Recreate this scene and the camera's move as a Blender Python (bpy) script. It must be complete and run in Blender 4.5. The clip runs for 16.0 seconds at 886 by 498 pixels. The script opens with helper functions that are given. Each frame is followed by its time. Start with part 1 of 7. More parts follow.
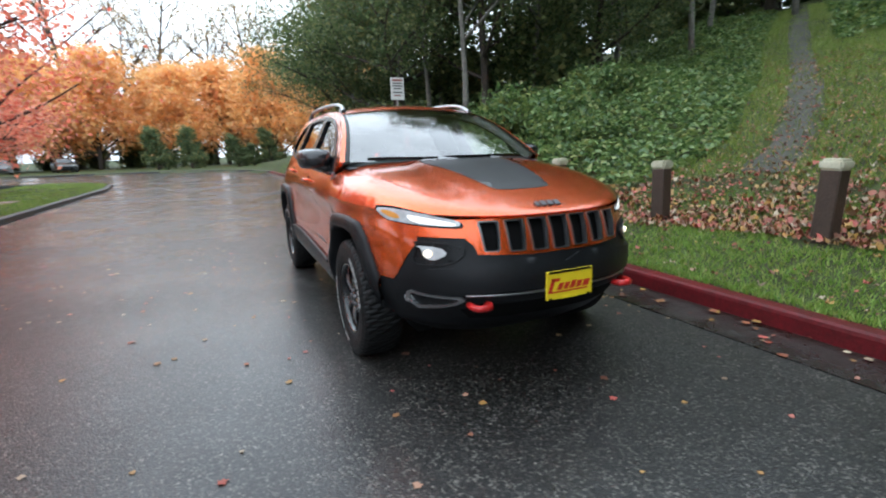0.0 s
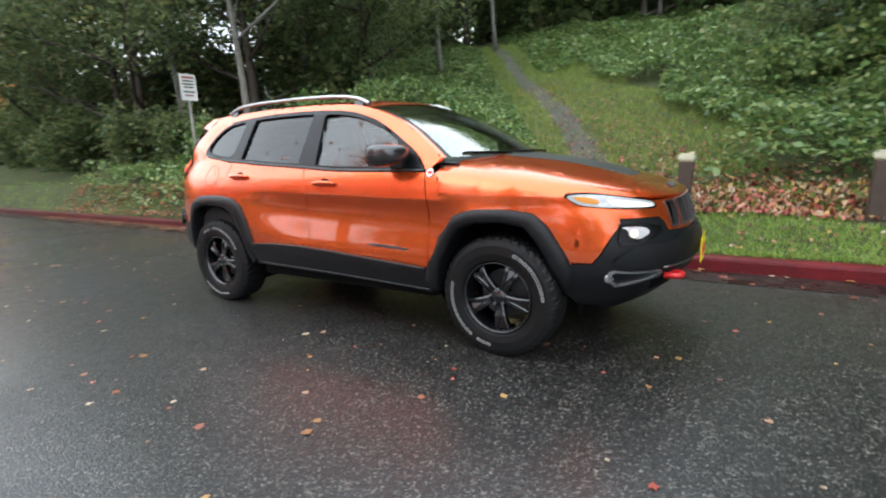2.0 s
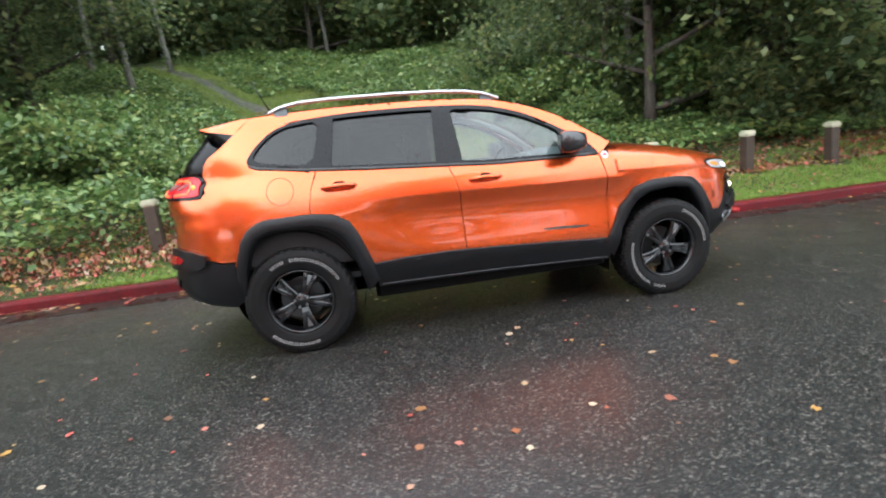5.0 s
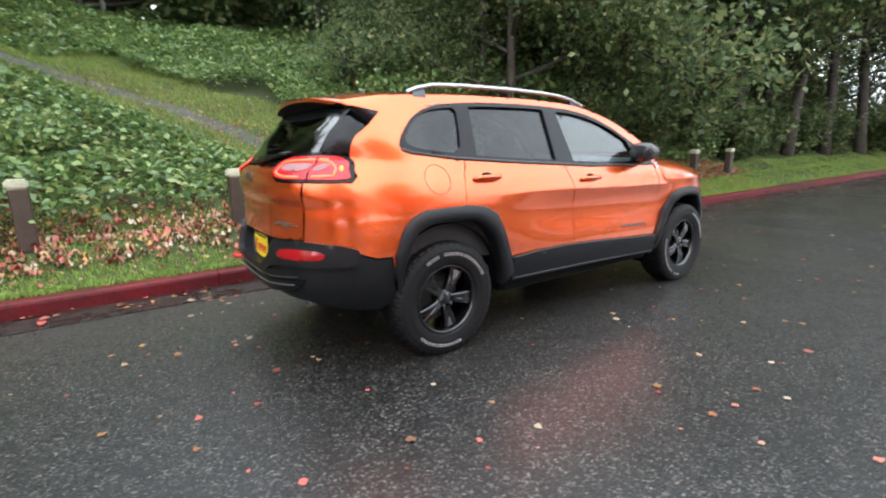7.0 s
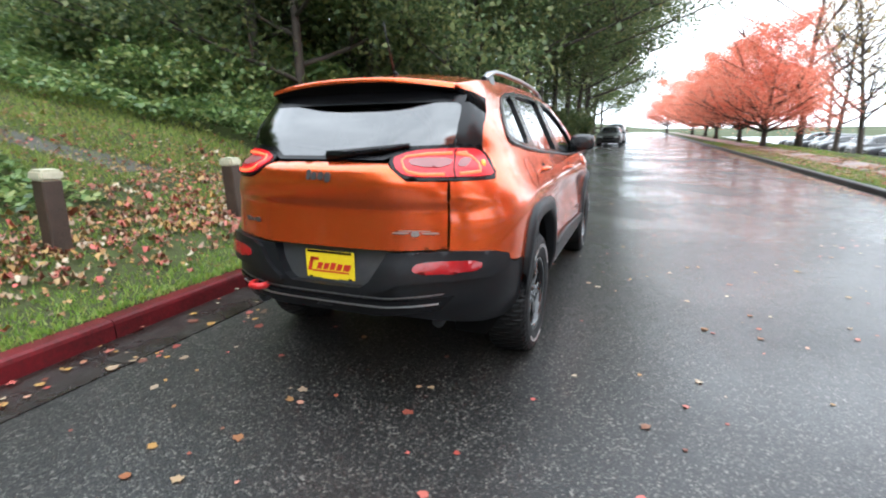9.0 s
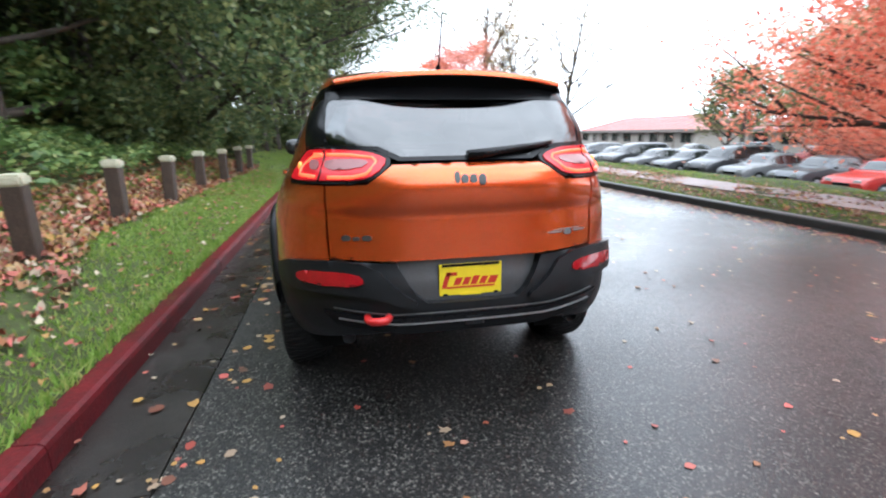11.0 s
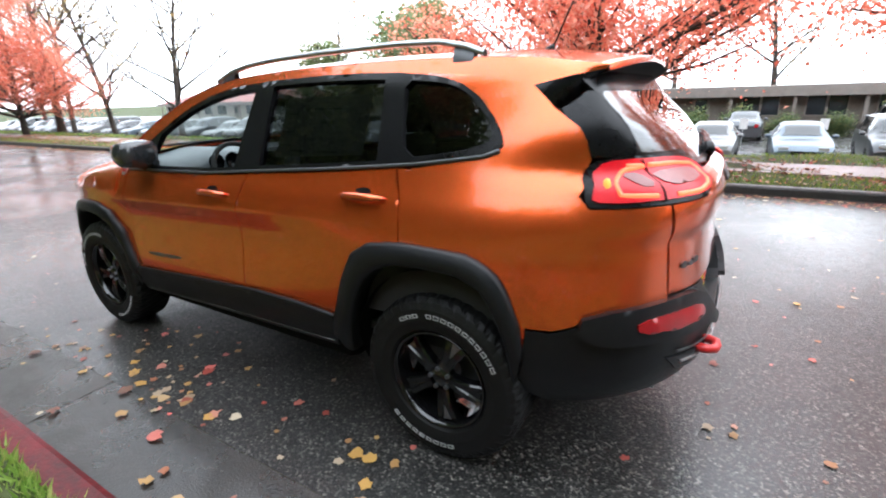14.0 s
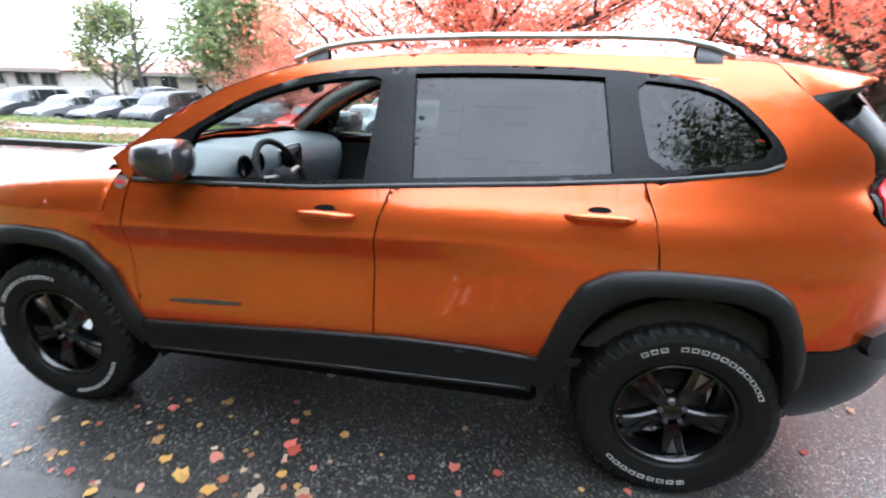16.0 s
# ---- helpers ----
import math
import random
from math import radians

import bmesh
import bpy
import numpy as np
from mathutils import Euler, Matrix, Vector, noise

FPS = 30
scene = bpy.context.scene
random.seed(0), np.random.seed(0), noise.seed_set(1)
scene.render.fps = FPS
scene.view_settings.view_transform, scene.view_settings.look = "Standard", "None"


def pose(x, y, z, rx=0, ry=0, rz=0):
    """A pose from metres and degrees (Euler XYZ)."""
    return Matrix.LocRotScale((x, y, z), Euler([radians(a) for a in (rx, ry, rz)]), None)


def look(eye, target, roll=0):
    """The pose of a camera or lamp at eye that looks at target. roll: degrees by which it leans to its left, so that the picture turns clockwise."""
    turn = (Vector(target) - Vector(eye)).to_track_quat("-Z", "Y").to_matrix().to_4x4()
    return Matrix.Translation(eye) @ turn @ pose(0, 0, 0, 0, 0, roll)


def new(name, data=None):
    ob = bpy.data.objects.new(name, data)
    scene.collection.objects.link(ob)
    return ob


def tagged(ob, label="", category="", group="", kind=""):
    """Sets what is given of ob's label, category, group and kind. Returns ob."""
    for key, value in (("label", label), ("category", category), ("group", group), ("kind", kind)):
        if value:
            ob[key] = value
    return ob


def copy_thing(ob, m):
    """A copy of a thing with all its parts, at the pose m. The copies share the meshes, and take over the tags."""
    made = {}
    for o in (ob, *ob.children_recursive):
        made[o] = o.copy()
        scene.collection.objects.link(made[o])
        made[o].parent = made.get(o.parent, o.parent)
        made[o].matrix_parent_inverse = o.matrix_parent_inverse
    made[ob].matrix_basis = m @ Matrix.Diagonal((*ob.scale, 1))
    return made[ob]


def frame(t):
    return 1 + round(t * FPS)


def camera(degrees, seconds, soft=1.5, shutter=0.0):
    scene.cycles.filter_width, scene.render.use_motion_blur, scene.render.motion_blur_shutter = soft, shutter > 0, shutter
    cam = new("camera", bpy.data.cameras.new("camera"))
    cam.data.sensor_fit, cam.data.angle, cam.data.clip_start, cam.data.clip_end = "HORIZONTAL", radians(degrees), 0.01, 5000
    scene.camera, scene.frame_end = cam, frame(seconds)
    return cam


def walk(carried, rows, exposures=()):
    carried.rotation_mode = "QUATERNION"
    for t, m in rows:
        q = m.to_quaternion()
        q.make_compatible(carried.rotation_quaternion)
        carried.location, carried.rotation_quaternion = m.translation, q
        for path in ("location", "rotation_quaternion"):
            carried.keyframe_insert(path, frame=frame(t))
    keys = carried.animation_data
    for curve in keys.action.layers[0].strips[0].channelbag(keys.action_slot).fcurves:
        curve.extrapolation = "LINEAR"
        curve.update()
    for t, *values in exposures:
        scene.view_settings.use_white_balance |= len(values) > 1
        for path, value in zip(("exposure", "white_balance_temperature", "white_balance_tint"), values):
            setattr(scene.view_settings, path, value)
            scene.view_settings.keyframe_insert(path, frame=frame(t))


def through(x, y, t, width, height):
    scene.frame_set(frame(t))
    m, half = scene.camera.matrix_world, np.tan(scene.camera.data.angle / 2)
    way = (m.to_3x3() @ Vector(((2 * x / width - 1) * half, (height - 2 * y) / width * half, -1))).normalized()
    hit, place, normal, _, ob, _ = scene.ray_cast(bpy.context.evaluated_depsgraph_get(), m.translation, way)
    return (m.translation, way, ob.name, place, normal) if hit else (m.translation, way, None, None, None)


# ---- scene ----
cam = camera(85.6, 16.0, soft=2.0, shutter=0.35)
PATH = [
    (0, (4.286, -1.573, 1.273), (2.504, -0.761, 0.866), -1.8),
    (0.5, (3.92, -2.067, 1.266), (2.252, -1.041, 0.859), -0.7),
    (1, (3.528, -2.565, 1.267), (2.019, -1.308, 0.89), 1.4),
    (1.5, (3.046, -3.001, 1.261), (1.7, -1.584, 0.838), -0.7),
    (2, (2.585, -3.394, 1.239), (1.537, -1.738, 0.842), -2.5),
    (2.5, (2.083, -3.735, 1.233), (1.277, -1.953, 0.812), -2.8),
    (3, (1.558, -3.991, 1.238), (1.017, -2.1, 0.874), -2.2),
    (3.5, (0.967, -4.206, 1.219), (0.644, -2.27, 0.834), -3.1),
    (3.7, (0.716, -4.249, 1.219), (0.442, -2.302, 0.854), -2.3),
    (5.8, (-1.739, -3.944, 1.278), (-1.073, -2.098, 0.892), -4.1),
    (6, (-1.974, -3.851, 1.29), (-1.22, -2.032, 0.938), -2.0),
    (6.5, (-2.534, -3.632, 1.325), (-1.514, -1.955, 0.94), -2.6),
    (7, (-3.03, -3.278, 1.326), (-1.92, -1.67, 0.9), -1.2),
    (7.5, (-3.469, -2.912, 1.354), (-2.122, -1.504, 0.902), -2.1),
    (8, (-3.802, -2.436, 1.365), (-2.352, -1.145, 0.885), -3.8),
    (8.5, (-4.093, -1.959, 1.353), (-2.434, -0.925, 0.931), -2.1),
    (8.7, (-4.18, -1.753, 1.37), (-2.453, -0.852, 0.917), -1.4),
    (10.8, (-4.321, 0.371, 1.339), (-2.384, 0.151, 0.892), -1.1),
    (11, (-4.272, 0.56, 1.343), (-2.37, 0.155, 0.873), -0.7),
    (11.5, (-4.054, 0.995, 1.329), (-2.222, 0.343, 0.862), -2.2),
    (12, (-3.8, 1.388, 1.322), (-2.119, 0.401, 0.876), -0.9),
    (12.5, (-3.502, 1.714, 1.346), (-2.007, 0.493, 0.823), -1.5),
    (13, (-3.137, 1.959, 1.45), (-1.776, 0.597, 0.91), 2.2),
    (13.5, (-2.743, 2.207, 1.494), (-1.567, 0.685, 0.948), -1.1),
    (14, (-2.318, 2.353, 1.499), (-1.307, 0.738, 0.889), -1.7),
    (14.5, (-1.898, 2.433, 1.514), (-1.077, 0.737, 0.845), 3.6),
    (15, (-1.522, 2.581, 1.546), (-0.878, 0.822, 0.846), 2.6),
    (15.5, (-1.132, 2.625, 1.55), (-0.579, 0.851, 0.81), 0.1),
    (16, (-0.748, 2.543, 1.553), (-0.417, 0.689, 0.881), 1.5),
]
# seconds, stops, kelvin, tint
EXPOSURES = [(0.0, -0.2, 5700, 4), (1.5, 0.1, 5900, 5), (3.5, 0.52, 6000, 5), (7.0, 0.54, 6000, 6), (8.5, 0.48, 5950, 6), (11.0, 0.36, 5750, 7), (13.0, 0.4, 5900, 8), (14.5, 0.92, 5950, 8), (16.0, 1.26, 5700, 8)]
walk(cam, [(t, look(eye, target, roll)) for t, eye, target, roll in PATH], EXPOSURES)

# ---------------------------------------------------------------- light
SUN_EL, SUN_AZ = radians(48), radians(215)
world = bpy.data.worlds.new("overcast_sky")
scene.world = world
world.use_nodes = True
wn = world.node_tree.nodes
wl = world.node_tree.links
sky = wn.new("ShaderNodeTexSky")
sky.sky_type = "NISHITA"
sky.sun_disc = False
sky.sun_elevation, sky.sun_rotation = SUN_EL, SUN_AZ
sky.air_density, sky.dust_density, sky.ozone_density = 1.0, 6.0, 1.0
grey = wn.new("ShaderNodeHueSaturation")
grey.inputs["Saturation"].default_value = 0.12
grey.inputs["Value"].default_value = 1.0
wl.new(sky.outputs["Color"], grey.inputs["Color"])
# cloud layer: an even pale veil over the clear sky
veil = wn.new("ShaderNodeMix")
veil.data_type = "RGBA"
veil.inputs["Factor"].default_value = 0.82
# soft cloud shapes in the veil
way = wn.new("ShaderNodeTexCoord")
puff = wn.new("ShaderNodeTexNoise")
puff.inputs["Scale"].default_value, puff.inputs["Detail"].default_value, puff.inputs["Roughness"].default_value = 3.2, 7.0, 0.6
wl.new(way.outputs["Generated"], puff.inputs["Vector"])
shade = wn.new("ShaderNodeMapRange")
shade.inputs["From Min"].default_value, shade.inputs["From Max"].default_value = 0.34, 0.66
wl.new(puff.outputs["Fac"], shade.inputs["Value"])
layer = wn.new("ShaderNodeMix")
layer.data_type = "RGBA"
layer.inputs["A"].default_value = (22.5, 23.2, 24.4, 1)
layer.inputs["B"].default_value = (31.0, 31.6, 32.6, 1)
wl.new(shade.outputs["Result"], layer.inputs["Factor"])
wl.new(layer.outputs["Result"], veil.inputs["B"])
wl.new(grey.outputs["Color"], veil.inputs["A"])
# an overcast sky is several times brighter overhead than at the horizon
axes = wn.new("ShaderNodeSeparateXYZ")
wl.new(way.outputs["Generated"], axes.inputs["Vector"])
high = wn.new("ShaderNodeMath")
high.operation, high.use_clamp = "MAXIMUM", True
high.inputs[1].default_value = 0.0
wl.new(axes.outputs["Z"], high.inputs[0])
bend = wn.new("ShaderNodeMath")
bend.operation = "POWER"
bend.inputs[1].default_value = 1.4
wl.new(high.outputs[0], bend.inputs[0])
rise = wn.new("ShaderNodeMath")
rise.operation = "MULTIPLY_ADD"
rise.inputs[1].default_value, rise.inputs[2].default_value = 0.14, 0.70
wl.new(bend.outputs[0], rise.inputs[0])
cloud = wn.new("ShaderNodeVectorMath")
cloud.operation = "SCALE"
wl.new(veil.outputs["Result"], cloud.inputs[0])
wl.new(rise.outputs[0], cloud.inputs["Scale"])
wl.new(cloud.outputs["Vector"], wn["Background"].inputs["Color"])
wn["Background"].inputs["Strength"].default_value = 0.155
sun = new("sun", bpy.data.lights.new("sun", "SUN"))
sun.data.energy, sun.data.angle, sun.data.color = 0.9, radians(110), (1.0, 0.97, 0.93)
sun.matrix_world = pose(0, 0, 30) @ look((0, 0, 0), (-math.sin(SUN_AZ) * math.cos(SUN_EL), -math.cos(SUN_AZ) * math.cos(SUN_EL), -math.sin(SUN_EL))).to_3x3().to_4x4()


# ---------------------------------------------------------------- materials
def mat(name, base, base2=None, rough=0.6, metal=0.0, scale=6.0, spread=0.25, bump=0.0, bump_scale=60.0, coat=0.0, spec=0.5,
        rough2=None, by_object=0.0, by_island=0.0, detail=6.0, coat_rough=0.03):
    """Two noise scales mix base and base2; optional relief, clear coat and a tone that varies from piece to piece."""
    m = bpy.data.materials.new(name)
    m.use_nodes = True
    n, l = m.node_tree.nodes, m.node_tree.links
    b = n["Principled BSDF"]
    b.inputs["Metallic"].default_value = metal
    b.inputs["Roughness"].default_value = rough
    b.inputs["Specular IOR Level"].default_value = spec
    b.inputs["Coat Weight"].default_value = coat
    b.inputs["Coat Roughness"].default_value = coat_rough
    geo = n.new("ShaderNodeTexCoord")
    if base2 is None:
        base2 = tuple(c * (1 - spread) for c in base)
    n1, n2 = n.new("ShaderNodeTexNoise"), n.new("ShaderNodeTexNoise")
    for k, sc in ((n1, scale), (n2, scale * 9.3)):
        k.inputs["Scale"].default_value = sc
        k.inputs["Detail"].default_value = detail
        k.inputs["Roughness"].default_value = 0.62
        l.new(geo.outputs["Object"], k.inputs["Vector"])
    add = n.new("ShaderNodeMath")
    add.operation = "ADD"
    l.new(n1.outputs["Fac"], add.inputs[0])
    l.new(n2.outputs["Fac"], add.inputs[1])
    last = add.outputs[0]
    lo, hi = 0.75, 1.25
    for amount, node, out in ((by_object, "ShaderNodeObjectInfo", "Random"), (by_island, "ShaderNodeNewGeometry", "Random Per Island")):
        if amount:
            info = n.new(node)
            mul = n.new("ShaderNodeMath")
            mul.operation = "MULTIPLY_ADD"
            l.new(info.outputs[out], mul.inputs[0])
            mul.inputs[1].default_value = amount
            l.new(last, mul.inputs[2])
            last = mul.outputs[0]
            lo, hi = lo + amount * 0.2, hi + amount * 0.8
    ramp = n.new("ShaderNodeMapRange")
    ramp.inputs["From Min"].default_value, ramp.inputs["From Max"].default_value = lo, hi
    l.new(last, ramp.inputs["Value"])
    mix = n.new("ShaderNodeMix")
    mix.data_type = "RGBA"
    mix.inputs["A"].default_value = (*base2, 1)
    mix.inputs["B"].default_value = (*base, 1)
    l.new(ramp.outputs["Result"], mix.inputs["Factor"])
    l.new(mix.outputs["Result"], b.inputs["Base Color"])
    if rough2 is not None:
        rr = n.new("ShaderNodeMapRange")
        rr.inputs["From Min"].default_value, rr.inputs["From Max"].default_value = 0.35, 0.65
        rr.inputs["To Min"].default_value, rr.inputs["To Max"].default_value = rough, rough2
        l.new(n1.outputs["Fac"], rr.inputs["Value"])
        l.new(rr.outputs["Result"], b.inputs["Roughness"])
    if bump:
        n3 = n.new("ShaderNodeTexNoise")
        n3.inputs["Scale"].default_value = bump_scale
        n3.inputs["Detail"].default_value = 4.0
        l.new(geo.outputs["Object"], n3.inputs["Vector"])
        bp = n.new("ShaderNodeBump")
        bp.inputs["Strength"].default_value = bump
        bp.inputs["Distance"].default_value = 0.01
        l.new(n3.outputs["Fac"], bp.inputs["Height"])
        l.new(bp.outputs["Normal"], b.inputs["Normal"])
    return m


def leaf_mat(name, cols, through=0.35, rough=0.5, spec=0.4):
    """Leaves: the colour runs over cols from leaf to leaf; some light passes through."""
    m = bpy.data.materials.new(name)
    m.use_nodes = True
    n, l = m.node_tree.nodes, m.node_tree.links
    b = n["Principled BSDF"]
    b.inputs["Roughness"].default_value = rough
    b.inputs["Specular IOR Level"].default_value = spec
    info = n.new("ShaderNodeNewGeometry")
    ramp = n.new("ShaderNodeValToRGB")
    e = ramp.color_ramp.elements
    while len(e) < len(cols):
        e.new(0.5)
    for i, c in enumerate(cols):
        e[i].position = i / max(1, len(cols) - 1)
        e[i].color = (*c, 1)
    l.new(info.outputs["Random Per Island"], ramp.inputs["Fac"])
    l.new(ramp.outputs["Color"], b.inputs["Base Color"])
    tr = n.new("ShaderNodeBsdfTranslucent")
    l.new(ramp.outputs["Color"], tr.inputs["Color"])
    mix = n.new("ShaderNodeMixShader")
    mix.inputs["Fac"].default_value = through
    l.new(b.outputs["BSDF"], mix.inputs[1])
    l.new(tr.outputs["BSDF"], mix.inputs[2])
    l.new(mix.outputs["Shader"], n["Material Output"].inputs["Surface"])
    return m


def asphalt_mat():
    """Wet asphalt: stone chips in dark binder under a water film that is thicker in patches."""
    m = bpy.data.materials.new("wet_asphalt")
    m.use_nodes = True
    n, l = m.node_tree.nodes, m.node_tree.links
    b = n["Principled BSDF"]
    tc = n.new("ShaderNodeTexCoord")

    def noise(sc, detail, rough=0.6):
        k = n.new("ShaderNodeTexNoise")
        k.inputs["Scale"].default_value, k.inputs["Detail"].default_value, k.inputs["Roughness"].default_value = sc, detail, rough
        l.new(tc.outputs["Object"], k.inputs["Vector"])
        return k.outputs["Fac"]

    def remap(src, f0, f1, t0, t1):
        k = n.new("ShaderNodeMapRange")
        for key, v in (("From Min", f0), ("From Max", f1), ("To Min", t0), ("To Max", t1)):
            k.inputs[key].default_value = v
        l.new(src, k.inputs["Value"])
        return k.outputs["Result"]

    def calc(op, p, q, r=None):
        k = n.new("ShaderNodeMath")
        k.operation = op
        for i, v in enumerate((p, q, r)):
            if v is None:
                continue
            if isinstance(v, (int, float)):
                k.inputs[i].default_value = v
            else:
                l.new(v, k.inputs[i])
        return k.outputs[0]

    chips = n.new("ShaderNodeTexVoronoi")
    chips.inputs["Scale"].default_value = 105
    l.new(tc.outputs["Object"], chips.inputs["Vector"])
    sep = n.new("ShaderNodeSeparateColor")
    l.new(chips.outputs["Color"], sep.inputs["Color"])
    fine, clump, big = noise(42, 8), noise(9, 6, 0.7), noise(0.42, 6)
    # a chip's own shade, thinned out where the binder covers it
    shade = calc("MULTIPLY", calc("MULTIPLY", sep.outputs["Red"], fine), calc("MULTIPLY_ADD", clump, 1.5, 0.5))
    ramp = n.new("ShaderNodeValToRGB")
    ramp.color_ramp.elements[0].position, ramp.color_ramp.elements[0].color = 0.16, (0.0045, 0.0044, 0.0042, 1)
    ramp.color_ramp.elements[1].position, ramp.color_ramp.elements[1].color = 0.86, (0.165, 0.154, 0.135, 1)
    ramp.color_ramp.elements.new(0.46).color = (0.0205, 0.0193, 0.0172, 1)
    l.new(shade, ramp.inputs["Fac"])
    tone = n.new("ShaderNodeMix")
    tone.data_type, tone.blend_type = "RGBA", "MULTIPLY"
    tone.inputs["Factor"].default_value = 1.0
    l.new(ramp.outputs["Color"], tone.inputs["A"])
    l.new(remap(big, 0.3, 0.7, 0.75, 1.2), tone.inputs["B"])
    l.new(tone.outputs["Result"], b.inputs["Base Color"])
    l.new(remap(clump, 0.3, 0.7, 0.42, 0.62), b.inputs["Roughness"])
    b.inputs["Specular IOR Level"].default_value = 0.32
    bp = n.new("ShaderNodeBump")
    bp.inputs["Strength"].default_value, bp.inputs["Distance"].default_value = 0.45, 0.004
    l.new(calc("MULTIPLY_ADD", chips.outputs["Distance"], -1.0, fine), bp.inputs["Height"])
    l.new(bp.outputs["Normal"], b.inputs["Normal"])
    # water film
    film = n.new("ShaderNodeBump")
    film.inputs["Strength"].default_value, film.inputs["Distance"].default_value = 0.34, 0.004
    l.new(calc("MULTIPLY_ADD", chips.outputs["Distance"], -0.7, clump), film.inputs["Height"])
    l.new(film.outputs["Normal"], b.inputs["Coat Normal"])
    l.new(remap(big, 0.36, 0.64, 0.55, 1.0), b.inputs["Coat Weight"])
    l.new(remap(big, 0.36, 0.64, 0.22, 0.11), b.inputs["Coat Roughness"])
    b.inputs["Coat IOR"].default_value = 1.36
    return m


def ground_mat():
    """Soil and short grass, by noise; the leaf litter on top of it is geometry."""
    return mat("grass_soil", (0.062, 0.085, 0.022), (0.035, 0.032, 0.018), rough=0.9, scale=1.3, bump=0.8, bump_scale=25, spec=0.2)


M_ASPHALT = asphalt_mat()
M_GROUND = ground_mat()
M_CONCRETE = mat("wet_concrete", (0.021, 0.016, 0.012), (0.006, 0.005, 0.004), rough=0.16, rough2=0.5, scale=2.6, bump=0.5, bump_scale=110, coat=0.25, coat_rough=0.12)
M_KERB_RED = mat("worn_red_kerb_paint", (0.135, 0.009, 0.013), (0.032, 0.008, 0.008), rough=0.45, spec=0.2, scale=3.6, bump=0.3, bump_scale=60, by_object=0.3)
M_KERB_GREY = mat("dark_kerb_concrete", (0.040, 0.037, 0.034), (0.015, 0.014, 0.013), rough=0.45, scale=3.0, bump=0.3, bump_scale=60)
M_BARK = mat("damp_bark", (0.075, 0.058, 0.045), (0.025, 0.02, 0.016), rough=0.85, scale=9, bump=0.8, bump_scale=30)
M_BARK_PALE = mat("pale_alder_bark", (0.19, 0.18, 0.155), (0.07, 0.065, 0.055), rough=0.8, scale=7, bump=0.4, bump_scale=30)
M_POST = mat("dark_brown_stained_timber", (0.062, 0.04, 0.028), (0.028, 0.018, 0.013), rough=0.6, scale=8, bump=0.5, bump_scale=40, by_object=0.2)
M_POSTCAP = mat("mossy_cream_paint", (0.55, 0.53, 0.40), (0.30, 0.30, 0.20), rough=0.6, scale=14, bump=0.3, bump_scale=50, by_object=0.3)
M_IVY = leaf_mat("ivy_leaf", [(0.05, 0.095, 0.03), (0.09, 0.16, 0.048), (0.145, 0.225, 0.068), (0.205, 0.285, 0.09), (0.29, 0.31, 0.10)], 0.35, rough=0.38, spec=0.5)
M_GRASS = leaf_mat("grass_blade", [(0.11, 0.20, 0.028), (0.18, 0.30, 0.045), (0.26, 0.37, 0.07), (0.34, 0.35, 0.11)], 0.35)
M_FOREST = leaf_mat("forest_leaf", [(0.045, 0.075, 0.032), (0.08, 0.12, 0.048), (0.12, 0.165, 0.065), (0.18, 0.215, 0.085), (0.26, 0.26, 0.10)], 0.55, rough=0.4)
M_OLIVE = leaf_mat("olive_autumn_leaf", [(0.05, 0.065, 0.02), (0.085, 0.1, 0.03), (0.14, 0.13, 0.04), (0.22, 0.17, 0.05)], 0.35)
M_RED = leaf_mat("red_maple_leaf", [(0.74, 0.17, 0.11), (0.87, 0.27, 0.17), (0.93, 0.40, 0.26), (0.95, 0.55, 0.42)], 0.68)
M_ORANGE = leaf_mat("orange_autumn_leaf", [(0.84, 0.43, 0.15), (0.91, 0.55, 0.21), (0.94, 0.65, 0.30), (0.88, 0.56, 0.32)], 0.65)
M_YELLOW = leaf_mat("thin_yellow_leaf", [(0.35, 0.26, 0.09), (0.5, 0.36, 0.12), (0.55, 0.4, 0.2)], 0.4)
M_PALEGREEN = leaf_mat("pale_green_leaf", [(0.12, 0.17, 0.07), (0.2, 0.25, 0.11), (0.28, 0.3, 0.13)], 0.4)
M_LITTER = leaf_mat("fallen_leaf", [(0.09, 0.055, 0.03), (0.28, 0.05, 0.035), (0.24, 0.13, 0.05), (0.42, 0.24, 0.06), (0.34, 0.25, 0.16), (0.5, 0.11, 0.09), (0.16, 0.09, 0.05), (0.5, 0.42, 0.3)], 0.1, 0.45)
M_PATH = mat("muddy_gravel_path", (0.07, 0.066, 0.055), (0.032, 0.034, 0.02), rough=0.85, scale=3, bump=0.7, bump_scale=40)


# ---------------------------------------------------------------- mesh helpers
def link(name, verts, faces, material, parent=None, label="", smooth=False):
    me = bpy.data.meshes.new(name)
    me.from_pydata([tuple(v) for v in verts], [], faces)
    if smooth:
        me.shade_smooth()
    me.materials.append(material)
    me.update()
    ob = new(name, me)
    if parent is not None:
        ob.parent = parent
    if label:
        tagged(ob, label)
    return ob


def part(name, bm, material, parent, label="", smooth=False):
    me = bpy.data.meshes.new(name)
    bm.to_mesh(me)
    bm.free()
    if smooth:
        me.shade_smooth()
    me.materials.append(material)
    ob = new(name, me)
    ob.parent = parent
    if label:
        tagged(ob, label)
    return ob


def root(name, m, label, category, group="", kind=""):
    e = new(name)
    e.matrix_world = m
    e.empty_display_size = 0.1
    return tagged(e, label, category, group, kind)


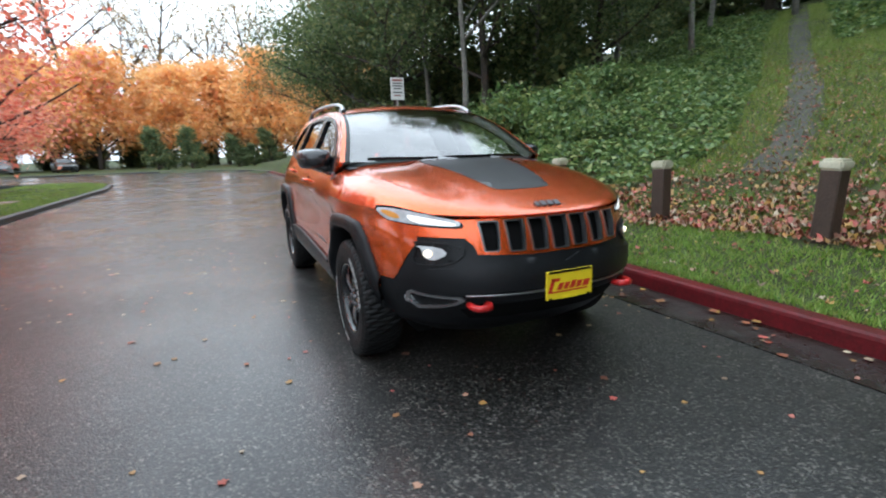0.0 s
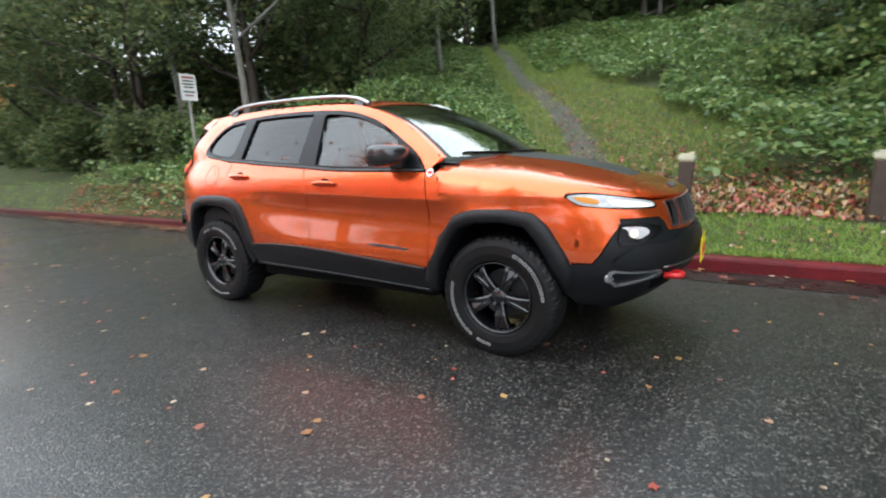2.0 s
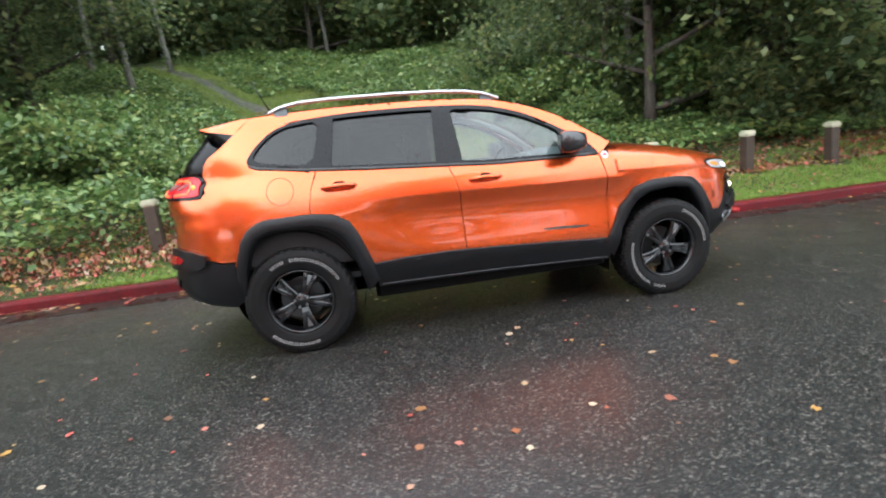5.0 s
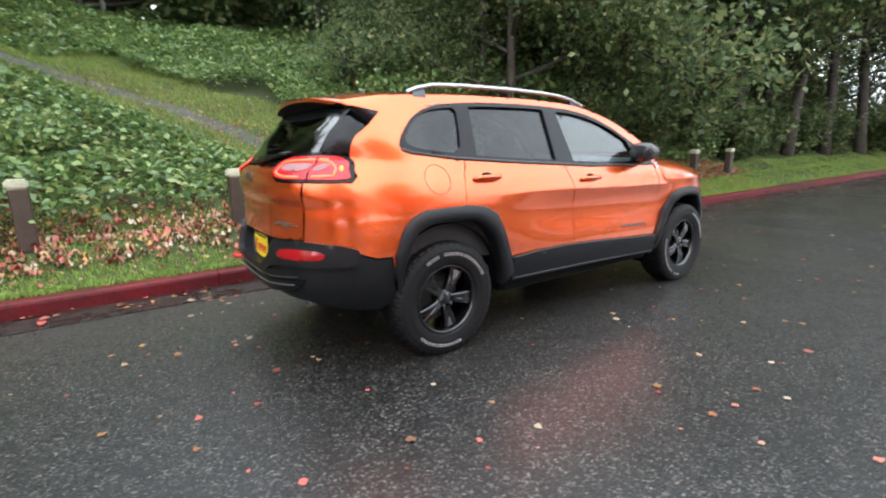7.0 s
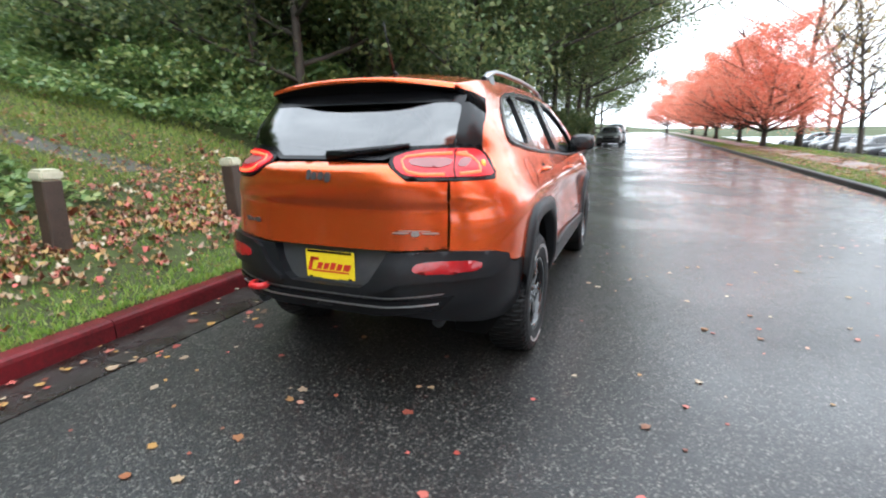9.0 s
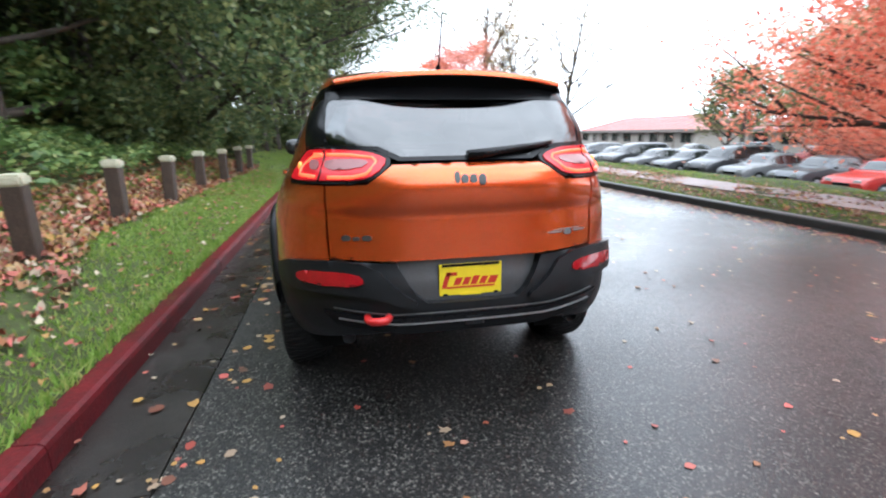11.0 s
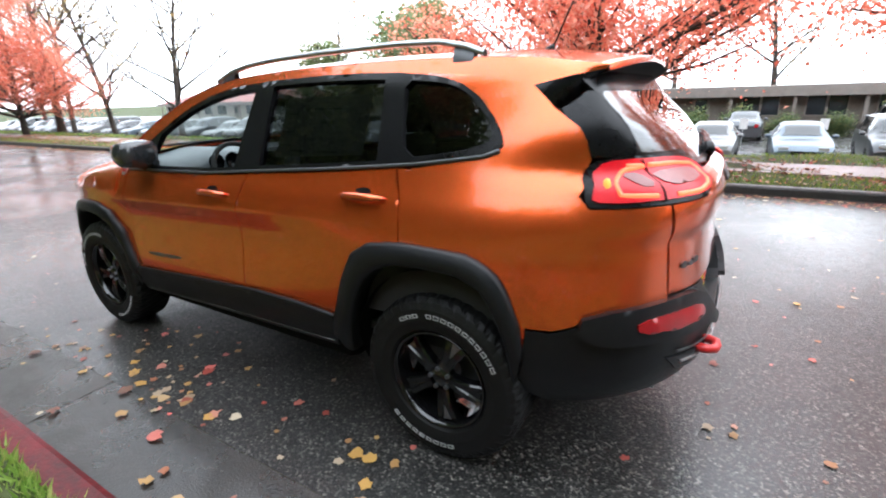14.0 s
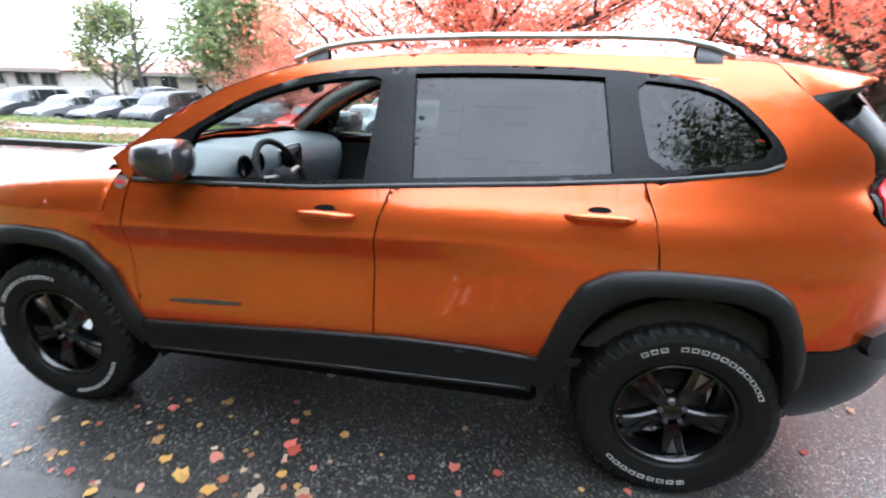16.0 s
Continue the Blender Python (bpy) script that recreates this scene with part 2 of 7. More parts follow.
def soup(name, V, nper, material, parent=None):
    """A mesh of len(V)/nper loose polygons of nper corners, from an array of corners."""
    V = np.asarray(V, np.float32).reshape(-1, 3)
    nf = len(V) // nper
    me = bpy.data.meshes.new(name)
    me.vertices.add(len(V))
    me.vertices.foreach_set("co", V.ravel())
    me.loops.add(len(V))
    me.loops.foreach_set("vertex_index", np.arange(len(V), dtype=np.int32))
    me.polygons.add(nf)
    me.polygons.foreach_set("loop_start", np.arange(0, len(V), nper, dtype=np.int32))
    me.materials.append(material)
    me.update(calc_edges=True)
    ob = new(name, me)
    if parent is not None:
        ob.parent = parent
    return ob


def leaf_cloud(rng, P, size, up=0.0, aspect=0.62, jitter=0.45):
    """Folded diamond leaves at the points P: 4 corners each. up: how much they face the sky."""
    n = len(P)
    a = rng.normal(size=(n, 3))
    a /= np.linalg.norm(a, axis=1, keepdims=True)
    nn = rng.normal(size=(n, 3))
    nn[:, 2] = np.abs(nn[:, 2]) + up
    nn /= np.linalg.norm(nn, axis=1, keepdims=True)
    a -= nn * np.sum(a * nn, axis=1, keepdims=True)
    a /= np.linalg.norm(a, axis=1, keepdims=True) + 1e-9
    b = np.cross(nn, a)
    s = (size * (1 + jitter * (rng.random(n) * 2 - 1)))[:, None] * 0.5
    fold = nn * s * 0.25
    return np.stack([P - a * s, P + b * s * aspect + fold - a * s * 0.1, P + a * s, P - b * s * aspect + fold - a * s * 0.1], axis=1)


def tube(pts, radii, sides=7, close=True):
    """Verts and faces of a tapered tube along the points."""
    pts = [Vector(p) for p in pts]
    V, Fc = [], []
    ref = Vector((0.13, 0.21, 1.0))
    for i, p in enumerate(pts):
        d = (pts[min(i + 1, len(pts) - 1)] - pts[max(i - 1, 0)]).normalized()
        if abs(d.dot(ref.normalized())) > 0.95:
            ref = Vector((1, 0.2, 0.1))
        s = d.cross(ref).normalized()
        u = s.cross(d)
        for k in range(sides):
            t = 2 * math.pi * k / sides
            V.append(p + (s * math.cos(t) + u * math.sin(t)) * radii[i])
    for i in range(len(pts) - 1):
        for k in range(sides):
            a, b = i * sides + k, i * sides + (k + 1) % sides
            Fc.append((a, b, b + sides, a + sides))
    if close:
        Fc.append(tuple(range(sides - 1, -1, -1)))
        Fc.append(tuple(range(len(V) - sides, len(V))))
    return V, Fc


def cat(geos):
    V, Fc = [], []
    for v, f in geos:
        o = len(V)
        V += list(v)
        Fc += [tuple(i + o for i in q) for q in f]
    return V, Fc


def box(x0, x1, y0, y1, z0, z1, bev=0.0):
    """Verts and faces of a box, with chamfered upright and top edges where bev is given."""
    if bev <= 0:
        V = [(x, y, z) for z in (z0, z1) for x, y in ((x0, y0), (x1, y0), (x1, y1), (x0, y1))]
        return V, [(3, 2, 1, 0), (4, 5, 6, 7), (0, 1, 5, 4), (1, 2, 6, 5), (2, 3, 7, 6), (3, 0, 4, 7)]
    V = []
    for z, i in ((z0, 0), (z1 - bev, 0), (z1, bev)):
        V += [(x0 + i + (bev if i == 0 else bev * .4), y0 + i, z), (x1 - i - (bev if i == 0 else bev * .4), y0 + i, z), (x1 - i, y0 + i + (bev if i == 0 else bev * .4), z), (x1 - i, y1 - i - (bev if i == 0 else bev * .4), z),
              (x1 - i - (bev if i == 0 else bev * .4), y1 - i, z), (x0 + i + (bev if i == 0 else bev * .4), y1 - i, z), (x0 + i, y1 - i - (bev if i == 0 else bev * .4), z), (x0 + i, y0 + i + (bev if i == 0 else bev * .4), z)]
    Fc = [tuple(range(7, -1, -1)), tuple(range(16, 24))]
    for r in (0, 8):
        Fc += [(r + k, r + (k + 1) % 8, r + 8 + (k + 1) % 8, r + 8 + k) for k in range(8)]
    return V, Fc


def curve(pts, x):
    """Smooth curve through the points (x rising), without overshoot."""
    X, Y = [p[0] for p in pts], [p[1] for p in pts]
    x = np.asarray(x, float)
    d = np.diff(Y) / np.diff(X)
    g = np.empty(len(X))
    g[0], g[-1] = d[0], d[-1]
    for i in range(1, len(X) - 1):
        g[i] = 0 if d[i - 1] * d[i] <= 0 else 2 * d[i - 1] * d[i] / (d[i - 1] + d[i])
    i = np.clip(np.searchsorted(X, x) - 1, 0, len(X) - 2)
    h = np.take(np.diff(X), i)
    t = np.clip((x - np.take(X, i)) / h, 0, 1)
    y0, y1, g0, g1 = np.take(Y, i), np.take(Y, i + 1), np.take(g, i), np.take(g, i + 1)
    return (2 * t**3 - 3 * t**2 + 1) * y0 + (t**3 - 2 * t**2 + t) * h * g0 + (-2 * t**3 + 3 * t**2) * y1 + (t**3 - t**2) * h * g1


def step(a, b, x):
    t = np.clip((x - a) / (b - a), 0, 1)
    return t * t * (3 - 2 * t)


# ---------------------------------------------------------------- road, kerbs, ground
KERB_Y, FAR_Y, SEAM_Y = 1.80, -5.80, 1.34
OUTER = [(130, 1.8), (-33, 1.8), (-38, 1.0), (-42, -1.2), (-45, -5), (-47, -11), (-48.5, -20), (-50, -90)]
INNER = [(130, -5.8), (-20, -5.9), (-24, -6.4), (-26.5, -7.8), (-28, -10.5), (-28.8, -15), (-31, -90)]


def resample(pts, stepm):
    out = [Vector((*pts[0], 0))]
    for a, b in zip(pts, pts[1:]):
        a, b = Vector((*a, 0)), Vector((*b, 0))
        n = max(1, int((b - a).length / stepm + 0.5))
        out += [a.lerp(b, (i + 1) / n) for i in range(n)]
    return out


def road_inside(x, y):
    """Signed distance to the road's edge, in metres; positive on the road."""
    poly = OUTER + INNER[::-1]
    x, y = np.asarray(x, float), np.asarray(y, float)
    best = np.full(x.shape, 1e9)
    inside = np.zeros(x.shape, bool)
    for (ax, ay), (bx, by) in zip(poly, poly[1:] + poly[:1]):
        dx, dy = bx - ax, by - ay
        t = np.clip(((x - ax) * dx + (y - ay) * dy) / (dx * dx + dy * dy), 0, 1)
        best = np.minimum(best, np.hypot(x - ax - t * dx, y - ay - t * dy))
        cross = ((ay > y) != (by > y)) & (x < (bx - ax) * (y - ay) / ((by - ay) if by != ay else 1e-9) + ax)
        inside ^= cross
    return np.where(inside, best, -best)


def hill(x, y):
    """The bank beside the road: verge, then a slope of about three in ten."""
    rise = 0.02 + 0.23 * step(2.0, 3.1, y) + np.clip(y - 3.2, 0, 24) * 0.31 + np.clip(y - 27, 0, 60) * 0.08
    back = 0.42 * step(-4.5, -7.0, x) * step(1.95, 2.6, y)
    fade = step(-62, -36, x)
    far = 1 - 0.5 * step(25, 60, x)
    return (rise * far + back) * fade


def ground_z(x, y):
    x, y = np.asarray(x, float), np.asarray(y, float)
    d = -road_inside(x, y)
    z = -0.06 + 0.18 * step(0.085, 0.135, d)
    z = z + np.where((y > 1.9), hill(x, y), 0.02 * step(0.3, 1.5, d))
    z = z - 1.47 * step(-9.7, -14.3, y) * step(-42, -28, x) * (d > 0)
    bumps = 0.05 * np.sin(x * 1.7 + 2 * np.sin(y * 0.9)) * np.sin(y * 1.3 + x * 0.4) + 0.02 * np.sin(x * 5.1) * np.sin(y * 4.7)
    return z + np.where(d > 0.4, bumps * step(0.4, 2.0, d), 0)


def axis(*runs):
    out = []
    for a, b, n in runs:
        out += list(np.linspace(a, b, n, endpoint=False))
    return np.array(sorted(set(np.round(out, 4))))


gx = axis((-900, -100, 10), (-100, -20, 50), (-20, 22, 130), (22, 130, 60), (130, 900.1, 10))
gy = np.array(sorted(set(axis((-900, -60, 12), (-60, -12, 40), (-12, -6.1, 30), (2.1, 10, 50), (10, 40, 60), (40, 120, 20), (120, 900.1, 8)).tolist()
                         + [-5.94, -5.92, -5.90, -5.88, -5.7, -3, 0, 1.7, 1.88, 1.90, 1.92, 1.94])))
GX, GY = np.meshgrid(gx, gy)
GZ = ground_z(GX, GY)
nx, ny = len(gx), len(gy)
link("ground", np.stack([GX.ravel(), GY.ravel(), GZ.ravel()], 1),
     [(j * nx + i, j * nx + i + 1, (j + 1) * nx + i + 1, (j + 1) * nx + i) for j in range(ny - 1) for i in range(nx - 1)], M_GROUND, smooth=True)
tagged(bpy.data.objects["ground"], "damp grass and soil bank beside the road", "ground", kind="structure")

bm = bmesh.new()
edge = [(p.x, p.y) for p in resample(OUTER, 4)] + [(p.x, p.y) for p in resample(INNER, 4)][::-1]
edge = [(x, min(y, SEAM_Y) if x > -33 else y) for x, y in edge]
bm.faces.new([bm.verts.new((x, y, 0)) for x, y in edge])
bmesh.ops.triangulate(bm, faces=bm.faces[:])
bmesh.ops.recalc_face_normals(bm, faces=bm.faces[:])
road = part("road", bm, M_ASPHALT, None)
tagged(road, "wet dark grey asphalt road with stone chips", "road", kind="structure")
if road.data.polygons[0].normal.z < 0:
    road.data.flip_normals()


def kerb_piece(name, a, b, z0, z1, width, material, parent):
    """One kerb stone from a to b, with a rounded front arris; the front faces the road."""
    L = (b - a).length - 0.008
    prof = [(0, z0), (0, z1 - 0.035), (0.008, z1 - 0.012), (0.03, z1), (width, z1 + 0.004), (width, z0)]
    V = [(s * L, q[0] + 0.0, q[1]) for s in (0, 1) for q in prof]
    n = len(prof)
    Fc = [tuple(range(n)), tuple(range(2 * n - 1, n - 1, -1))] + [(k, k + n, (k + 1) % n + n, (k + 1) % n) for k in range(n)]
    ob = link(name, V, Fc, material, parent)
    ang = math.atan2(b.y - a.y, b.x - a.x)
    ob.matrix_parent_inverse = Matrix()
    ob.matrix_basis = Matrix.Translation(a) @ Matrix.Rotation(ang, 4, "Z")
    return ob


red_kerb = root("kerb_red", Matrix(), "red-painted concrete kerb, worn and wet", "kerb", kind="structure")
for a, b in zip((pts := resample(OUTER[1::-1], 3.05)), pts[1:]):
    kerb_piece("kerb_stone", a, b, -0.05, 0.13, 0.13, M_KERB_RED, red_kerb)
bend_kerb = root("kerb_bend", Matrix(), "dark concrete kerb round the bend", "kerb", kind="structure")
for a, b in zip((pts := resample(OUTER[1:], 4)), pts[1:]):
    kerb_piece("kerb_stone", b, a, -0.05, 0.13, 0.13, M_KERB_GREY, bend_kerb)
far_kerb = root("kerb_far", Matrix(), "dark grey concrete kerb across the road", "kerb", kind="structure")
for a, b in zip((pts := resample(INNER, 3.05)), pts[1:]):
    kerb_piece("kerb_stone", a, b, -0.05, 0.12, 0.13, M_KERB_GREY, far_kerb)
gutter = root("gutter", Matrix(), "wet concrete gutter strip along the kerb", "gutter", kind="structure")
slab = None
for i in range(32):
    x0 = -33 + i * 3.05
    if slab is None:
        V, Fc = box(0, 3.042, SEAM_Y + 0.006, KERB_Y + 0.01, -0.06, 0.006)
        V = [(x, y, z + (0.0 if z < 0 else -0.012 * step(SEAM_Y, KERB_Y, y))) for x, y, z in V]
        slab = link("gutter_slab", V, Fc, M_CONCRETE, gutter)
        slab.location.x = x0
    else:
        o = new("gutter_slab", slab.data)
        o.parent, o.location = gutter, (x0, 0, 0)

# ---------------------------------------------------------------- bank, path, planting
rng = np.random.default_rng(7)
TRACK = [(4.2, 0.45), (5.3, 0.2), (6.9, -0.5), (9.5, -1.9), (15.5, -5.6), (26, -12), (40, -24)]


def off_track(x, y):
    """Distance in x from the middle of the foot track."""
    return np.abs(x - curve(TRACK, np.clip(y, 4.2, 40)))


ty = np.linspace(4.8, 24, 90)
tx = curve(TRACK, ty)
V, Fc = [], []
for k, (x, y) in enumerate(zip(tx, ty)):
    for j in range(7):
        u = (j - 3) / 3
        w = 0.31 + 0.10 * math.sin(k * 0.7) * math.sin(k * 0.31 + 1)
        V.append((x + u * w, y, float(ground_z(x + u * w, y)) + 0.025 - 0.03 * u * u))
for k in range(len(ty) - 1):
    for j in range(6):
        a = k * 7 + j
        Fc.append((a, a + 1, a + 8, a + 7))
tagged(link("foot_track", V, Fc, M_PATH, smooth=True), "muddy gravel foot track climbing the bank", "path", kind="structure")


def ivy_field(n, x0, x1, y0, y1, keep):
    x, y = rng.uniform(x0, x1, n), rng.uniform(y0, y1, n)
    ok = keep(x, y)
    x, y = x[ok], y[ok]
    mound = 0.55 * (0.5 + 0.5 * np.sin(x * 1.1 + 1.3 * np.sin(y * 0.8))) * (0.5 + 0.5 * np.sin(y * 1.25 + 0.6 * x)) + 0.22 * (0.5 + 0.5 * np.sin(x * 3.3 + y * 1.1)) * (0.5 + 0.5 * np.sin(y * 3.7 - x))
    edge = step(0.8, 2.6, off_track(x, y))
    return np.stack([x, y, ground_z(x, y) + 0.05 + (mound + 0.18) * edge * rng.random(len(x)) ** 0.35], 1)


def on_bank(x, y):
    # ivy beds either side of the track; a strip of grass lies beside the track on its far side
    d = x - curve(TRACK, np.clip(y, 4.2, 40))
    wob = 0.5 * np.sin(y * 1.3) + 0.35 * np.sin(x * 2.1)
    foot = 3.75 - 0.85 * step(-2.6, -4.2, x) - 0.95 * step(-4.4, -5.4, x)
    left = (d < -1.05 + 0.35 * wob) & (y > foot + 0.45 * wob * step(1.9, 3.2, foot) + 0.22 * np.clip(x + 2.0, 0, 4))
    right = (d > 2.4 + wob) & (y > 4.2 + 0.4 * wob)
    return left | right


P = ivy_field(150000, -12, 13, 1.98, 17, on_bank)
thin = rng.random(len(P)) < np.clip(0.15 + 0.6 * (P[:, 1] - 3.2) + 0.7 * step(-2.6, -4.6, P[:, 0]), 0, 1)
P = P[thin]
ivy = soup("ivy", leaf_cloud(rng, P, 0.115, up=0.9), 4, M_IVY)
tagged(ivy, "dense green ivy and bramble covering the bank", "ivy", kind="stuff")
P = ivy_field(70000, -16, 22, 15, 30, lambda x, y: off_track(x, y) > 1.0)
tagged(soup("ivy_upper", leaf_cloud(rng, P, 0.17, up=0.9), 4, M_IVY), "green ivy spreading over the upper bank", "ivy", kind="stuff")


def blades(n, x0, x1, y0, y1, h, keep):
    x, y = rng.uniform(x0, x1, n), rng.uniform(y0, y1, n)
    ok = keep(x, y)
    x, y = x[ok], y[ok]
    b = np.stack([x, y, ground_z(x, y) - 0.005], 1)
    a = rng.uniform(0, 2 * np.pi, len(x))
    wv = np.stack([np.cos(a), np.sin(a), 0 * a], 1) * 0.008
    lean = rng.normal(size=(len(x), 3)) * 0.45
    lean[:, 2] = 1
    tip = b + lean * (h * rng.uniform(0.5, 1.2, len(x)))[:, None]
    return np.stack([b - wv, b + wv, tip], 1)


POSTS = [(-3.76, 2.96), (-1.73, 3.2), (0.24, 3.12), (1.97, 3.1), (3.76, 3.1), (5.55, 3.11), (7.1, 3.02), (8.95, 3.05), (10.8, 3.1)]


def bare_soil(x, y):
    """Nothing grows close round the posts."""
    d = np.min([np.hypot(x - a, (y - b) * 1.2) for a, b in POSTS], axis=0)
    return d < 0.22 + 0.12 * rng.random(len(x))


def patchy(x, y):
    return np.sin(x * 0.9 + 2 * np.sin(y * 1.4)) + np.sin(y * 2.3 + x * 0.35)


near = lambda x, y: ~bare_soil(x, y) & (rng.random(len(x)) < np.clip(1.05 - 0.30 * np.clip(y - 3.0, 0, 9) - 0.75 * step(2.25, 2.7, y) * step(1.2, -1.2, x) + 0.25 * patchy(x, y), 0.06, 1) * (0.1 + 0.9 * step(-5.0, -3.4, x)))
tagged(soup("verge_grass", np.concatenate([blades(95000, -9, 11, 1.93, 4.2, 0.055, near), blades(5000, -4.5, 11, 1.915, 1.99, 0.06, near), blades(25000, 11, 40, 1.90, 4.0, 0.08, near), blades(22000, -30, -9, 1.90, 3.2, 0.09, near)]), 3, M_GRASS), "short wet green grass on the verge", "grass", kind="stuff")
strip = lambda x, y: (lambda d: ((np.abs(d) > 0.34) | (rng.random(len(x)) < 0.2)) & (d > -1.3) & (d < 3.2 + 0.6 * np.sin(y)))(x - curve(TRACK, np.clip(y, 4.2, 40)))
M_BANKGRASS = leaf_mat("bank_grass_blade", [(0.11, 0.17, 0.03), (0.17, 0.25, 0.045), (0.24, 0.31, 0.06), (0.30, 0.29, 0.09)], 0.35)
tagged(soup("bank_grass", blades(190000, -14, 5, 4.4, 24, 0.12, strip), 3, M_BANKGRASS), "rough grass strip beside the foot track", "grass", kind="stuff")
far_side = lambda x, y: rng.random(len(x)) < np.clip(0.7 + 0.3 * patchy(x, y) - 1.2 * ((y < -7.05) & (y > -8.2)), 0, 1)
tagged(soup("far_grass", blades(70000, -14, 40, -9.7, -5.97, 0.07, far_side), 3, M_GRASS), "mown grass strips along the far pavement", "grass", kind="stuff")
isle = lambda x, y: road_inside(x, y) < -0.2
tagged(soup("island_grass", blades(50000, -34, -10, -14, -5.9, 0.08, isle), 3, M_GRASS), "bright green grass on the island by the bend", "grass", kind="stuff")


def fallen(x, y, size, lift=0.004, flat=0.06):
    """Lobed fallen leaves lying on the ground: ten corners each."""
    z = np.where(road_inside(x, y) > 0, 0.0, ground_z(x, y)) + lift
    z = np.where((y > SEAM_Y) & (y < KERB_Y) & (x > -33), 0.012, z)
    n = len(x)
    ang = rng.uniform(0, 2 * np.pi, n)
    lob = np.array([1.0, 0.74, 0.9, 0.68, 0.76, 0.6, 0.8, 0.66, 0.86, 0.76])
    k = np.arange(10) * 2 * np.pi / 10
    s = size * (0.45 + 0.85 * rng.random(n) ** 1.8)
    rr = s[:, None] * 0.5 * lob * rng.uniform(0.7, 1.15, (n, 10))
    px = x[:, None] + rr * np.cos(k + ang[:, None])
    py = y[:, None] + rr * np.sin(k + ang[:, None])
    curl = (rng.random((n, 10)) ** 2) * s[:, None] * flat * 2.0
    pz = z[:, None] + curl
    return np.stack([px, py, pz], 2)


n = 620
x, y = rng.uniform(-7, 8, n), rng.uniform(-5.6, 1.3, n)
x2, y2 = rng.uniform(-9, 14, 130), 1.79 - np.abs(rng.normal(0, 0.2, 130))
x3, y3 = rng.uniform(-12, 30, 4200), -5.78 + np.abs(rng.normal(0, 0.26, 4200))
xg, yg = np.concatenate([rng.normal(c, w, k) for c, w, k in ((-1.25, 0.22, 14), (0.1, 0.25, 26), (0.5, 0.35, 26), (1.2, 0.25, 22), (-2.38, 0.06, 9), (-3.0, 0.4, 14), (2.6, 0.35, 16))]), np.concatenate([rng.normal(c, w, k) for c, w, k in ((1.15, 0.14, 14), (1.25, 0.12, 26), (1.0, 0.15, 26), (1.2, 0.12, 22), (1.31, 0.05, 9), (1.6, 0.08, 14), (1.55, 0.15, 16))])
known = [(0.61, -1.1), (0.66, -1.8), (-0.76, -2.0), (2.24, -0.92), (2.73, 0.8), (-0.75, -2.28), (-1.8, -1.76), (-2.05, -1.57), (-2.34, -0.05), (-2.46, 0.09), (-1.56, 1.28), (0.37, 1.36), (0.0, 1.24), (0.25, 0.84), (-0.72, 0.95), (-1.05, 1.1), (-1.23, 1.06)]
xk, yk = np.array(known).T
xo, yo = rng.uniform(-13, -4.3, 800), rng.normal(1.78, 0.16, 800)
road_leaves = np.concatenate([fallen(xo, np.clip(yo, 1.3, 1.795), 0.08, 0.01), fallen(x, y, 0.055), fallen(x2, y2, 0.085), fallen(xk, yk, 0.085), fallen(xg, yg, 0.07), fallen(x3, y3, 0.075)])
tagged(soup("road_leaves", road_leaves, 10, M_LITTER), "scattered fallen leaves stuck on the wet road", "fallen leaves", kind="stuff")
n = 14500
x, y = rng.uniform(-9, 12, n), 2.95 + np.abs(rng.normal(0, 0.95, n))
y = y - 0.6 * step(1.2, -1.2, x)
ok = (rng.random(n) < (0.4 + 0.6 * step(2.1, 2.9, y + 0.4 * step(1.2, -1.2, x))) * (0.75 + 0.25 * step(-3, 2, x)) * (0.75 + 0.25 * patchy(x, y))) & (y < 8.5)
x, y = x[ok], y[ok]
xb, yb = rng.uniform(-9, 11, 1100), rng.uniform(2.0, 3.2, 1100)
xt_ = 3.4 + 9.6 * rng.random(3600) ** 1.7
xp, yp = curve(TRACK, np.clip(xt_, 4.2, 40)) + 0.5 + rng.normal(0, 1.15, 3600), xt_
xc, yc = rng.uniform(-9, 30, 9500), -7.3 + rng.normal(0, 0.85, 9500)
yc = np.where(yc > -5.95, -5.95 - (yc + 5.95), yc)
xv, yv = rng.uniform(-13, -4.2, 1500), rng.uniform(1.82, 2.7, 1500)
litter = np.concatenate([fallen(xv, yv, 0.08, 0.05, 0.3), fallen(x, y, 0.085, 0.03, 0.4), fallen(xb, yb, 0.06, 0.05, 0.3), fallen(xp, yp, 0.06, 0.03, 0.3), fallen(xc, yc, 0.075, 0.02, 0.3)])
tagged(soup("leaf_litter", litter, 10, M_LITTER), "brown and red leaf litter under the trees", "fallen leaves", kind="stuff")

# far pavement under the leaves
V, Fc = box(-14, 120, -8.25, -7.05, 0.0, 0.165)
tagged(link("pavement_far", V, Fc, mat("leaf_stained_pavement", (0.26, 0.19, 0.17), (0.16, 0.11, 0.10), rough=0.5, scale=2, bump=0.2)), "leaf-stained concrete pavement across the road", "pavement", kind="structure")
V, Fc = box(-26, 130, -60, -14.6, -1.5, -1.2)
tagged(link("car_park", V, Fc, M_ASPHALT), "wet asphalt car park beyond the trees", "car park", kind="structure")


# ---------------------------------------------------------------- posts and sign
def bollard(x, y):
    z = float(ground_z(x, y))
    r = root("bollard", pose(x, y, z, rng.uniform(-1.5, 1.5), rng.uniform(-1.5, 1.5), rng.uniform(-6, 6)), "square dark-brown timber post with a mossy cream cap", "bollard", "posts along the verge")
    return r


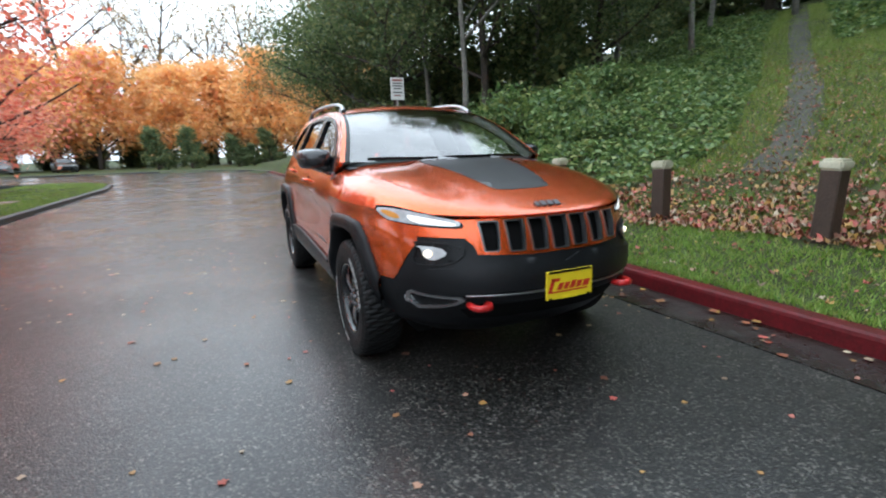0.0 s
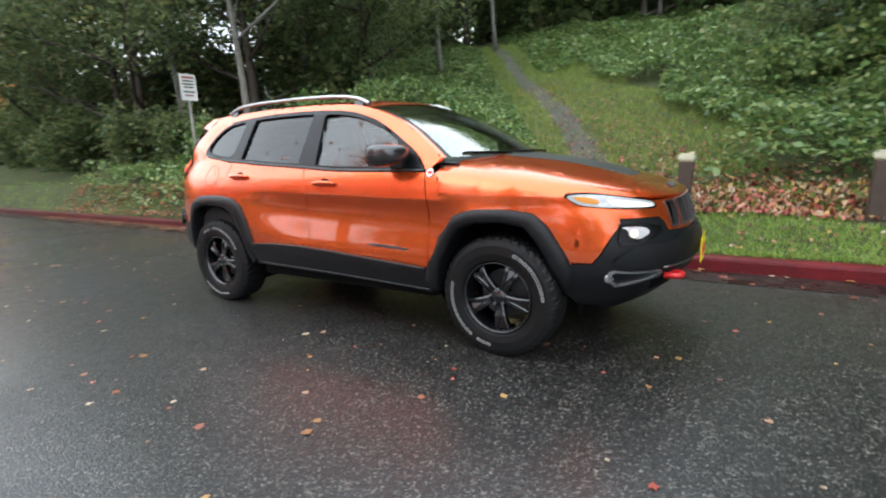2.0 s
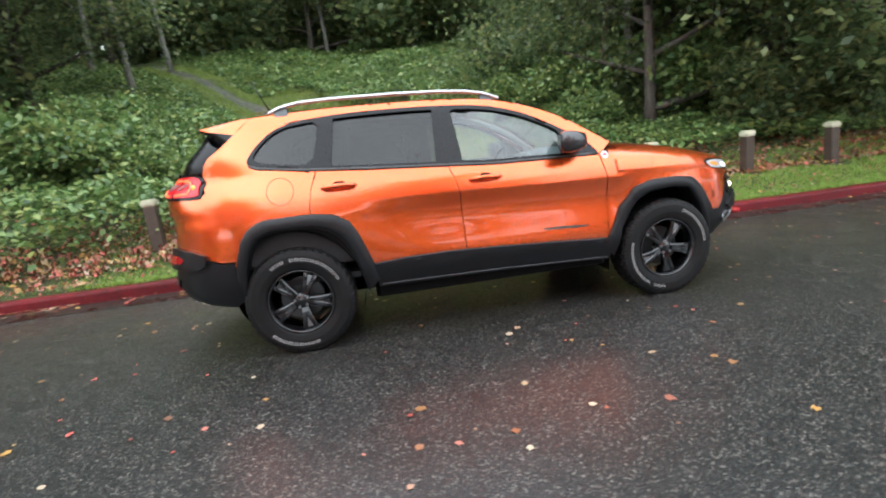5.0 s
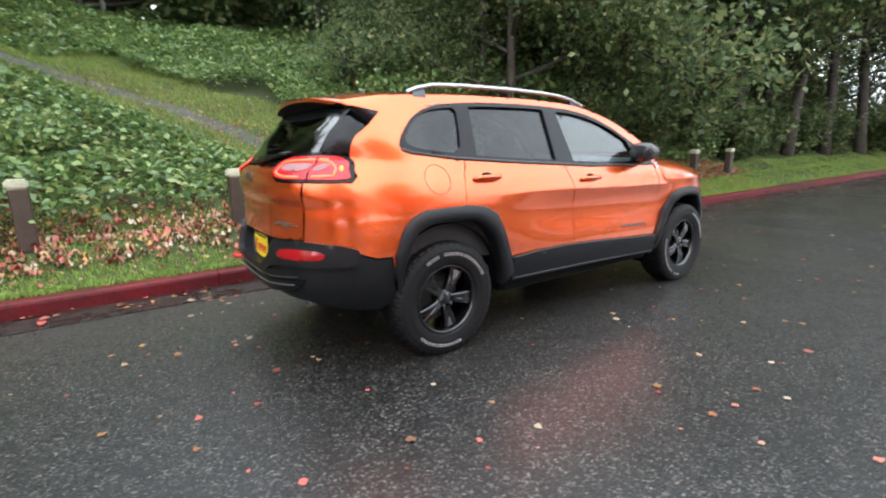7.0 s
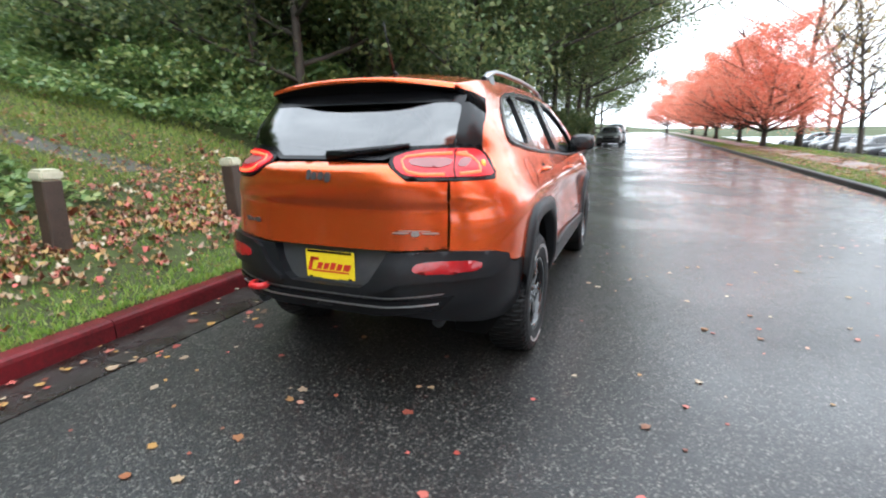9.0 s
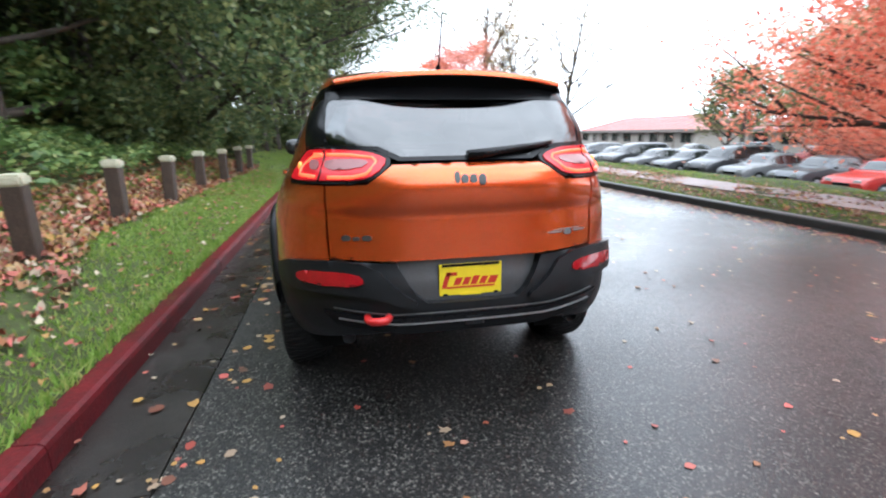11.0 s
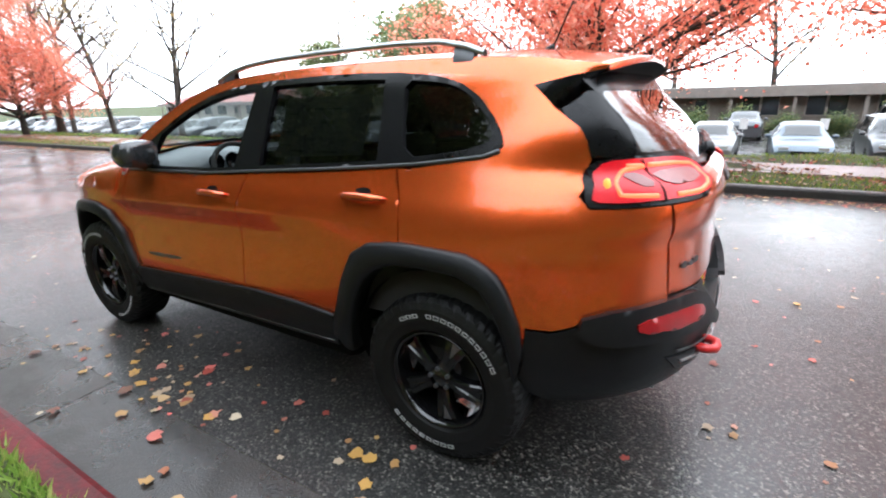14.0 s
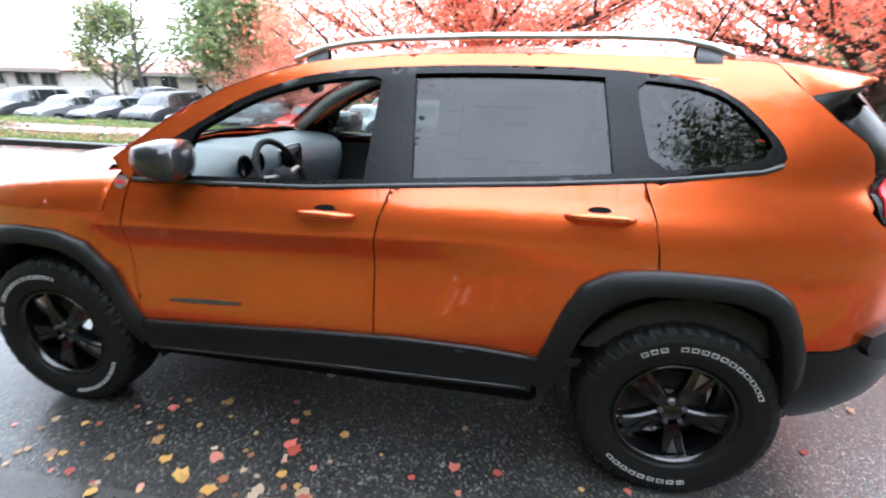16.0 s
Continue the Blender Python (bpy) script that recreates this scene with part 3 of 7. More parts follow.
def build_bollard(x, y):
    r = bollard(x, y)
    V, Fc = box(-0.078, 0.078, -0.078, 0.078, -0.15, 0.62, 0.010)
    link("shaft", V, Fc, M_POST, r)
    bm = bmesh.new()
    bmesh.ops.create_cube(bm, size=1, matrix=Matrix.Translation((0, 0, 0.664)) @ Matrix.Diagonal((0.188, 0.188, 0.096, 1)))
    bmesh.ops.bevel(bm, geom=bm.edges[:], offset=0.022, segments=2, affect="EDGES")
    part("cap", bm, M_POSTCAP, r, "cream painted cap with moss", smooth=False)
    return r


first_post = build_bollard(*POSTS[0])
for x, y in POSTS[1:]:
    copy_thing(first_post, pose(x, y, float(ground_z(x, y)), rng.uniform(-2, 2), rng.uniform(-2, 2), rng.uniform(-8, 8)))

M_GALV = mat("galvanised_steel", (0.42, 0.43, 0.43), rough=0.45, metal=0.8, scale=20)
M_SIGN = mat("weathered_white_sheet", (0.66, 0.66, 0.63), (0.55, 0.55, 0.52), rough=0.5, scale=10)
M_SIGNINK = mat("faded_dark_red_ink", (0.30, 0.12, 0.11), rough=0.6)
M_SIGNBLACK = mat("faded_black_ink", (0.10, 0.10, 0.10), rough=0.6)
sign = root("road_sign", pose(-7.13, 2.54, float(ground_z(-7.13, 2.54)), 0, 0, 0), "small white notice sign on a thin metal pole", "sign")
part_v, part_f = tube([(0, 0, -0.2), (0, 0, 2.35)], [0.026, 0.026], 8)
link("pole", part_v, part_f, M_GALV, sign)
plate = link("sign_plate", *box(0.03, 0.036, -0.17, 0.17, 1.82, 2.33), M_SIGN, sign)
for i, (w, z, h, mt) in enumerate(((0.26, 2.27, 0.05, M_SIGNINK), (0.24, 2.20, 0.03, M_SIGNBLACK), (0.26, 2.14, 0.03, M_SIGNBLACK), (0.2, 2.08, 0.03, M_SIGNBLACK), (0.24, 1.99, 0.03, M_SIGNBLACK), (0.18, 1.92, 0.03, M_SIGNINK))):
    link("text_bar", *box(0.036, 0.039, -w / 2, w / 2, z - h / 2, z + h / 2), mt, plate)


# ---------------------------------------------------------------- trees
def grow(rnd, base, height, r0, lean=0.05, limbs=9, low=0.25, spread=0.9, up=0.5, sub=3, sides=7, limb_len=0.45, bias=1.0):
    """Trunk and limbs as tubes; gives back the geometry and the points where twigs end."""
    geos, tips = [], []
    d = Vector((rnd.uniform(-lean, lean), rnd.uniform(-lean, lean), 1)).normalized()
    pts = [Vector(base)]
    n = 9
    for i in range(n):
        d = (d + Vector((rnd.uniform(-1, 1), rnd.uniform(-1, 1), 0)) * 0.05).normalized()
        pts.append(pts[-1] + d * height / n)
    radii = [r0 * (1.25 if i == 0 else 1) * (1 - 0.9 * (i / n)) + 0.012 for i in range(n + 1)]
    geos.append(tube(pts, radii, sides))
    for k in range(limbs):
        f = low + (0.97 - low) * ((k + rnd.random() * 0.6) / limbs) ** bias
        i = min(int(f * n), n - 1)
        p = pts[i].lerp(pts[i + 1], f * n - i)
        a = k * 2.4 + rnd.uniform(-0.5, 0.5)
        ln = height * limb_len * (1.1 - 0.75 * (f - low) / (1 - low)) * rnd.uniform(0.8, 1.2)
        q = [p]
        dd = Vector((math.cos(a) * spread, math.sin(a) * spread, up * rnd.uniform(0.5, 1.2))).normalized()
        for s in range(6):
            dd = (dd + Vector((rnd.uniform(-1, 1), rnd.uniform(-1, 1), rnd.uniform(-0.2, 0.7))) * 0.16).normalized()
            q.append(q[-1] + dd * ln / 6)
        rl = radii[i] * 0.5
        geos.append(tube(q, [rl * (1 - 0.85 * s / 6) + 0.006 for s in range(7)], 5))
        tips += [q[3], q[4], q[5], q[6]]
        for j in range(sub):
            s0 = rnd.randint(2, 5)
            b = q[s0]
            d2 = (dd + Vector((rnd.uniform(-1, 1), rnd.uniform(-1, 1), rnd.uniform(-0.3, 0.9))) * 0.9).normalized()
            w = [b]
            for s in range(4):
                d2 = (d2 + Vector((rnd.uniform(-1, 1), rnd.uniform(-1, 1), rnd.uniform(-0.2, 0.5))) * 0.2).normalized()
                w.append(w[-1] + d2 * ln * 0.13)
            geos.append(tube(w, [rl * 0.4 * (1 - 0.8 * s / 4) + 0.004 for s in range(5)], 4))
            tips += [w[2], w[4]]
    tips.append(pts[-1])
    return geos, tips


def tree(name, m, label, seed, height, r0, bark, leafm, leaves, leaf_size, clump, group="", parted=False, **kw):
    rnd, rg = random.Random(seed), np.random.default_rng(seed)
    r = root(name, m, label, "tree", group)
    geos, tips = grow(rnd, (0, 0, -0.3), height, r0, **kw)
    if parted:
        link("trunk", *geos[0], bark, r, smooth=True)
        n = 1 + kw.get("sub", 3)
        for k in range(kw["limbs"]):
            link("limb", *cat(geos[1 + k * n:1 + (k + 1) * n]), bark, r, smooth=True)
    else:
        link("trunk", *cat(geos), bark, r, smooth=True)
    T = np.array([tuple(t) for t in tips])
    c = T[rg.integers(0, len(T), leaves)]
    P = c + rg.normal(size=(leaves, 3)) * np.array([clump, clump, clump * 0.6]) * (0.35 + 0.65 * rg.random((leaves, 1)))
    soup("crown", leaf_cloud(rg, P, leaf_size, up=0.3), 4, leafm, r)
    return r


def at(x, y, turn=0, s=1.0, dz=0.0):
    return pose(x, y, float(ground_z(x, y)) + dz, 0, 0, turn)


def put(ob, x, y, turn, s):
    o = copy_thing(ob, at(x, y, turn))
    o.scale = (s, s, s)
    return o


# woodland on the bank: broadleaf trees with trunks that show
G = "woodland trees on the bank"
wood = [
    tree("woodland_tree", at(5.8, 6.3, 20), "leafy green broadleaf tree overhanging the verge", 11, 8.5, 0.13, M_BARK, M_FOREST, 27000, 0.125, 0.75, G, limbs=14, low=0.08, spread=1.0, up=0.35, sub=4),
    tree("woodland_tree", at(-11.5, 7.5, 70), "leafy green broadleaf tree overhanging the verge", 12, 9.5, 0.16, M_BARK, M_FOREST, 27000, 0.125, 0.8, G, limbs=14, low=0.12, spread=1.0, up=0.4, sub=4),
    tree("woodland_tree", at(-9.5, 5.6, 10), "slim pale-barked alder with thin olive leaves", 13, 10.0, 0.10, M_BARK_PALE, M_OLIVE, 7000, 0.13, 0.6, G, limbs=12, low=0.3, spread=0.8, up=0.7),
    tree("woodland_tree", at(14.5, 4.6, 40), "tall leafy green tree leaning over the road", 17, 11.5, 0.17, M_BARK, M_FOREST, 36000, 0.14, 1.05, G, limbs=22, low=0.26, spread=1.0, up=0.38, sub=5, limb_len=0.62, bias=0.8),
    tree("woodland_tree", at(-12.2, 14.4, 10), "slim pale-barked alder with thin olive leaves", 14, 12.0, 0.11, M_BARK_PALE, M_FOREST, 7000, 0.16, 0.7, G, limbs=12, low=0.4, spread=0.8, up=0.7),
]
for i, (k, x, y, t, s) in enumerate((
        (0, 8.6, 5.9, 130, 1.0), (0, 11.5, 4.9, 250, 1.3), (3, 17.5, 4.2, 300, 1.1), (3, 20.5, 4.0, 170, 1.1), (3, 24, 3.8, 90, 1.2), (3, 28, 3.8, 10, 1.2), (3, 33, 3.8, 200, 1.2), (3, 39, 3.8, 250, 1.2), (3, 46, 3.8, 310, 1.2), (0, 14.0, 5.6, 80, 1.1), (1, 19, 5.6, 200, 1.1), (0, 26, 5.6, 30, 1.1), (1, 34, 5.6, 30, 1.1), (0, 52, 4.3, 60, 1.5), (1, 63, 4.4, 120, 1.5), (0, 78, 4.5, 120, 1.6),
        (0, 7.4, 9.5, 200, 1.15), (1, 10.5, 10, 20, 1.1), (0, 14, 10.5, 80, 1.2), (1, 18, 10.5, 140, 1.2), (0, 23, 11, 10, 1.2), (1, 9.2, 13, 10, 1.1), (0, 12, 15, 45, 1.2), (1, 29, 12, 45, 1.3), (4, 6.5, 8.2, 100, 0.85), (4, 12.5, 8.0, 220, 0.9), (4, 16, 8.2, 20, 0.9), (4, 10.0, 7.4, 330, 0.85),
        (1, -15, 5.5, 200, 1.1), (0, -18.5, 6.5, 100, 1.15), (1, -22.5, 6.0, 300, 1.1), (0, -27, 7, 20, 1.2), (1, -32, 8, 240, 1.1), (0, -14, 10.5, 30, 1.2), (1, -18, 12, 60, 1.2), (0, -9.5, 11, 260, 1.0), (2, -13.5, 6.2, 90, 1.0), (2, -10.8, 9.2, 200, 1.05), (2, -16.5, 8, 30, 1.1), (4, -7.8, 13.5, 120, 0.9), (4, -15, 17, 300, 1.1),
        (0, -3, 28, 45, 1.3), (1, 2, 27, 160, 1.3), (0, 8, 25, 290, 1.3), (1, -8, 29, 200, 1.2), (0, -20, 20, 310, 1.3), (4, -2, 27.5, 10, 1.0), (4, 3.0, 26.0, 60, 1.0), (4, -5.0, 29.0, 190, 1.1), (4, -9, 21, 70, 1.0), (4, -11.5, 19, 250, 1.05), (1, -14, 27, 100, 1.4), (0, 13, 20, 20, 1.4), (1, 20, 20, 90, 1.4))):
    put(wood[k], x, y, t, s)

# low shrubs that close the wood's edge
def shrub(name, m, label, seed, w, h, n, leafm, size, group=""):
    rnd, rg = random.Random(seed), np.random.default_rng(seed)
    r = root(name, m, label, "shrub", group)
    geos, tips = [], []
    for k in range(9):
        a, t = rnd.uniform(0, 6.28), rnd.uniform(0.2, 0.9)
        q = [Vector((0, 0, -0.1))]
        d = Vector((math.cos(a) * t, math.sin(a) * t, 1)).normalized()
        for s in range(5):
            d = (d + Vector((rnd.uniform(-1, 1), rnd.uniform(-1, 1), rnd.uniform(-0.4, 0.2))) * 0.25).normalized()
            q.append(q[-1] + Vector((d.x * w, d.y * w, d.z * h)) * 0.2)
        geos.append(tube(q, [0.03 - 0.004 * s for s in range(6)], 5))
        tips += q[2:]
    V, Fc = cat(geos)
    link("stems", V, Fc, M_BARK, r)
    T = np.array([tuple(t) for t in tips])
    P = T[rg.integers(0, len(T), n)] + rg.normal(size=(n, 3)) * np.array([w, w, h]) * 0.17
    P[:, 2] = np.abs(P[:, 2])
    soup("foliage", leaf_cloud(rg, P, size, up=0.4), 4, leafm, r)
    return r


G = "shrubs at the wood's edge"
bush = [shrub("shrub", at(7.2, 4.9, 0), "dark green shrub at the foot of the bank", 31, 1.3, 1.5, 5000, M_FOREST, 0.14, G),
        shrub("shrub", at(-5.6, 6.2, 0), "dense green bramble mound on the bank", 32, 1.5, 1.1, 6000, M_IVY, 0.12, G)]
for k, x, y, t, s in ((0, 9.2, 4.7, 40, 0.9), (0, 11.4, 4.6, 140, 1.0), (0, 13.6, 4.4, 240, 0.9), (0, 16, 4.5, 20, 1.0), (0, 18.8, 4.4, 70, 1.1), (0, 22, 4.4, 170, 1.1), (0, 26, 4.2, 270, 1.2), (0, 31, 4.2, 10, 1.2), (0, 37, 4.2, 100, 1.3), (0, 45, 4.2, 210, 1.4), (0, 5.9, 7.2, 320, 0.9),
                      (1, -4.3, 5.6, 50, 0.75), (1, -7.0, 5.6, 150, 0.95), (1, -8.8, 4.6, 250, 0.9), (0, -11, 4.6, 40, 0.9), (0, -13.5, 4.4, 140, 1.0), (0, -16.5, 4.4, 240, 1.1), (0, -20, 4.6, 20, 1.1), (0, -24, 5, 70, 1.2), (0, -29, 5.6, 170, 1.3), (1, 3.6, 8.6, 10, 0.9), (1, 4.4, 6.8, 120, 0.7), (1, -6.6, 8.5, 10, 0.9)):
    put(bush[k], x, y, t, s)

for k in range(16):
    put(bush[0], -26 + 3.1 * k, 28.5 + 2.5 * math.sin(k * 1.9), k * 67, 2.4 + 0.5 * math.sin(k * 2.3))
for k in range(14):
    put(wood[k % 2], -30 + 4.2 * k, 35 + 2.5 * math.sin(k * 1.3), k * 97, 1.5)
    put(wood[(k + 1) % 2], -34 + 5.0 * k, 42 + 2.5 * math.sin(k * 1.7), k * 53, 2.2)
for k in range(14):
    put(bush[0], 8 + 2.6 * k, 11.5 + 1.2 * math.sin(k * 1.7), k * 71, 1.9)
    put(bush[0], -11 - 2.0 * k, 9.5 + 1.2 * math.sin(k * 1.7), k * 71, 1.7)
for x, y, t, s in ((5.2, 8.4, 0, 1.2), (6.6, 7.2, 90, 1.25), (8.0, 8.0, 200, 1.5), (5.9, 10.2, 40, 1.5), (7.6, 10.4, 140, 1.7), (9.6, 6.9, 300, 1.3), (4.6, 11.5, 220, 1.2)):
    put(bush[1], x, y, t, s)
# red maples across the road
G = "red maples along the far verge"
maple = tree("red_maple", at(0.72, -8.9, 0), "spreading maple with bright red autumn leaves", 41, 7.6, 0.17, M_BARK, M_RED, 54000, 0.088, 0.64, G, limbs=30, low=0.16, spread=1.0, up=0.32, sub=5, limb_len=0.46, lean=0.02, bias=1.9, parted=True)
for x, y, t, s in ((-7.4, -9.0, 80, 1.2), (-18.5, -10.4, 180, 0.85), (30, -8.2, 200, 0.95), (40, -8.6, 300, 1.0), (50, -8.2, 30, 1.05), (62, -8.5, 120, 1.1), (78, -8.5, 220, 1.2), (100, -6, 20, 1.3), (-44, -24, 20, 1.1), (13, -24, 150, 0.8), (-34, -20, 200, 0.9)):
    put(maple, x, y, t, s)
G = "thin bare trees across the road"
bare = tree("bare_tree", at(24.0, -13, 0), "half-bare tree with a few yellow leaves", 42, 10.5, 0.17, M_BARK, M_YELLOW, 2600, 0.12, 0.7, G, limbs=18, low=0.22, spread=0.75, up=0.75, sub=5)
for x, y, t, s in ((31, -10.2, 60, 1.2), (33, -14, 150, 1.1), (44, -16, 250, 1.2), (28, -30, 20, 1.0), (12, -46, 100, 1.3), (-4, -48, 100, 1.5), (-16, -47, 30, 1.4), (4, -50, 10, 1.6), (60, -20, 90, 1.3)):
    put(bare, x, y, t, s)
G = "green trees by the car park"
greent = tree("green_tree", at(16.5, -25.5, 0), "pale green leafy tree beside the car park", 43, 8.0, 0.2, M_BARK, M_PALEGREEN, 7000, 0.28, 0.85, G, limbs=16, low=0.15, spread=0.8, up=0.6)
for x, y, t, s in ((19.5, -27.5, 50, 1.0), (-20, -29, 150, 1.0), (24, -36, 100, 1.1), (-18, -30, 10, 1.1), (36, -36, 100, 1.0)):
    put(greent, x, y, t, s)
G = "orange trees beyond the bend"
poplar = tree("orange_tree", at(-66, -18, 0), "tall tree with a curtain of orange autumn leaves", 44, 10.5, 0.2, M_BARK, M_ORANGE, 9000, 0.42, 1.2, G, limbs=26, low=0.08, spread=0.6, up=0.7, limb_len=0.34)
for i in range(22):
    a = i / 21
    put(poplar, -64 - 6 * math.sin(i * 2.1) - 8 * math.sin(a * 3), -52 + 72 * a + 1.5 * math.sin(i * 1.7), i * 47, 1.05 + 0.25 * (0.5 + 0.5 * math.sin(i * 3.1)))
for i in range(16):
    put(bare, -80 - 4 * math.sin(i * 2.3), -62 + 6.0 * i + 1.8 * math.sin(i * 1.9), i * 61, 2.3 + 0.4 * math.sin(i * 2.9))
for i in range(20):
    put(bush[0], -73 + 2 * math.sin(i * 1.3), -58 + 4.6 * i, i * 83, 2.0 + 0.5 * math.sin(i * 2.1))
conifer = tree("small_conifer", at(-52, -4.0, 0), "small dark green conifer", 45, 4.5, 0.1, M_BARK, M_FOREST, 5000, 0.2, 0.28, "small conifers beyond the bend", limbs=26, low=0.04, spread=0.9, up=0.2, limb_len=0.28)
for x, y, t, s in ((-53, 0.5, 50, 0.8), (-54, 4, 90, 0.9), (-52, -7, 20, 1.0), (-55, 2.2, 20, 0.6)):
    put(conifer, x, y, t, s)

# ---------------------------------------------------------------- the orange car
from mathutils.geometry import delaunay_2d_cdt

M_PAINT = mat("orange_metallic_paint", (0.72, 0.112, 0.019), (0.66, 0.098, 0.016), rough=0.25, metal=0.78, scale=0.6, coat=1.0, coat_rough=0.03, bump=0.02, bump_scale=700)
M_PAINT.node_tree.nodes["Principled BSDF"].inputs["Coat IOR"].default_value = 1.5
M_CLAD = mat("grained_black_plastic", (0.009, 0.0095, 0.011), (0.0055, 0.006, 0.007), rough=0.40, spec=0.26, scale=5, bump=0.12, bump_scale=500)
M_GLOSSBLACK = mat("gloss_black_trim", (0.007, 0.007, 0.008), rough=0.24, scale=4, spec=0.22)
M_RUBBER = mat("damp_tyre_rubber", (0.007, 0.007, 0.0075), (0.0045, 0.0045, 0.0045), rough=0.55, spec=0.25, scale=14, bump=0.25, bump_scale=160)
M_FOG = mat("clear_fog_glass", (0.30, 0.30, 0.31), rough=0.1, metal=0.6, scale=30)
M_RINGGREY = mat("satin_grey_grille_ring", (0.20, 0.205, 0.21), rough=0.3, metal=0.8, scale=20)
M_RIM = mat("black_painted_alloy", (0.006, 0.006, 0.007), rough=0.13, metal=0.2, scale=8, coat=0.5)
# grey metal of the wheel nuts; also paints sky reflections on two spoke pockets
M_NUTGLINT = mat("brushed_grey_alloy", (0.32, 0.33, 0.35), rough=0.3, metal=0.9, scale=20)
M_LETTER = mat("white_tyre_lettering", (0.42, 0.42, 0.41), rough=0.6, scale=30)
M_SILVER = mat("satin_silver_metal", (0.46, 0.47, 0.48), rough=0.32, metal=0.9, scale=15)
M_DARKGREY = mat("dark_grey_satin", (0.07, 0.072, 0.075), rough=0.35, metal=0.4, scale=15)
M_DECAL = mat("matt_black_hood_film", (0.028, 0.029, 0.031), rough=0.4, scale=3, coat=0.15)
M_REDHOOK = mat("red_tow_hook_paint", (0.55, 0.02, 0.02), rough=0.35)
M_PLATE = mat("yellow_plate", (0.80, 0.62, 0.015), (0.72, 0.55, 0.01), rough=0.4, scale=20)
M_PLATERED = mat("red_plate_ink", (0.55, 0.03, 0.015), rough=0.5)
M_WHEELWELL = mat("black_wheel_liner", (0.004, 0.004, 0.004), spec=0.15, rough=0.9, scale=8)
M_SEAT = mat("black_seat_cloth", (0.02, 0.02, 0.021), rough=0.8, scale=30, bump=0.2, bump_scale=300)
M_DASH = mat("dark_soft_dashboard", (0.10, 0.11, 0.12), rough=0.5, scale=12, bump=0.1, bump_scale=300)
M_TRIMGREY = mat("pale_grey_headliner", (0.32, 0.31, 0.29), rough=0.8, scale=20)
M_BLACKHOLE = mat("black_mesh_backing", (0.004, 0.004, 0.004), rough=0.7, spec=0.12, scale=20)
M_CAPBLACK = mat("black_mirror_cap", (0.022, 0.023, 0.025), rough=0.22, scale=8, coat=0.4)


def glass_mat(name, tint, f0=0.05, gloss=1.0, rough=0.0):
    """Thin pane: tinted see-through, with gloss that grows towards grazing angles from f0."""
    m = bpy.data.materials.new(name)
    m.use_nodes = True
    n, l = m.node_tree.nodes, m.node_tree.links
    tr, gl, lw, mix = n.new("ShaderNodeBsdfTransparent"), n.new("ShaderNodeBsdfGlossy"), n.new("ShaderNodeLayerWeight"), n.new("ShaderNodeMixShader")
    pw, fr = n.new("ShaderNodeMath"), n.new("ShaderNodeMath")
    tr.inputs["Color"].default_value = (*tint, 1)
    gl.inputs["Color"].default_value = (gloss, gloss, gloss, 1)
    gl.inputs["Roughness"].default_value = rough
    lw.inputs["Blend"].default_value = 0.5
    pw.operation, fr.operation = "POWER", "MULTIPLY_ADD"
    pw.inputs[1].default_value = 4.0
    fr.inputs[1].default_value, fr.inputs[2].default_value = 1 - f0, f0
    l.new(lw.outputs["Facing"], pw.inputs[0])
    l.new(pw.outputs[0], fr.inputs[0])
    l.new(fr.outputs[0], mix.inputs["Fac"])
    l.new(tr.outputs["BSDF"], mix.inputs[1])
    l.new(gl.outputs["BSDF"], mix.inputs[2])
    l.new(mix.outputs["Shader"], n["Material Output"].inputs["Surface"])
    return m


def glow_mat(name, col, strength):
    m = mat(name, col, rough=0.3, scale=5)
    b = m.node_tree.nodes["Principled BSDF"]
    b.inputs["Emission Color"].default_value = (*col, 1)
    b.inputs["Emission Strength"].default_value = strength
    return m


M_GLASS = glass_mat("clear_car_glass", (0.62, 0.70, 0.69), 0.075)
M_SCREEN = glass_mat("windscreen_glass", (0.72, 0.79, 0.77), 0.19)
M_TINT = glass_mat("dark_privacy_glass", (0.085, 0.09, 0.092), 0.036)
M_REARGLASS = glass_mat("tinted_rear_glass", (0.06, 0.065, 0.07), 0.12)
M_REDLENS = mat("red_lamp_lens", (0.30, 0.005, 0.010), rough=0.12, scale=12, coat=0.4)
M_LITLENS = glow_mat("lit_red_lamp_lens", (0.52, 0.004, 0.012), 0.28)
M_CLEARLAMP = mat("pale_lamp_reflector", (0.26, 0.10, 0.10), rough=0.3, metal=0.0, scale=25)
M_TAILGLOW = glow_mat("lit_tail_lamp", (1.0, 0.085, 0.03), 2.3)
M_AMBERGLOW = glow_mat("lit_amber_lamp", (1.0, 0.36, 0.06), 0.7)
M_AMBER = mat("amber_headlamp_reflector", (0.90, 0.40, 0.08), rough=0.25, metal=0.0, scale=40, coat=0.5)
M_REFLECT = mat("silver_lamp_reflector", (0.66, 0.67, 0.68), (0.42, 0.43, 0.44), rough=0.16, metal=0.1, scale=22, coat=0.6)
M_DRL = glow_mat("lit_daylight_strip", (0.92, 0.9, 0.86), 0.7)
M_WARM = glow_mat("lit_headlamp_bulb", (1.0, 0.84, 0.60), 1.8)

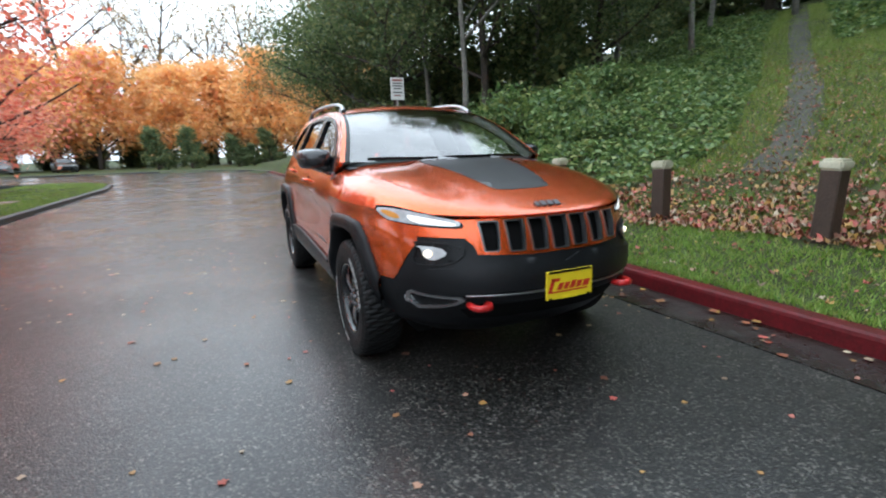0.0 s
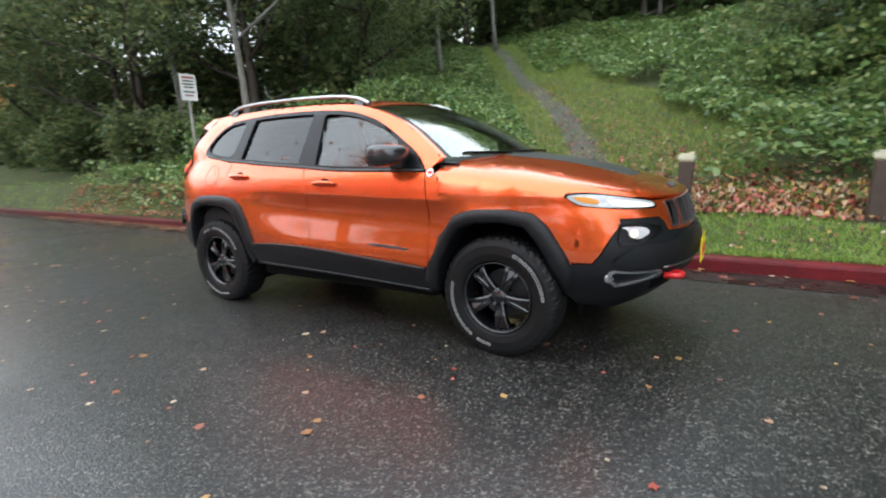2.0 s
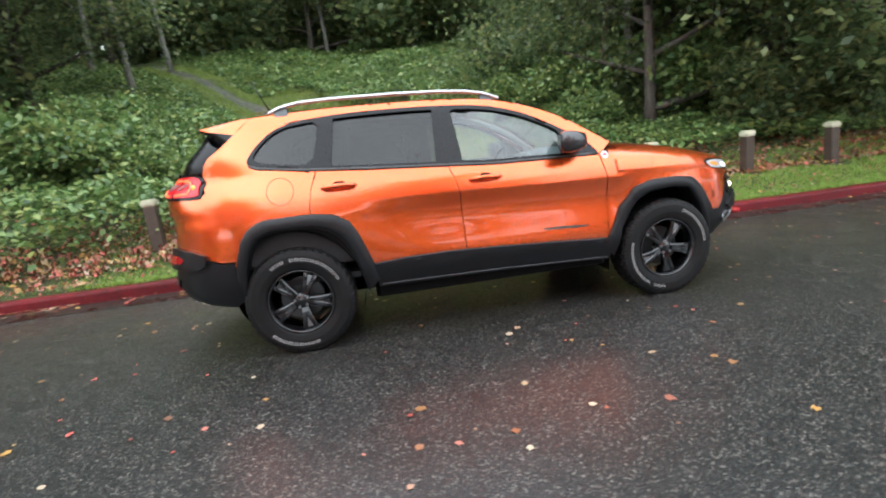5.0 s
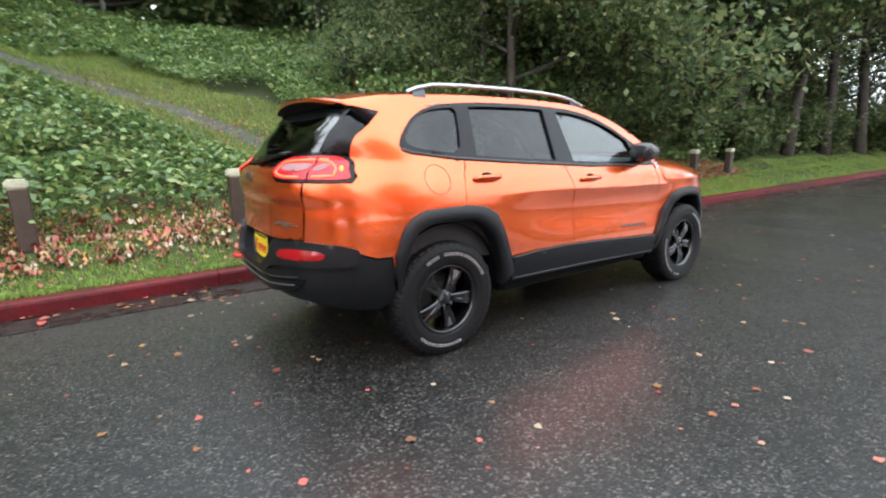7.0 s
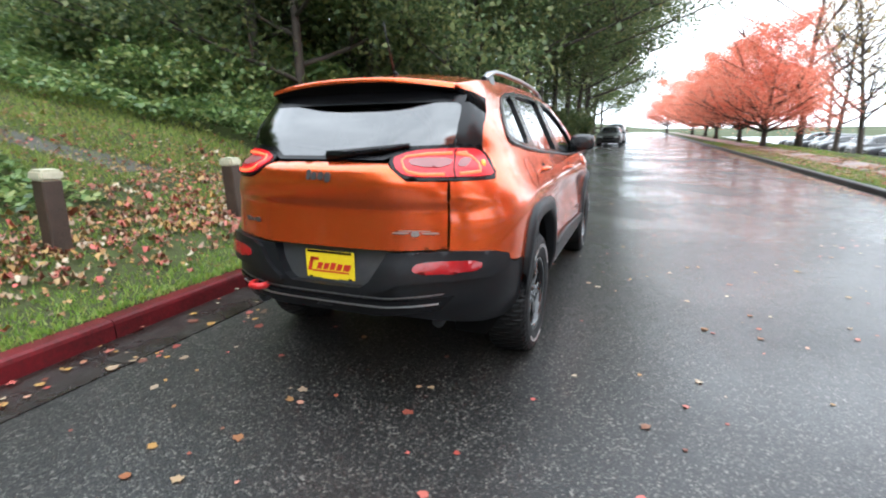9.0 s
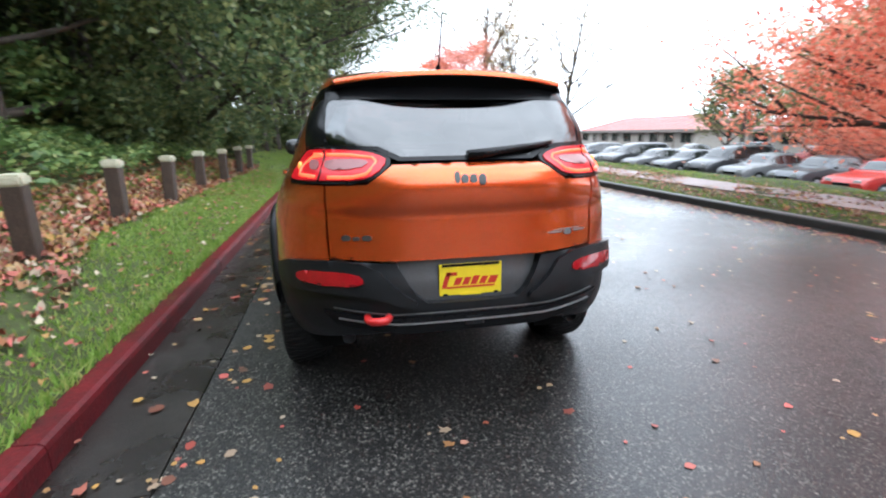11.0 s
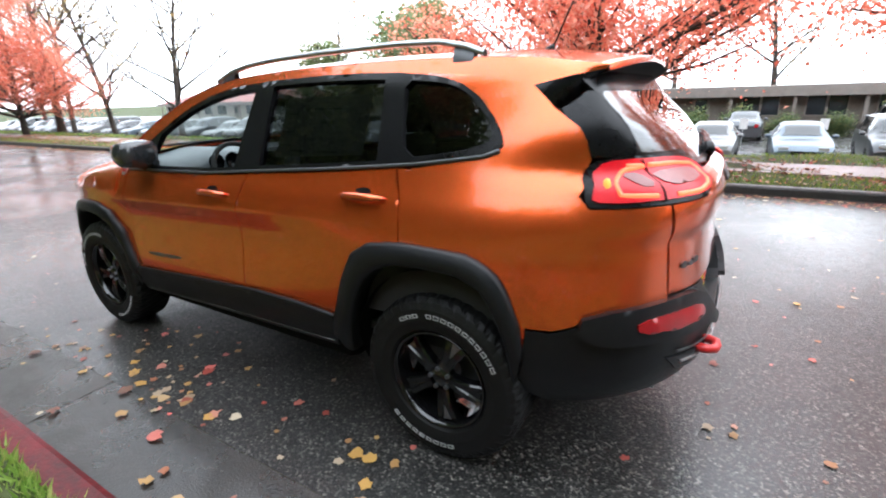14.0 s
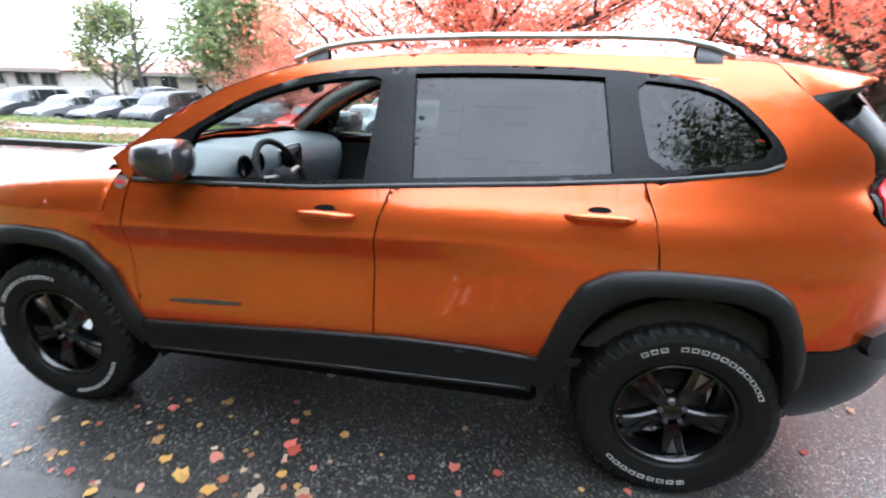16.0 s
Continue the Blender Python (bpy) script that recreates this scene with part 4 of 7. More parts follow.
W_PTS = [(0.18, 0.755), (0.30, 0.838), (0.42, 0.888), (0.55, 0.918), (0.75, 0.928), (0.92, 0.92), (1.0, 0.905), (1.08, 0.878), (1.16, 0.838), (1.32, 0.76), (1.45, 0.695), (1.55, 0.645), (1.62, 0.60), (1.72, 0.53)]
XF_PTS = [(0.18, 1.95), (0.255, 2.045), (0.33, 2.17), (0.435, 2.275), (0.54, 2.355), (0.63, 2.362), (0.73, 2.33), (0.86, 2.295), (0.93, 2.27), (0.94, 2.27)]
XR_PTS = [(0.18, -1.95), (0.28, -2.06), (0.35, -2.16), (0.465, -2.28), (0.57, -2.305), (0.70, -2.29), (0.78, -2.265), (0.90, -2.256), (1.0, -2.252), (1.035, -2.27), (1.12, -2.28), (1.19, -2.255), (1.22, -2.205), (1.35, -2.085), (1.5, -1.925), (1.6, -1.86), (1.75, -1.84)]
ZC_PTS = [(0.5, 1.26), (0.9, 1.225), (1.15, 1.198), (1.53, 1.148), (1.74, 1.108), (1.95, 1.062), (2.155, 1.005), (2.28, 0.955)]
ZE_PTS = [(-2.0, 1.585), (-1.75, 1.615), (-1.4, 1.64), (-0.9, 1.652), (-0.4, 1.645), (0.0, 1.622), (0.2, 1.592), (0.42, 1.53), (0.67, 1.418), (0.88, 1.278), (0.98, 1.206), (1.1, 1.13)]
P_F, X1F, X1R, ZH, KH = 2.6, 1.0, -1.2, 0.93, 3.5


def p_rear(z):
    return 3.3 + 3.5 * step(1.22, 1.5, z)


def crease_z(x):
    return 0.99 - 0.03 * (np.clip(x, -0.6, 1.0) + 0.45)


def crease(x, z):
    """Hollow under the shoulder crease of the doors."""
    d = crease_z(x) - z
    run = step(-1.22, -0.25, x) * (1 - step(0.92, 1.22, x))
    return 0.038 * run * (1 - (1 - np.clip(d / 0.15, 0, 1)) ** 2) * (1 - step(0.16, 0.48, d))


def half_y(x, z):
    x, z = np.asarray(x, float), np.asarray(z, float)
    w, xf, xr, pr = curve(W_PTS, z), curve(XF_PTS, np.minimum(z, ZH)), curve(XR_PTS, z), p_rear(z)
    f = np.clip((x - X1F) / (xf - X1F), 0, 0.9999)
    r = np.clip((X1R - x) / (X1R - xr), 0, 0.9999)
    y = w * (1 - f**P_F) ** (1 / P_F) * (1 - r**pr) ** (1 / pr) - crease(x, z)
    zc = curve(ZC_PTS, x)
    q = np.clip((z - ZH) / np.maximum(zc - ZH, 0.01), 0, 0.9999)
    rho = (1 - q**KH) ** (1 / KH)
    yh = 0.919 * np.maximum(rho**P_F - f**P_F, 0) ** (1 / P_F)
    t = step(0.98, 1.06, x) * (z > ZH)
    return y * (1 - t) + yh * t


def side(x, z):
    return np.stack([x, half_y(x, z), z], -1)


def front(y, z):
    w, xf = curve(W_PTS, z), curve(XF_PTS, np.minimum(z, ZH))
    return np.stack([X1F + (xf - X1F) * (1 - np.clip(np.abs(y) / w, 0, 0.9999) ** P_F) ** (1 / P_F), y, z], -1)


def rear(y, z):
    w, xr, pr = curve(W_PTS, z), curve(XR_PTS, z), p_rear(z)
    return np.stack([X1R + (xr - X1R) * (1 - np.clip(np.abs(y) / w, 0, 0.9999) ** pr) ** (1 / pr), y, z], -1)


def wrap(u, z):
    """Round the body: u 0 to 1.5 from the nose to the front wheel, to 3.7 along the side, to 5.0 at the tail."""
    u, z = np.asarray(u, float), np.asarray(z, float)
    w, xf, xr, pr = curve(W_PTS, z), curve(XF_PTS, np.minimum(z, ZH)), curve(XR_PTS, z), p_rear(z)
    a = np.clip(u / 1.5, 0, 1) * math.pi / 2
    b = np.clip((5.0 - u) / 1.3, 0, 1) * math.pi / 2
    xa, ya = X1F + (xf - X1F) * np.cos(a) ** (2 / P_F), w * np.sin(a) ** (2 / P_F)
    for _ in range(4):
        zc = curve(ZC_PTS, xa)
        q = np.clip((z - ZH) / np.maximum(zc - ZH, 0.01), 0, 0.995)
        rho = (1 - q**KH) ** (1 / KH)
        xa = np.where(z > ZH, X1F + 1.27 * rho * np.cos(a) ** (2 / P_F), xa)
        ya = np.where(z > ZH, 0.919 * rho * np.sin(a) ** (2 / P_F), ya)
    ya = ya - crease(xa, z)
    xb, yb = X1R + (xr - X1R) * np.cos(b) ** (2 / pr), w * np.sin(b) ** (2 / pr)
    xs = X1F - (u - 1.5)
    x = np.where(u <= 1.5, xa, np.where(u <= 3.7, xs, xb))
    y = np.where(u <= 1.5, ya, np.where(u <= 3.7, half_y(xs, z), yb))
    return np.stack([x, y, z], -1)


def top(x, y):
    f = np.clip((x - X1F) / 1.27, 0, 2)
    rho = np.clip(((np.abs(y) / 0.919) ** P_F + f**P_F) ** (1 / P_F), 0, 1)
    zc = curve(ZC_PTS, x)
    dome = 0.012 * np.clip(1 - (np.abs(y) / 0.42) ** 4, 0, 1) * step(2.2, 1.7, x)
    return np.stack([x, y, ZH + (zc - ZH) * (1 - rho**KH) ** (1 / KH) + dome], -1)


def fx(x, z):
    xf = float(curve(XF_PTS, min(z, ZH)))
    return (1.5 - (x - X1F), z) if x <= X1F else (1.5 * math.acos(min(1, ((x - X1F) / (xf - X1F)) ** (P_F / 2))) * 2 / math.pi, z)


def fy(y, z):
    return (1.5 * math.asin(min(1, (y / float(curve(W_PTS, z))) ** (P_F / 2))) * 2 / math.pi, z)


def rx(x, z):
    if x >= X1R:
        return (1.5 + X1F - x, z)
    c = min(1, ((X1R - x) / (X1R - float(curve(XR_PTS, z)))) ** (float(p_rear(z)) / 2))
    return (5.0 - 1.3 * math.acos(c) * 2 / math.pi, z)


def ry(y, z):
    return (5.0 - 1.3 * math.asin(min(1, (y / float(curve(W_PTS, z))) ** (float(p_rear(z)) / 2))) * 2 / math.pi, z)


def chaikin(pts, n=2, closed=True):
    pts = [tuple(p) for p in pts]
    for _ in range(n):
        out = [] if closed else [pts[0]]
        for i in range(len(pts) if closed else len(pts) - 1):
            a, b = pts[i], pts[(i + 1) % len(pts)]
            out += [tuple(0.75 * p + 0.25 * q for p, q in zip(a, b)), tuple(0.25 * p + 0.75 * q for p, q in zip(a, b))]
        pts = out if closed else out + [pts[-1]]
    return pts


def densify(ring, h):
    out = []
    for a, b in zip(ring, ring[1:] + ring[:1]):
        n = max(1, int(math.hypot(b[0] - a[0], b[1] - a[1]) / h))
        out += [(a[0] + (b[0] - a[0]) * k / n, a[1] + (b[1] - a[1]) * k / n) for k in range(n)]
    return out


def within(P, ring):
    x, y = P[:, 0], P[:, 1]
    c = np.zeros(len(P), bool)
    for (ax, ay), (bx, by) in zip(ring, ring[1:] + ring[:1]):
        if ay != by:
            c ^= ((ay > y) != (by > y)) & (x < (bx - ax) * (y - ay) / (by - ay) + ax)
    return c


def panel(poly, fn, h=0.045, holes=(), lip=0.018, off=0.0, flip_y=False, centre=(0, 0, 0.8), lines=()):
    """A sheet over the outline poly in the plane of fn's two arguments, laid on the body by fn, with a turned-in edge."""
    rings = [densify([tuple(p) for p in r], h) for r in (poly, *holes)]
    pts, edges = [], []
    for r in rings:
        o = len(pts)
        pts += r
        edges += [(o + i, o + (i + 1) % len(r)) for i in range(len(r))]
    for ln in lines:
        m = max(2, int(math.hypot(ln[-1][0] - ln[0][0], ln[-1][1] - ln[0][1]) / h))
        e = even(ln, m)
        e = e[within(e, rings[0])]
        e = e[np.min(np.hypot(e[:, None, 0] - np.array(pts)[None, :, 0], e[:, None, 1] - np.array(pts)[None, :, 1]), 1) > 0.3 * h]
        o = len(pts)
        pts += [tuple(p) for p in e]
        edges += [(o + i, o + i + 1) for i in range(len(e) - 1)]
    R = np.array(pts)
    lo, hi = R.min(0), R.max(0)
    g = np.stack(np.meshgrid(np.arange(lo[0] + h / 2, hi[0], h), np.arange(lo[1] + h / 2, hi[1], h)), -1).reshape(-1, 2)
    g = g[within(g, rings[0])]
    for r in rings[1:]:
        g = g[~within(g, r)]
    if len(g):
        g = g[np.min(np.hypot(g[:, None, 0] - R[None, :, 0], g[:, None, 1] - R[None, :, 1]), 1) > 0.42 * h]
    allp = [Vector(p) for p in pts] + [Vector(p) for p in g]
    v2, _, f2, *_ = delaunay_2d_cdt(allp, edges, [], 0, 1e-6)
    A = np.array([tuple(v) for v in v2])
    T = np.array([f for f in f2 if len(f) == 3])
    C = A[T].mean(1)
    ok = within(C, rings[0])
    for r in rings[1:]:
        ok &= ~within(C, r)
    T = T[ok]
    P = fn(A[:, 0], A[:, 1])
    n = np.cross(P[T[:, 1]] - P[T[:, 0]], P[T[:, 2]] - P[T[:, 0]])
    if np.sum(n * (P[T].mean(1) - np.array(centre))) < 0:
        T, n = T[:, ::-1], -n
    N = np.zeros_like(P)
    for k in range(3):
        np.add.at(N, T[:, k], n)
    N /= np.linalg.norm(N, axis=1, keepdims=True) + 1e-12
    P = P + N * off
    V, Fc = [tuple(p) for p in P], [tuple(int(i) for i in t) for t in T]
    if lip:
        count = {}
        for a, b, c in Fc:
            for e in ((a, b), (b, c), (c, a)):
                count[e] = 1
        for a, b in [e for e in count if (e[1], e[0]) not in count]:
            o = len(V)
            V += [tuple(P[b]), tuple(P[a]), tuple(P[a] - N[a] * lip), tuple(P[b] - N[b] * lip)]
            Fc.append((o, o + 1, o + 2, o + 3))
    if flip_y:
        V, Fc = [(x, -y, z) for x, y, z in V], [f[::-1] for f in Fc]
    return V, Fc


def both(name, material, parent, make, label=""):
    """The part on the car's two sides."""
    V, Fc = make
    a = link(name, V, Fc, material, parent, label, smooth=True)
    b = link(name, [(x, -y, z) for x, y, z in V], [f[::-1] for f in Fc], material, parent, label, smooth=True)
    return a, b


def strip(rows, close=False):
    """Quads between rows of equal length."""
    V, n = [tuple(p) for r in rows for p in r], len(rows[0])
    Fc = [(i * n + k, i * n + k + 1, (i + 1) * n + k + 1, (i + 1) * n + k) for i in range(len(rows) - 1) for k in range(n - 1)]
    return V, Fc


def even(pts, n):
    """n points at even steps along a polyline."""
    P = np.array(pts, float)
    s = np.r_[0, np.cumsum(np.linalg.norm(np.diff(P, axis=0), axis=1))]
    t = np.linspace(0, s[-1], n)
    return np.stack([np.interp(t, s, P[:, k]) for k in range(P.shape[1])], 1)


car = root("orange_suv", Matrix(), "orange metallic compact SUV with black cladding, parked with its lamps lit", "car")

# outlines in the side view: x, z
BELT = [(0.86, 1.135), (0.5, 1.14), (0.08, 1.15), (-0.3, 1.178), (-0.8, 1.212), (-1.24, 1.25), (-1.50, 1.29)]
WTOP = [(0.86, 1.15), (0.79, 1.235), (0.69, 1.30), (0.49, 1.422), (0.33, 1.498), (0.08, 1.566), (-0.26, 1.592), (-0.6, 1.602), (-0.98, 1.598), (-1.25, 1.575), (-1.41, 1.525), (-1.53, 1.42), (-1.59, 1.335), (-1.57, 1.302)]
FL_OUT = [(0.865, 0.455), (0.895, 0.53), (0.959, 0.645), (1.018, 0.758), (1.10, 0.858), (1.225, 0.90), (1.443, 0.902), (1.60, 0.88), (1.69, 0.795), (1.755, 0.68), (1.80, 0.585)]
FL_IN = [(0.945, 0.36), (0.975, 0.46), (1.03, 0.615), (1.075, 0.70), (1.135, 0.775), (1.23, 0.815), (1.41, 0.825), (1.555, 0.80), (1.625, 0.70), (1.69, 0.55), (1.745, 0.40)]
RL_OUT = [(-0.80, 0.47), (-0.84, 0.585), (-0.906, 0.773), (-0.96, 0.875), (-1.06, 0.935), (-1.293, 0.956), (-1.529, 0.948), (-1.63, 0.895), (-1.68, 0.82), (-1.72, 0.72), (-1.735, 0.60)]
RL_IN = [(-0.90, 0.38), (-0.93, 0.52), (-0.98, 0.68), (-1.03, 0.765), (-1.10, 0.825), (-1.29, 0.868), (-1.48, 0.862), (-1.58, 0.82), (-1.63, 0.74), (-1.67, 0.62), (-1.69, 0.44)]


def mid(a, b, t):
    return [(p[0] + (q[0] - p[0]) * t, p[1] + (q[1] - p[1]) * t) for p, q in zip(even(a, 40), even(b, 40))]


ARCH_F, ARCH_R = mid(FL_OUT, FL_IN, 0.3), mid(RL_OUT, RL_IN, 0.3)
belt_low = [(x, z - 0.012) for x, z in BELT]

# doors, with the shoulder crease as an edge of the sheet
CREASE = [[(x, float(crease_z(x)) - d) for x in np.linspace(1.0, -1.2, 45)] for d in (0.0, 0.012)]
both("front_door", M_PAINT, car, panel([(0.885, 0.48), (0.90, 0.70), (0.905, 0.93), (0.868, 1.122)] + belt_low[1:3] + [(-0.236, 1.16), (-0.20, 1.05), (-0.182, 0.95), (-0.176, 0.52)], side, h=0.015, lines=CREASE))
rear_low = [p for p in ARCH_R if p[0] > -1.205 and p[1] > 0.50]
both("rear_door", M_PAINT, car, panel([(-0.182, 0.52), (-0.188, 0.95), (-0.206, 1.05), (-0.242, 1.16)] + belt_low[3:5] + [(-1.137, 1.228), (-1.182, 1.115), (-1.200, 1.02), (-1.207, 0.94)] + rear_low[::-1], side, h=0.015, lines=CREASE))
# rear quarter with the roof side rail
arch_back = [p for p in ARCH_R if p[0] < -1.215]
quarter = [(-1.213, 0.935)] + arch_back + [(-1.74, 0.70), (-1.83, 0.70), (-1.90, 0.725), (-1.97, 0.77)]
quarter = [rx(*p) for p in quarter] + [ry(0.63, 0.80), ry(0.63, 1.0), ry(0.63, 1.13), rx(-1.91, 1.125), (4.10, 1.165), (4.165, 1.24), (4.185, 1.28)]
quarter += [(4.145, 1.335), (4.095, 1.385), (4.015, 1.425), rx(-1.745, 1.45), rx(-1.66, 1.523), rx(-1.595, 1.59), rx(-1.56, 1.625)]
quarter += [rx(x, float(curve(ZE_PTS, x))) for x in np.linspace(-1.5, 0.98, 40)] + [fx(0.96, 1.19), fx(0.915, 1.15), fx(0.875, 1.132)]
quarter += [rx(*p) for p in chaikin(WTOP, 1, False)[1:]] + [rx(-1.50, 1.278), rx(-1.24, 1.238), rx(-1.144, 1.229), rx(-1.188, 1.115), rx(-1.206, 1.02)]
both("body_side", M_PAINT, car, panel(quarter, wrap, h=0.024))
# front fender: side sheet below the shoulder and top sheet up to the bonnet gap
fend = [fx(0.895, 0.50)] + [fx(*p) for p in ARCH_F if p[1] > 0.52] + [fx(1.80, 0.605), fx(1.815, 0.75), fx(1.85, 0.905), *[fx(x, ZH + 0.2226 * (float(curve(ZC_PTS, x)) - ZH)) for x in np.linspace(1.86, 1.0, 14)], *[(1.5 - (x - 1), float(top(np.array([x]), np.array([y]))[0][2])) for x, y in zip(np.linspace(0.985, 0.955, 6), np.linspace(0.905, 0.862, 6))], fx(0.876, 1.132), fx(0.892, 1.04), fx(0.913, ZH), fx(0.908, 0.80)]
gap = [(2.03, 0.50), (1.9, 0.585), (1.7, 0.66), (1.5, 0.70), (1.25, 0.735), (1.02, 0.765)]


def rim(a0, a1, n=30, rho=0.9985):
    return [(X1F + 1.27 * rho * math.cos(a) ** (2 / P_F), math.copysign(0.919 * rho * abs(math.sin(a)) ** (2 / P_F), a)) for a in np.linspace(a0, a1, n)]


side_v = panel(fend, wrap, h=0.018, lines=[[(2.5 - x, z) for x, z in ln if x < 1.01] for ln in CREASE])
a_end = math.asin((0.56 / 0.919) ** (P_F / 2))
edge_ring = [(2.07, 0.53)] + rim(a_end, math.pi / 2 - 0.002) + [(0.99, 0.9176), (0.955, 0.862), (0.965, 0.79), (0.985, 0.775)]
ftop = edge_ring + gap[::-1]
both("front_fender", M_PAINT, car, cat([side_v, panel(ftop, top, h=0.03)]))
# bonnet
hood_ring = rim(-a_end, a_end, 60) + [(2.06, 0.525)] + [(x, y - 0.006) for x, y in gap] + [(1.06, 0.60), (1.13, 0.4), (1.165, 0.2), (1.175, 0.0), (1.165, -0.2), (1.13, -0.4), (1.06, -0.60)] + [(x, -y + 0.006) for x, y in gap[::-1]] + [(2.06, -0.525)]
bonnet = link("bonnet", *panel(hood_ring, top, h=0.024), M_PAINT, car, smooth=True)
decal = [(1.985, -0.16), (1.985, 0.16), (1.93, 0.205)] + [(1.55, 0.275), (1.165, 0.35), (1.185, 0.2), (1.195, 0), (1.185, -0.2), (1.165, -0.35), (1.55, -0.275), (1.93, -0.205)]
link("bonnet_decal", *panel(chaikin(decal, 1), top, h=0.05, off=0.0022, lip=0.002), M_DECAL, bonnet, "matt black film on the bonnet", smooth=True)
# grille panel and front skin
slots = []
for k in range(7):
    y0 = (k - 3) * 0.1275
    w0, w1 = 0.058 - 0.003 * abs(k - 3), 0.050 - 0.004 * abs(k - 3)
    zt, zb, c = 0.922 - 0.002 * abs(k - 3) ** 1.2, 0.754 + 0.004 * abs(k - 3), 0.009
    slots.append([(y0 - w0 + c, zt), (y0 + w0 - c, zt), (y0 + w0 - c * 0.3, zt - c * 0.3), (y0 + w0, zt - c), (y0 + w1, zb + c), (y0 + w1 - c * 0.3, zb + c * 0.3), (y0 + w1 - c, zb), (y0 - w1 + c, zb), (y0 - w1 + c * 0.3, zb + c * 0.3), (y0 - w1, zb + c), (y0 - w0, zt - c), (y0 - w0 + c * 0.3, zt - c * 0.3)])
skin = [(-0.66, 0.926), (0.66, 0.926), (0.69, 0.84), (0.50, 0.835), (0.465, 0.80), (0.45, 0.755), (0.2, 0.742), (-0.2, 0.742), (-0.45, 0.755), (-0.465, 0.80), (-0.50, 0.835), (-0.69, 0.84)]
grille = link("front_panel", *panel(skin, front, h=0.03, holes=slots, lip=0.012), M_PAINT, car, smooth=True)
link("grille_backing", *panel([(-0.46, 0.935), (0.46, 0.935), (0.45, 0.75), (-0.45, 0.75)], front, h=0.06, off=-0.035, lip=0), M_BLACKHOLE, grille, "black honeycomb grille backing")
for s in slots:
    ring = panel(s, front, h=0.02, holes=[[(sum(p[0] for p in s) / len(s) + (x - sum(p[0] for p in s) / len(s)) * 0.84, sum(p[1] for p in s) / len(s) + (z - sum(p[1] for p in s) / len(s)) * 0.93) for x, z in s]], off=0.010, lip=0.03)
    link("grille_ring", *ring, M_RINGGREY, grille, "satin grey grille surround", smooth=False)
corner = [fx(1.803, 0.605), fx(1.90, 0.60), fx(1.975, 0.72), fx(2.03, 0.815), fy(0.692, 0.838), fy(0.662, 0.926), fx(1.852, 0.926), fx(1.82, 0.75)]
both("bumper_corner", M_PAINT, car, panel(corner, wrap, h=0.03))
both("fender_backing", M_PAINT, car, panel([fx(1.79, 0.61), fx(1.86, 0.61), fx(1.90, 0.90), fx(1.80, 0.90)], wrap, h=0.03, off=-0.004, lip=0.0))
# headlamps high on the corner
hl = chaikin([fx(1.735, 0.985), fx(1.80, 0.930), fx(1.86, 0.908), fy(0.66, 0.888), fy(0.53, 0.880), fy(0.49, 0.886), fy(0.505, 0.918), fy(0.62, 0.952), fx(1.95, 0.978), fx(1.84, 0.992)], 1)
lampcases = both("headlamp", M_GLOSSBLACK, car, panel(hl, wrap, h=0.025, off=0.004, lip=0.02), "slim black headlamp housing")


def shrink(ring, fa, fb, da=0.0, db=0.0):
    ca, cb = sum(p[0] for p in ring) / len(ring), sum(p[1] for p in ring) / len(ring)
    return [(ca + da + (a - ca) * fa, cb + db + (b - cb) * fb) for a, b in ring]


amber = [fx(1.785, 0.968), fx(1.84, 0.935), fx(1.90, 0.922), fx(1.93, 0.928), fx(1.91, 0.952), fx(1.85, 0.970)]
strip_l = [fx(1.955, 0.948), fx(2.0, 0.943), fy(0.60, 0.925), fy(0.535, 0.907), fy(0.518, 0.893), fy(0.60, 0.895), fx(1.99, 0.910)]
for (nm, ring, mt, lb) in (("lamp_reflector", shrink(hl, 0.95, 0.80), M_REFLECT, "bright silver reflector"), ("turn_lamp", shrink(amber, 0.95, 0.9), M_AMBER, "amber turn lamp"), ("daylight_strip", strip_l, M_DRL, "white daytime strip lamp")):
    V, Fc = panel(chaikin(ring, 1), wrap, h=0.02, off=0.0055 if nm == "lamp_reflector" else 0.0085, lip=0.003)
    link(nm, V, Fc, mt, lampcases[0], lb, smooth=True)
    link(nm, [(x, -y, z) for x, y, z in V], [f[::-1] for f in Fc], mt, lampcases[1], lb, smooth=True)
# front bumper, black
fb = [fx(1.748, 0.42), fx(1.80, 0.34), fx(1.92, 0.30), fy(0.55, 0.275), fy(0.0, 0.265), fy(0.0, 0.745), fy(0.2, 0.742), fy(0.45, 0.752), fy(0.468, 0.80), fy(0.505, 0.832), fy(0.70, 0.832), fx(2.03, 0.812), fx(1.98, 0.715), fx(1.905, 0.594), fx(1.80, 0.596), fx(1.77, 0.50)]
Vb, Fb = panel(fb, wrap, h=0.035)
bump_f = link("front_bumper", *cat([(Vb, Fb), ([(x, -y, z) for x, y, z in Vb], [f[::-1] for f in Fb])]), M_CLAD, car, "grained black plastic front bumper", smooth=True)
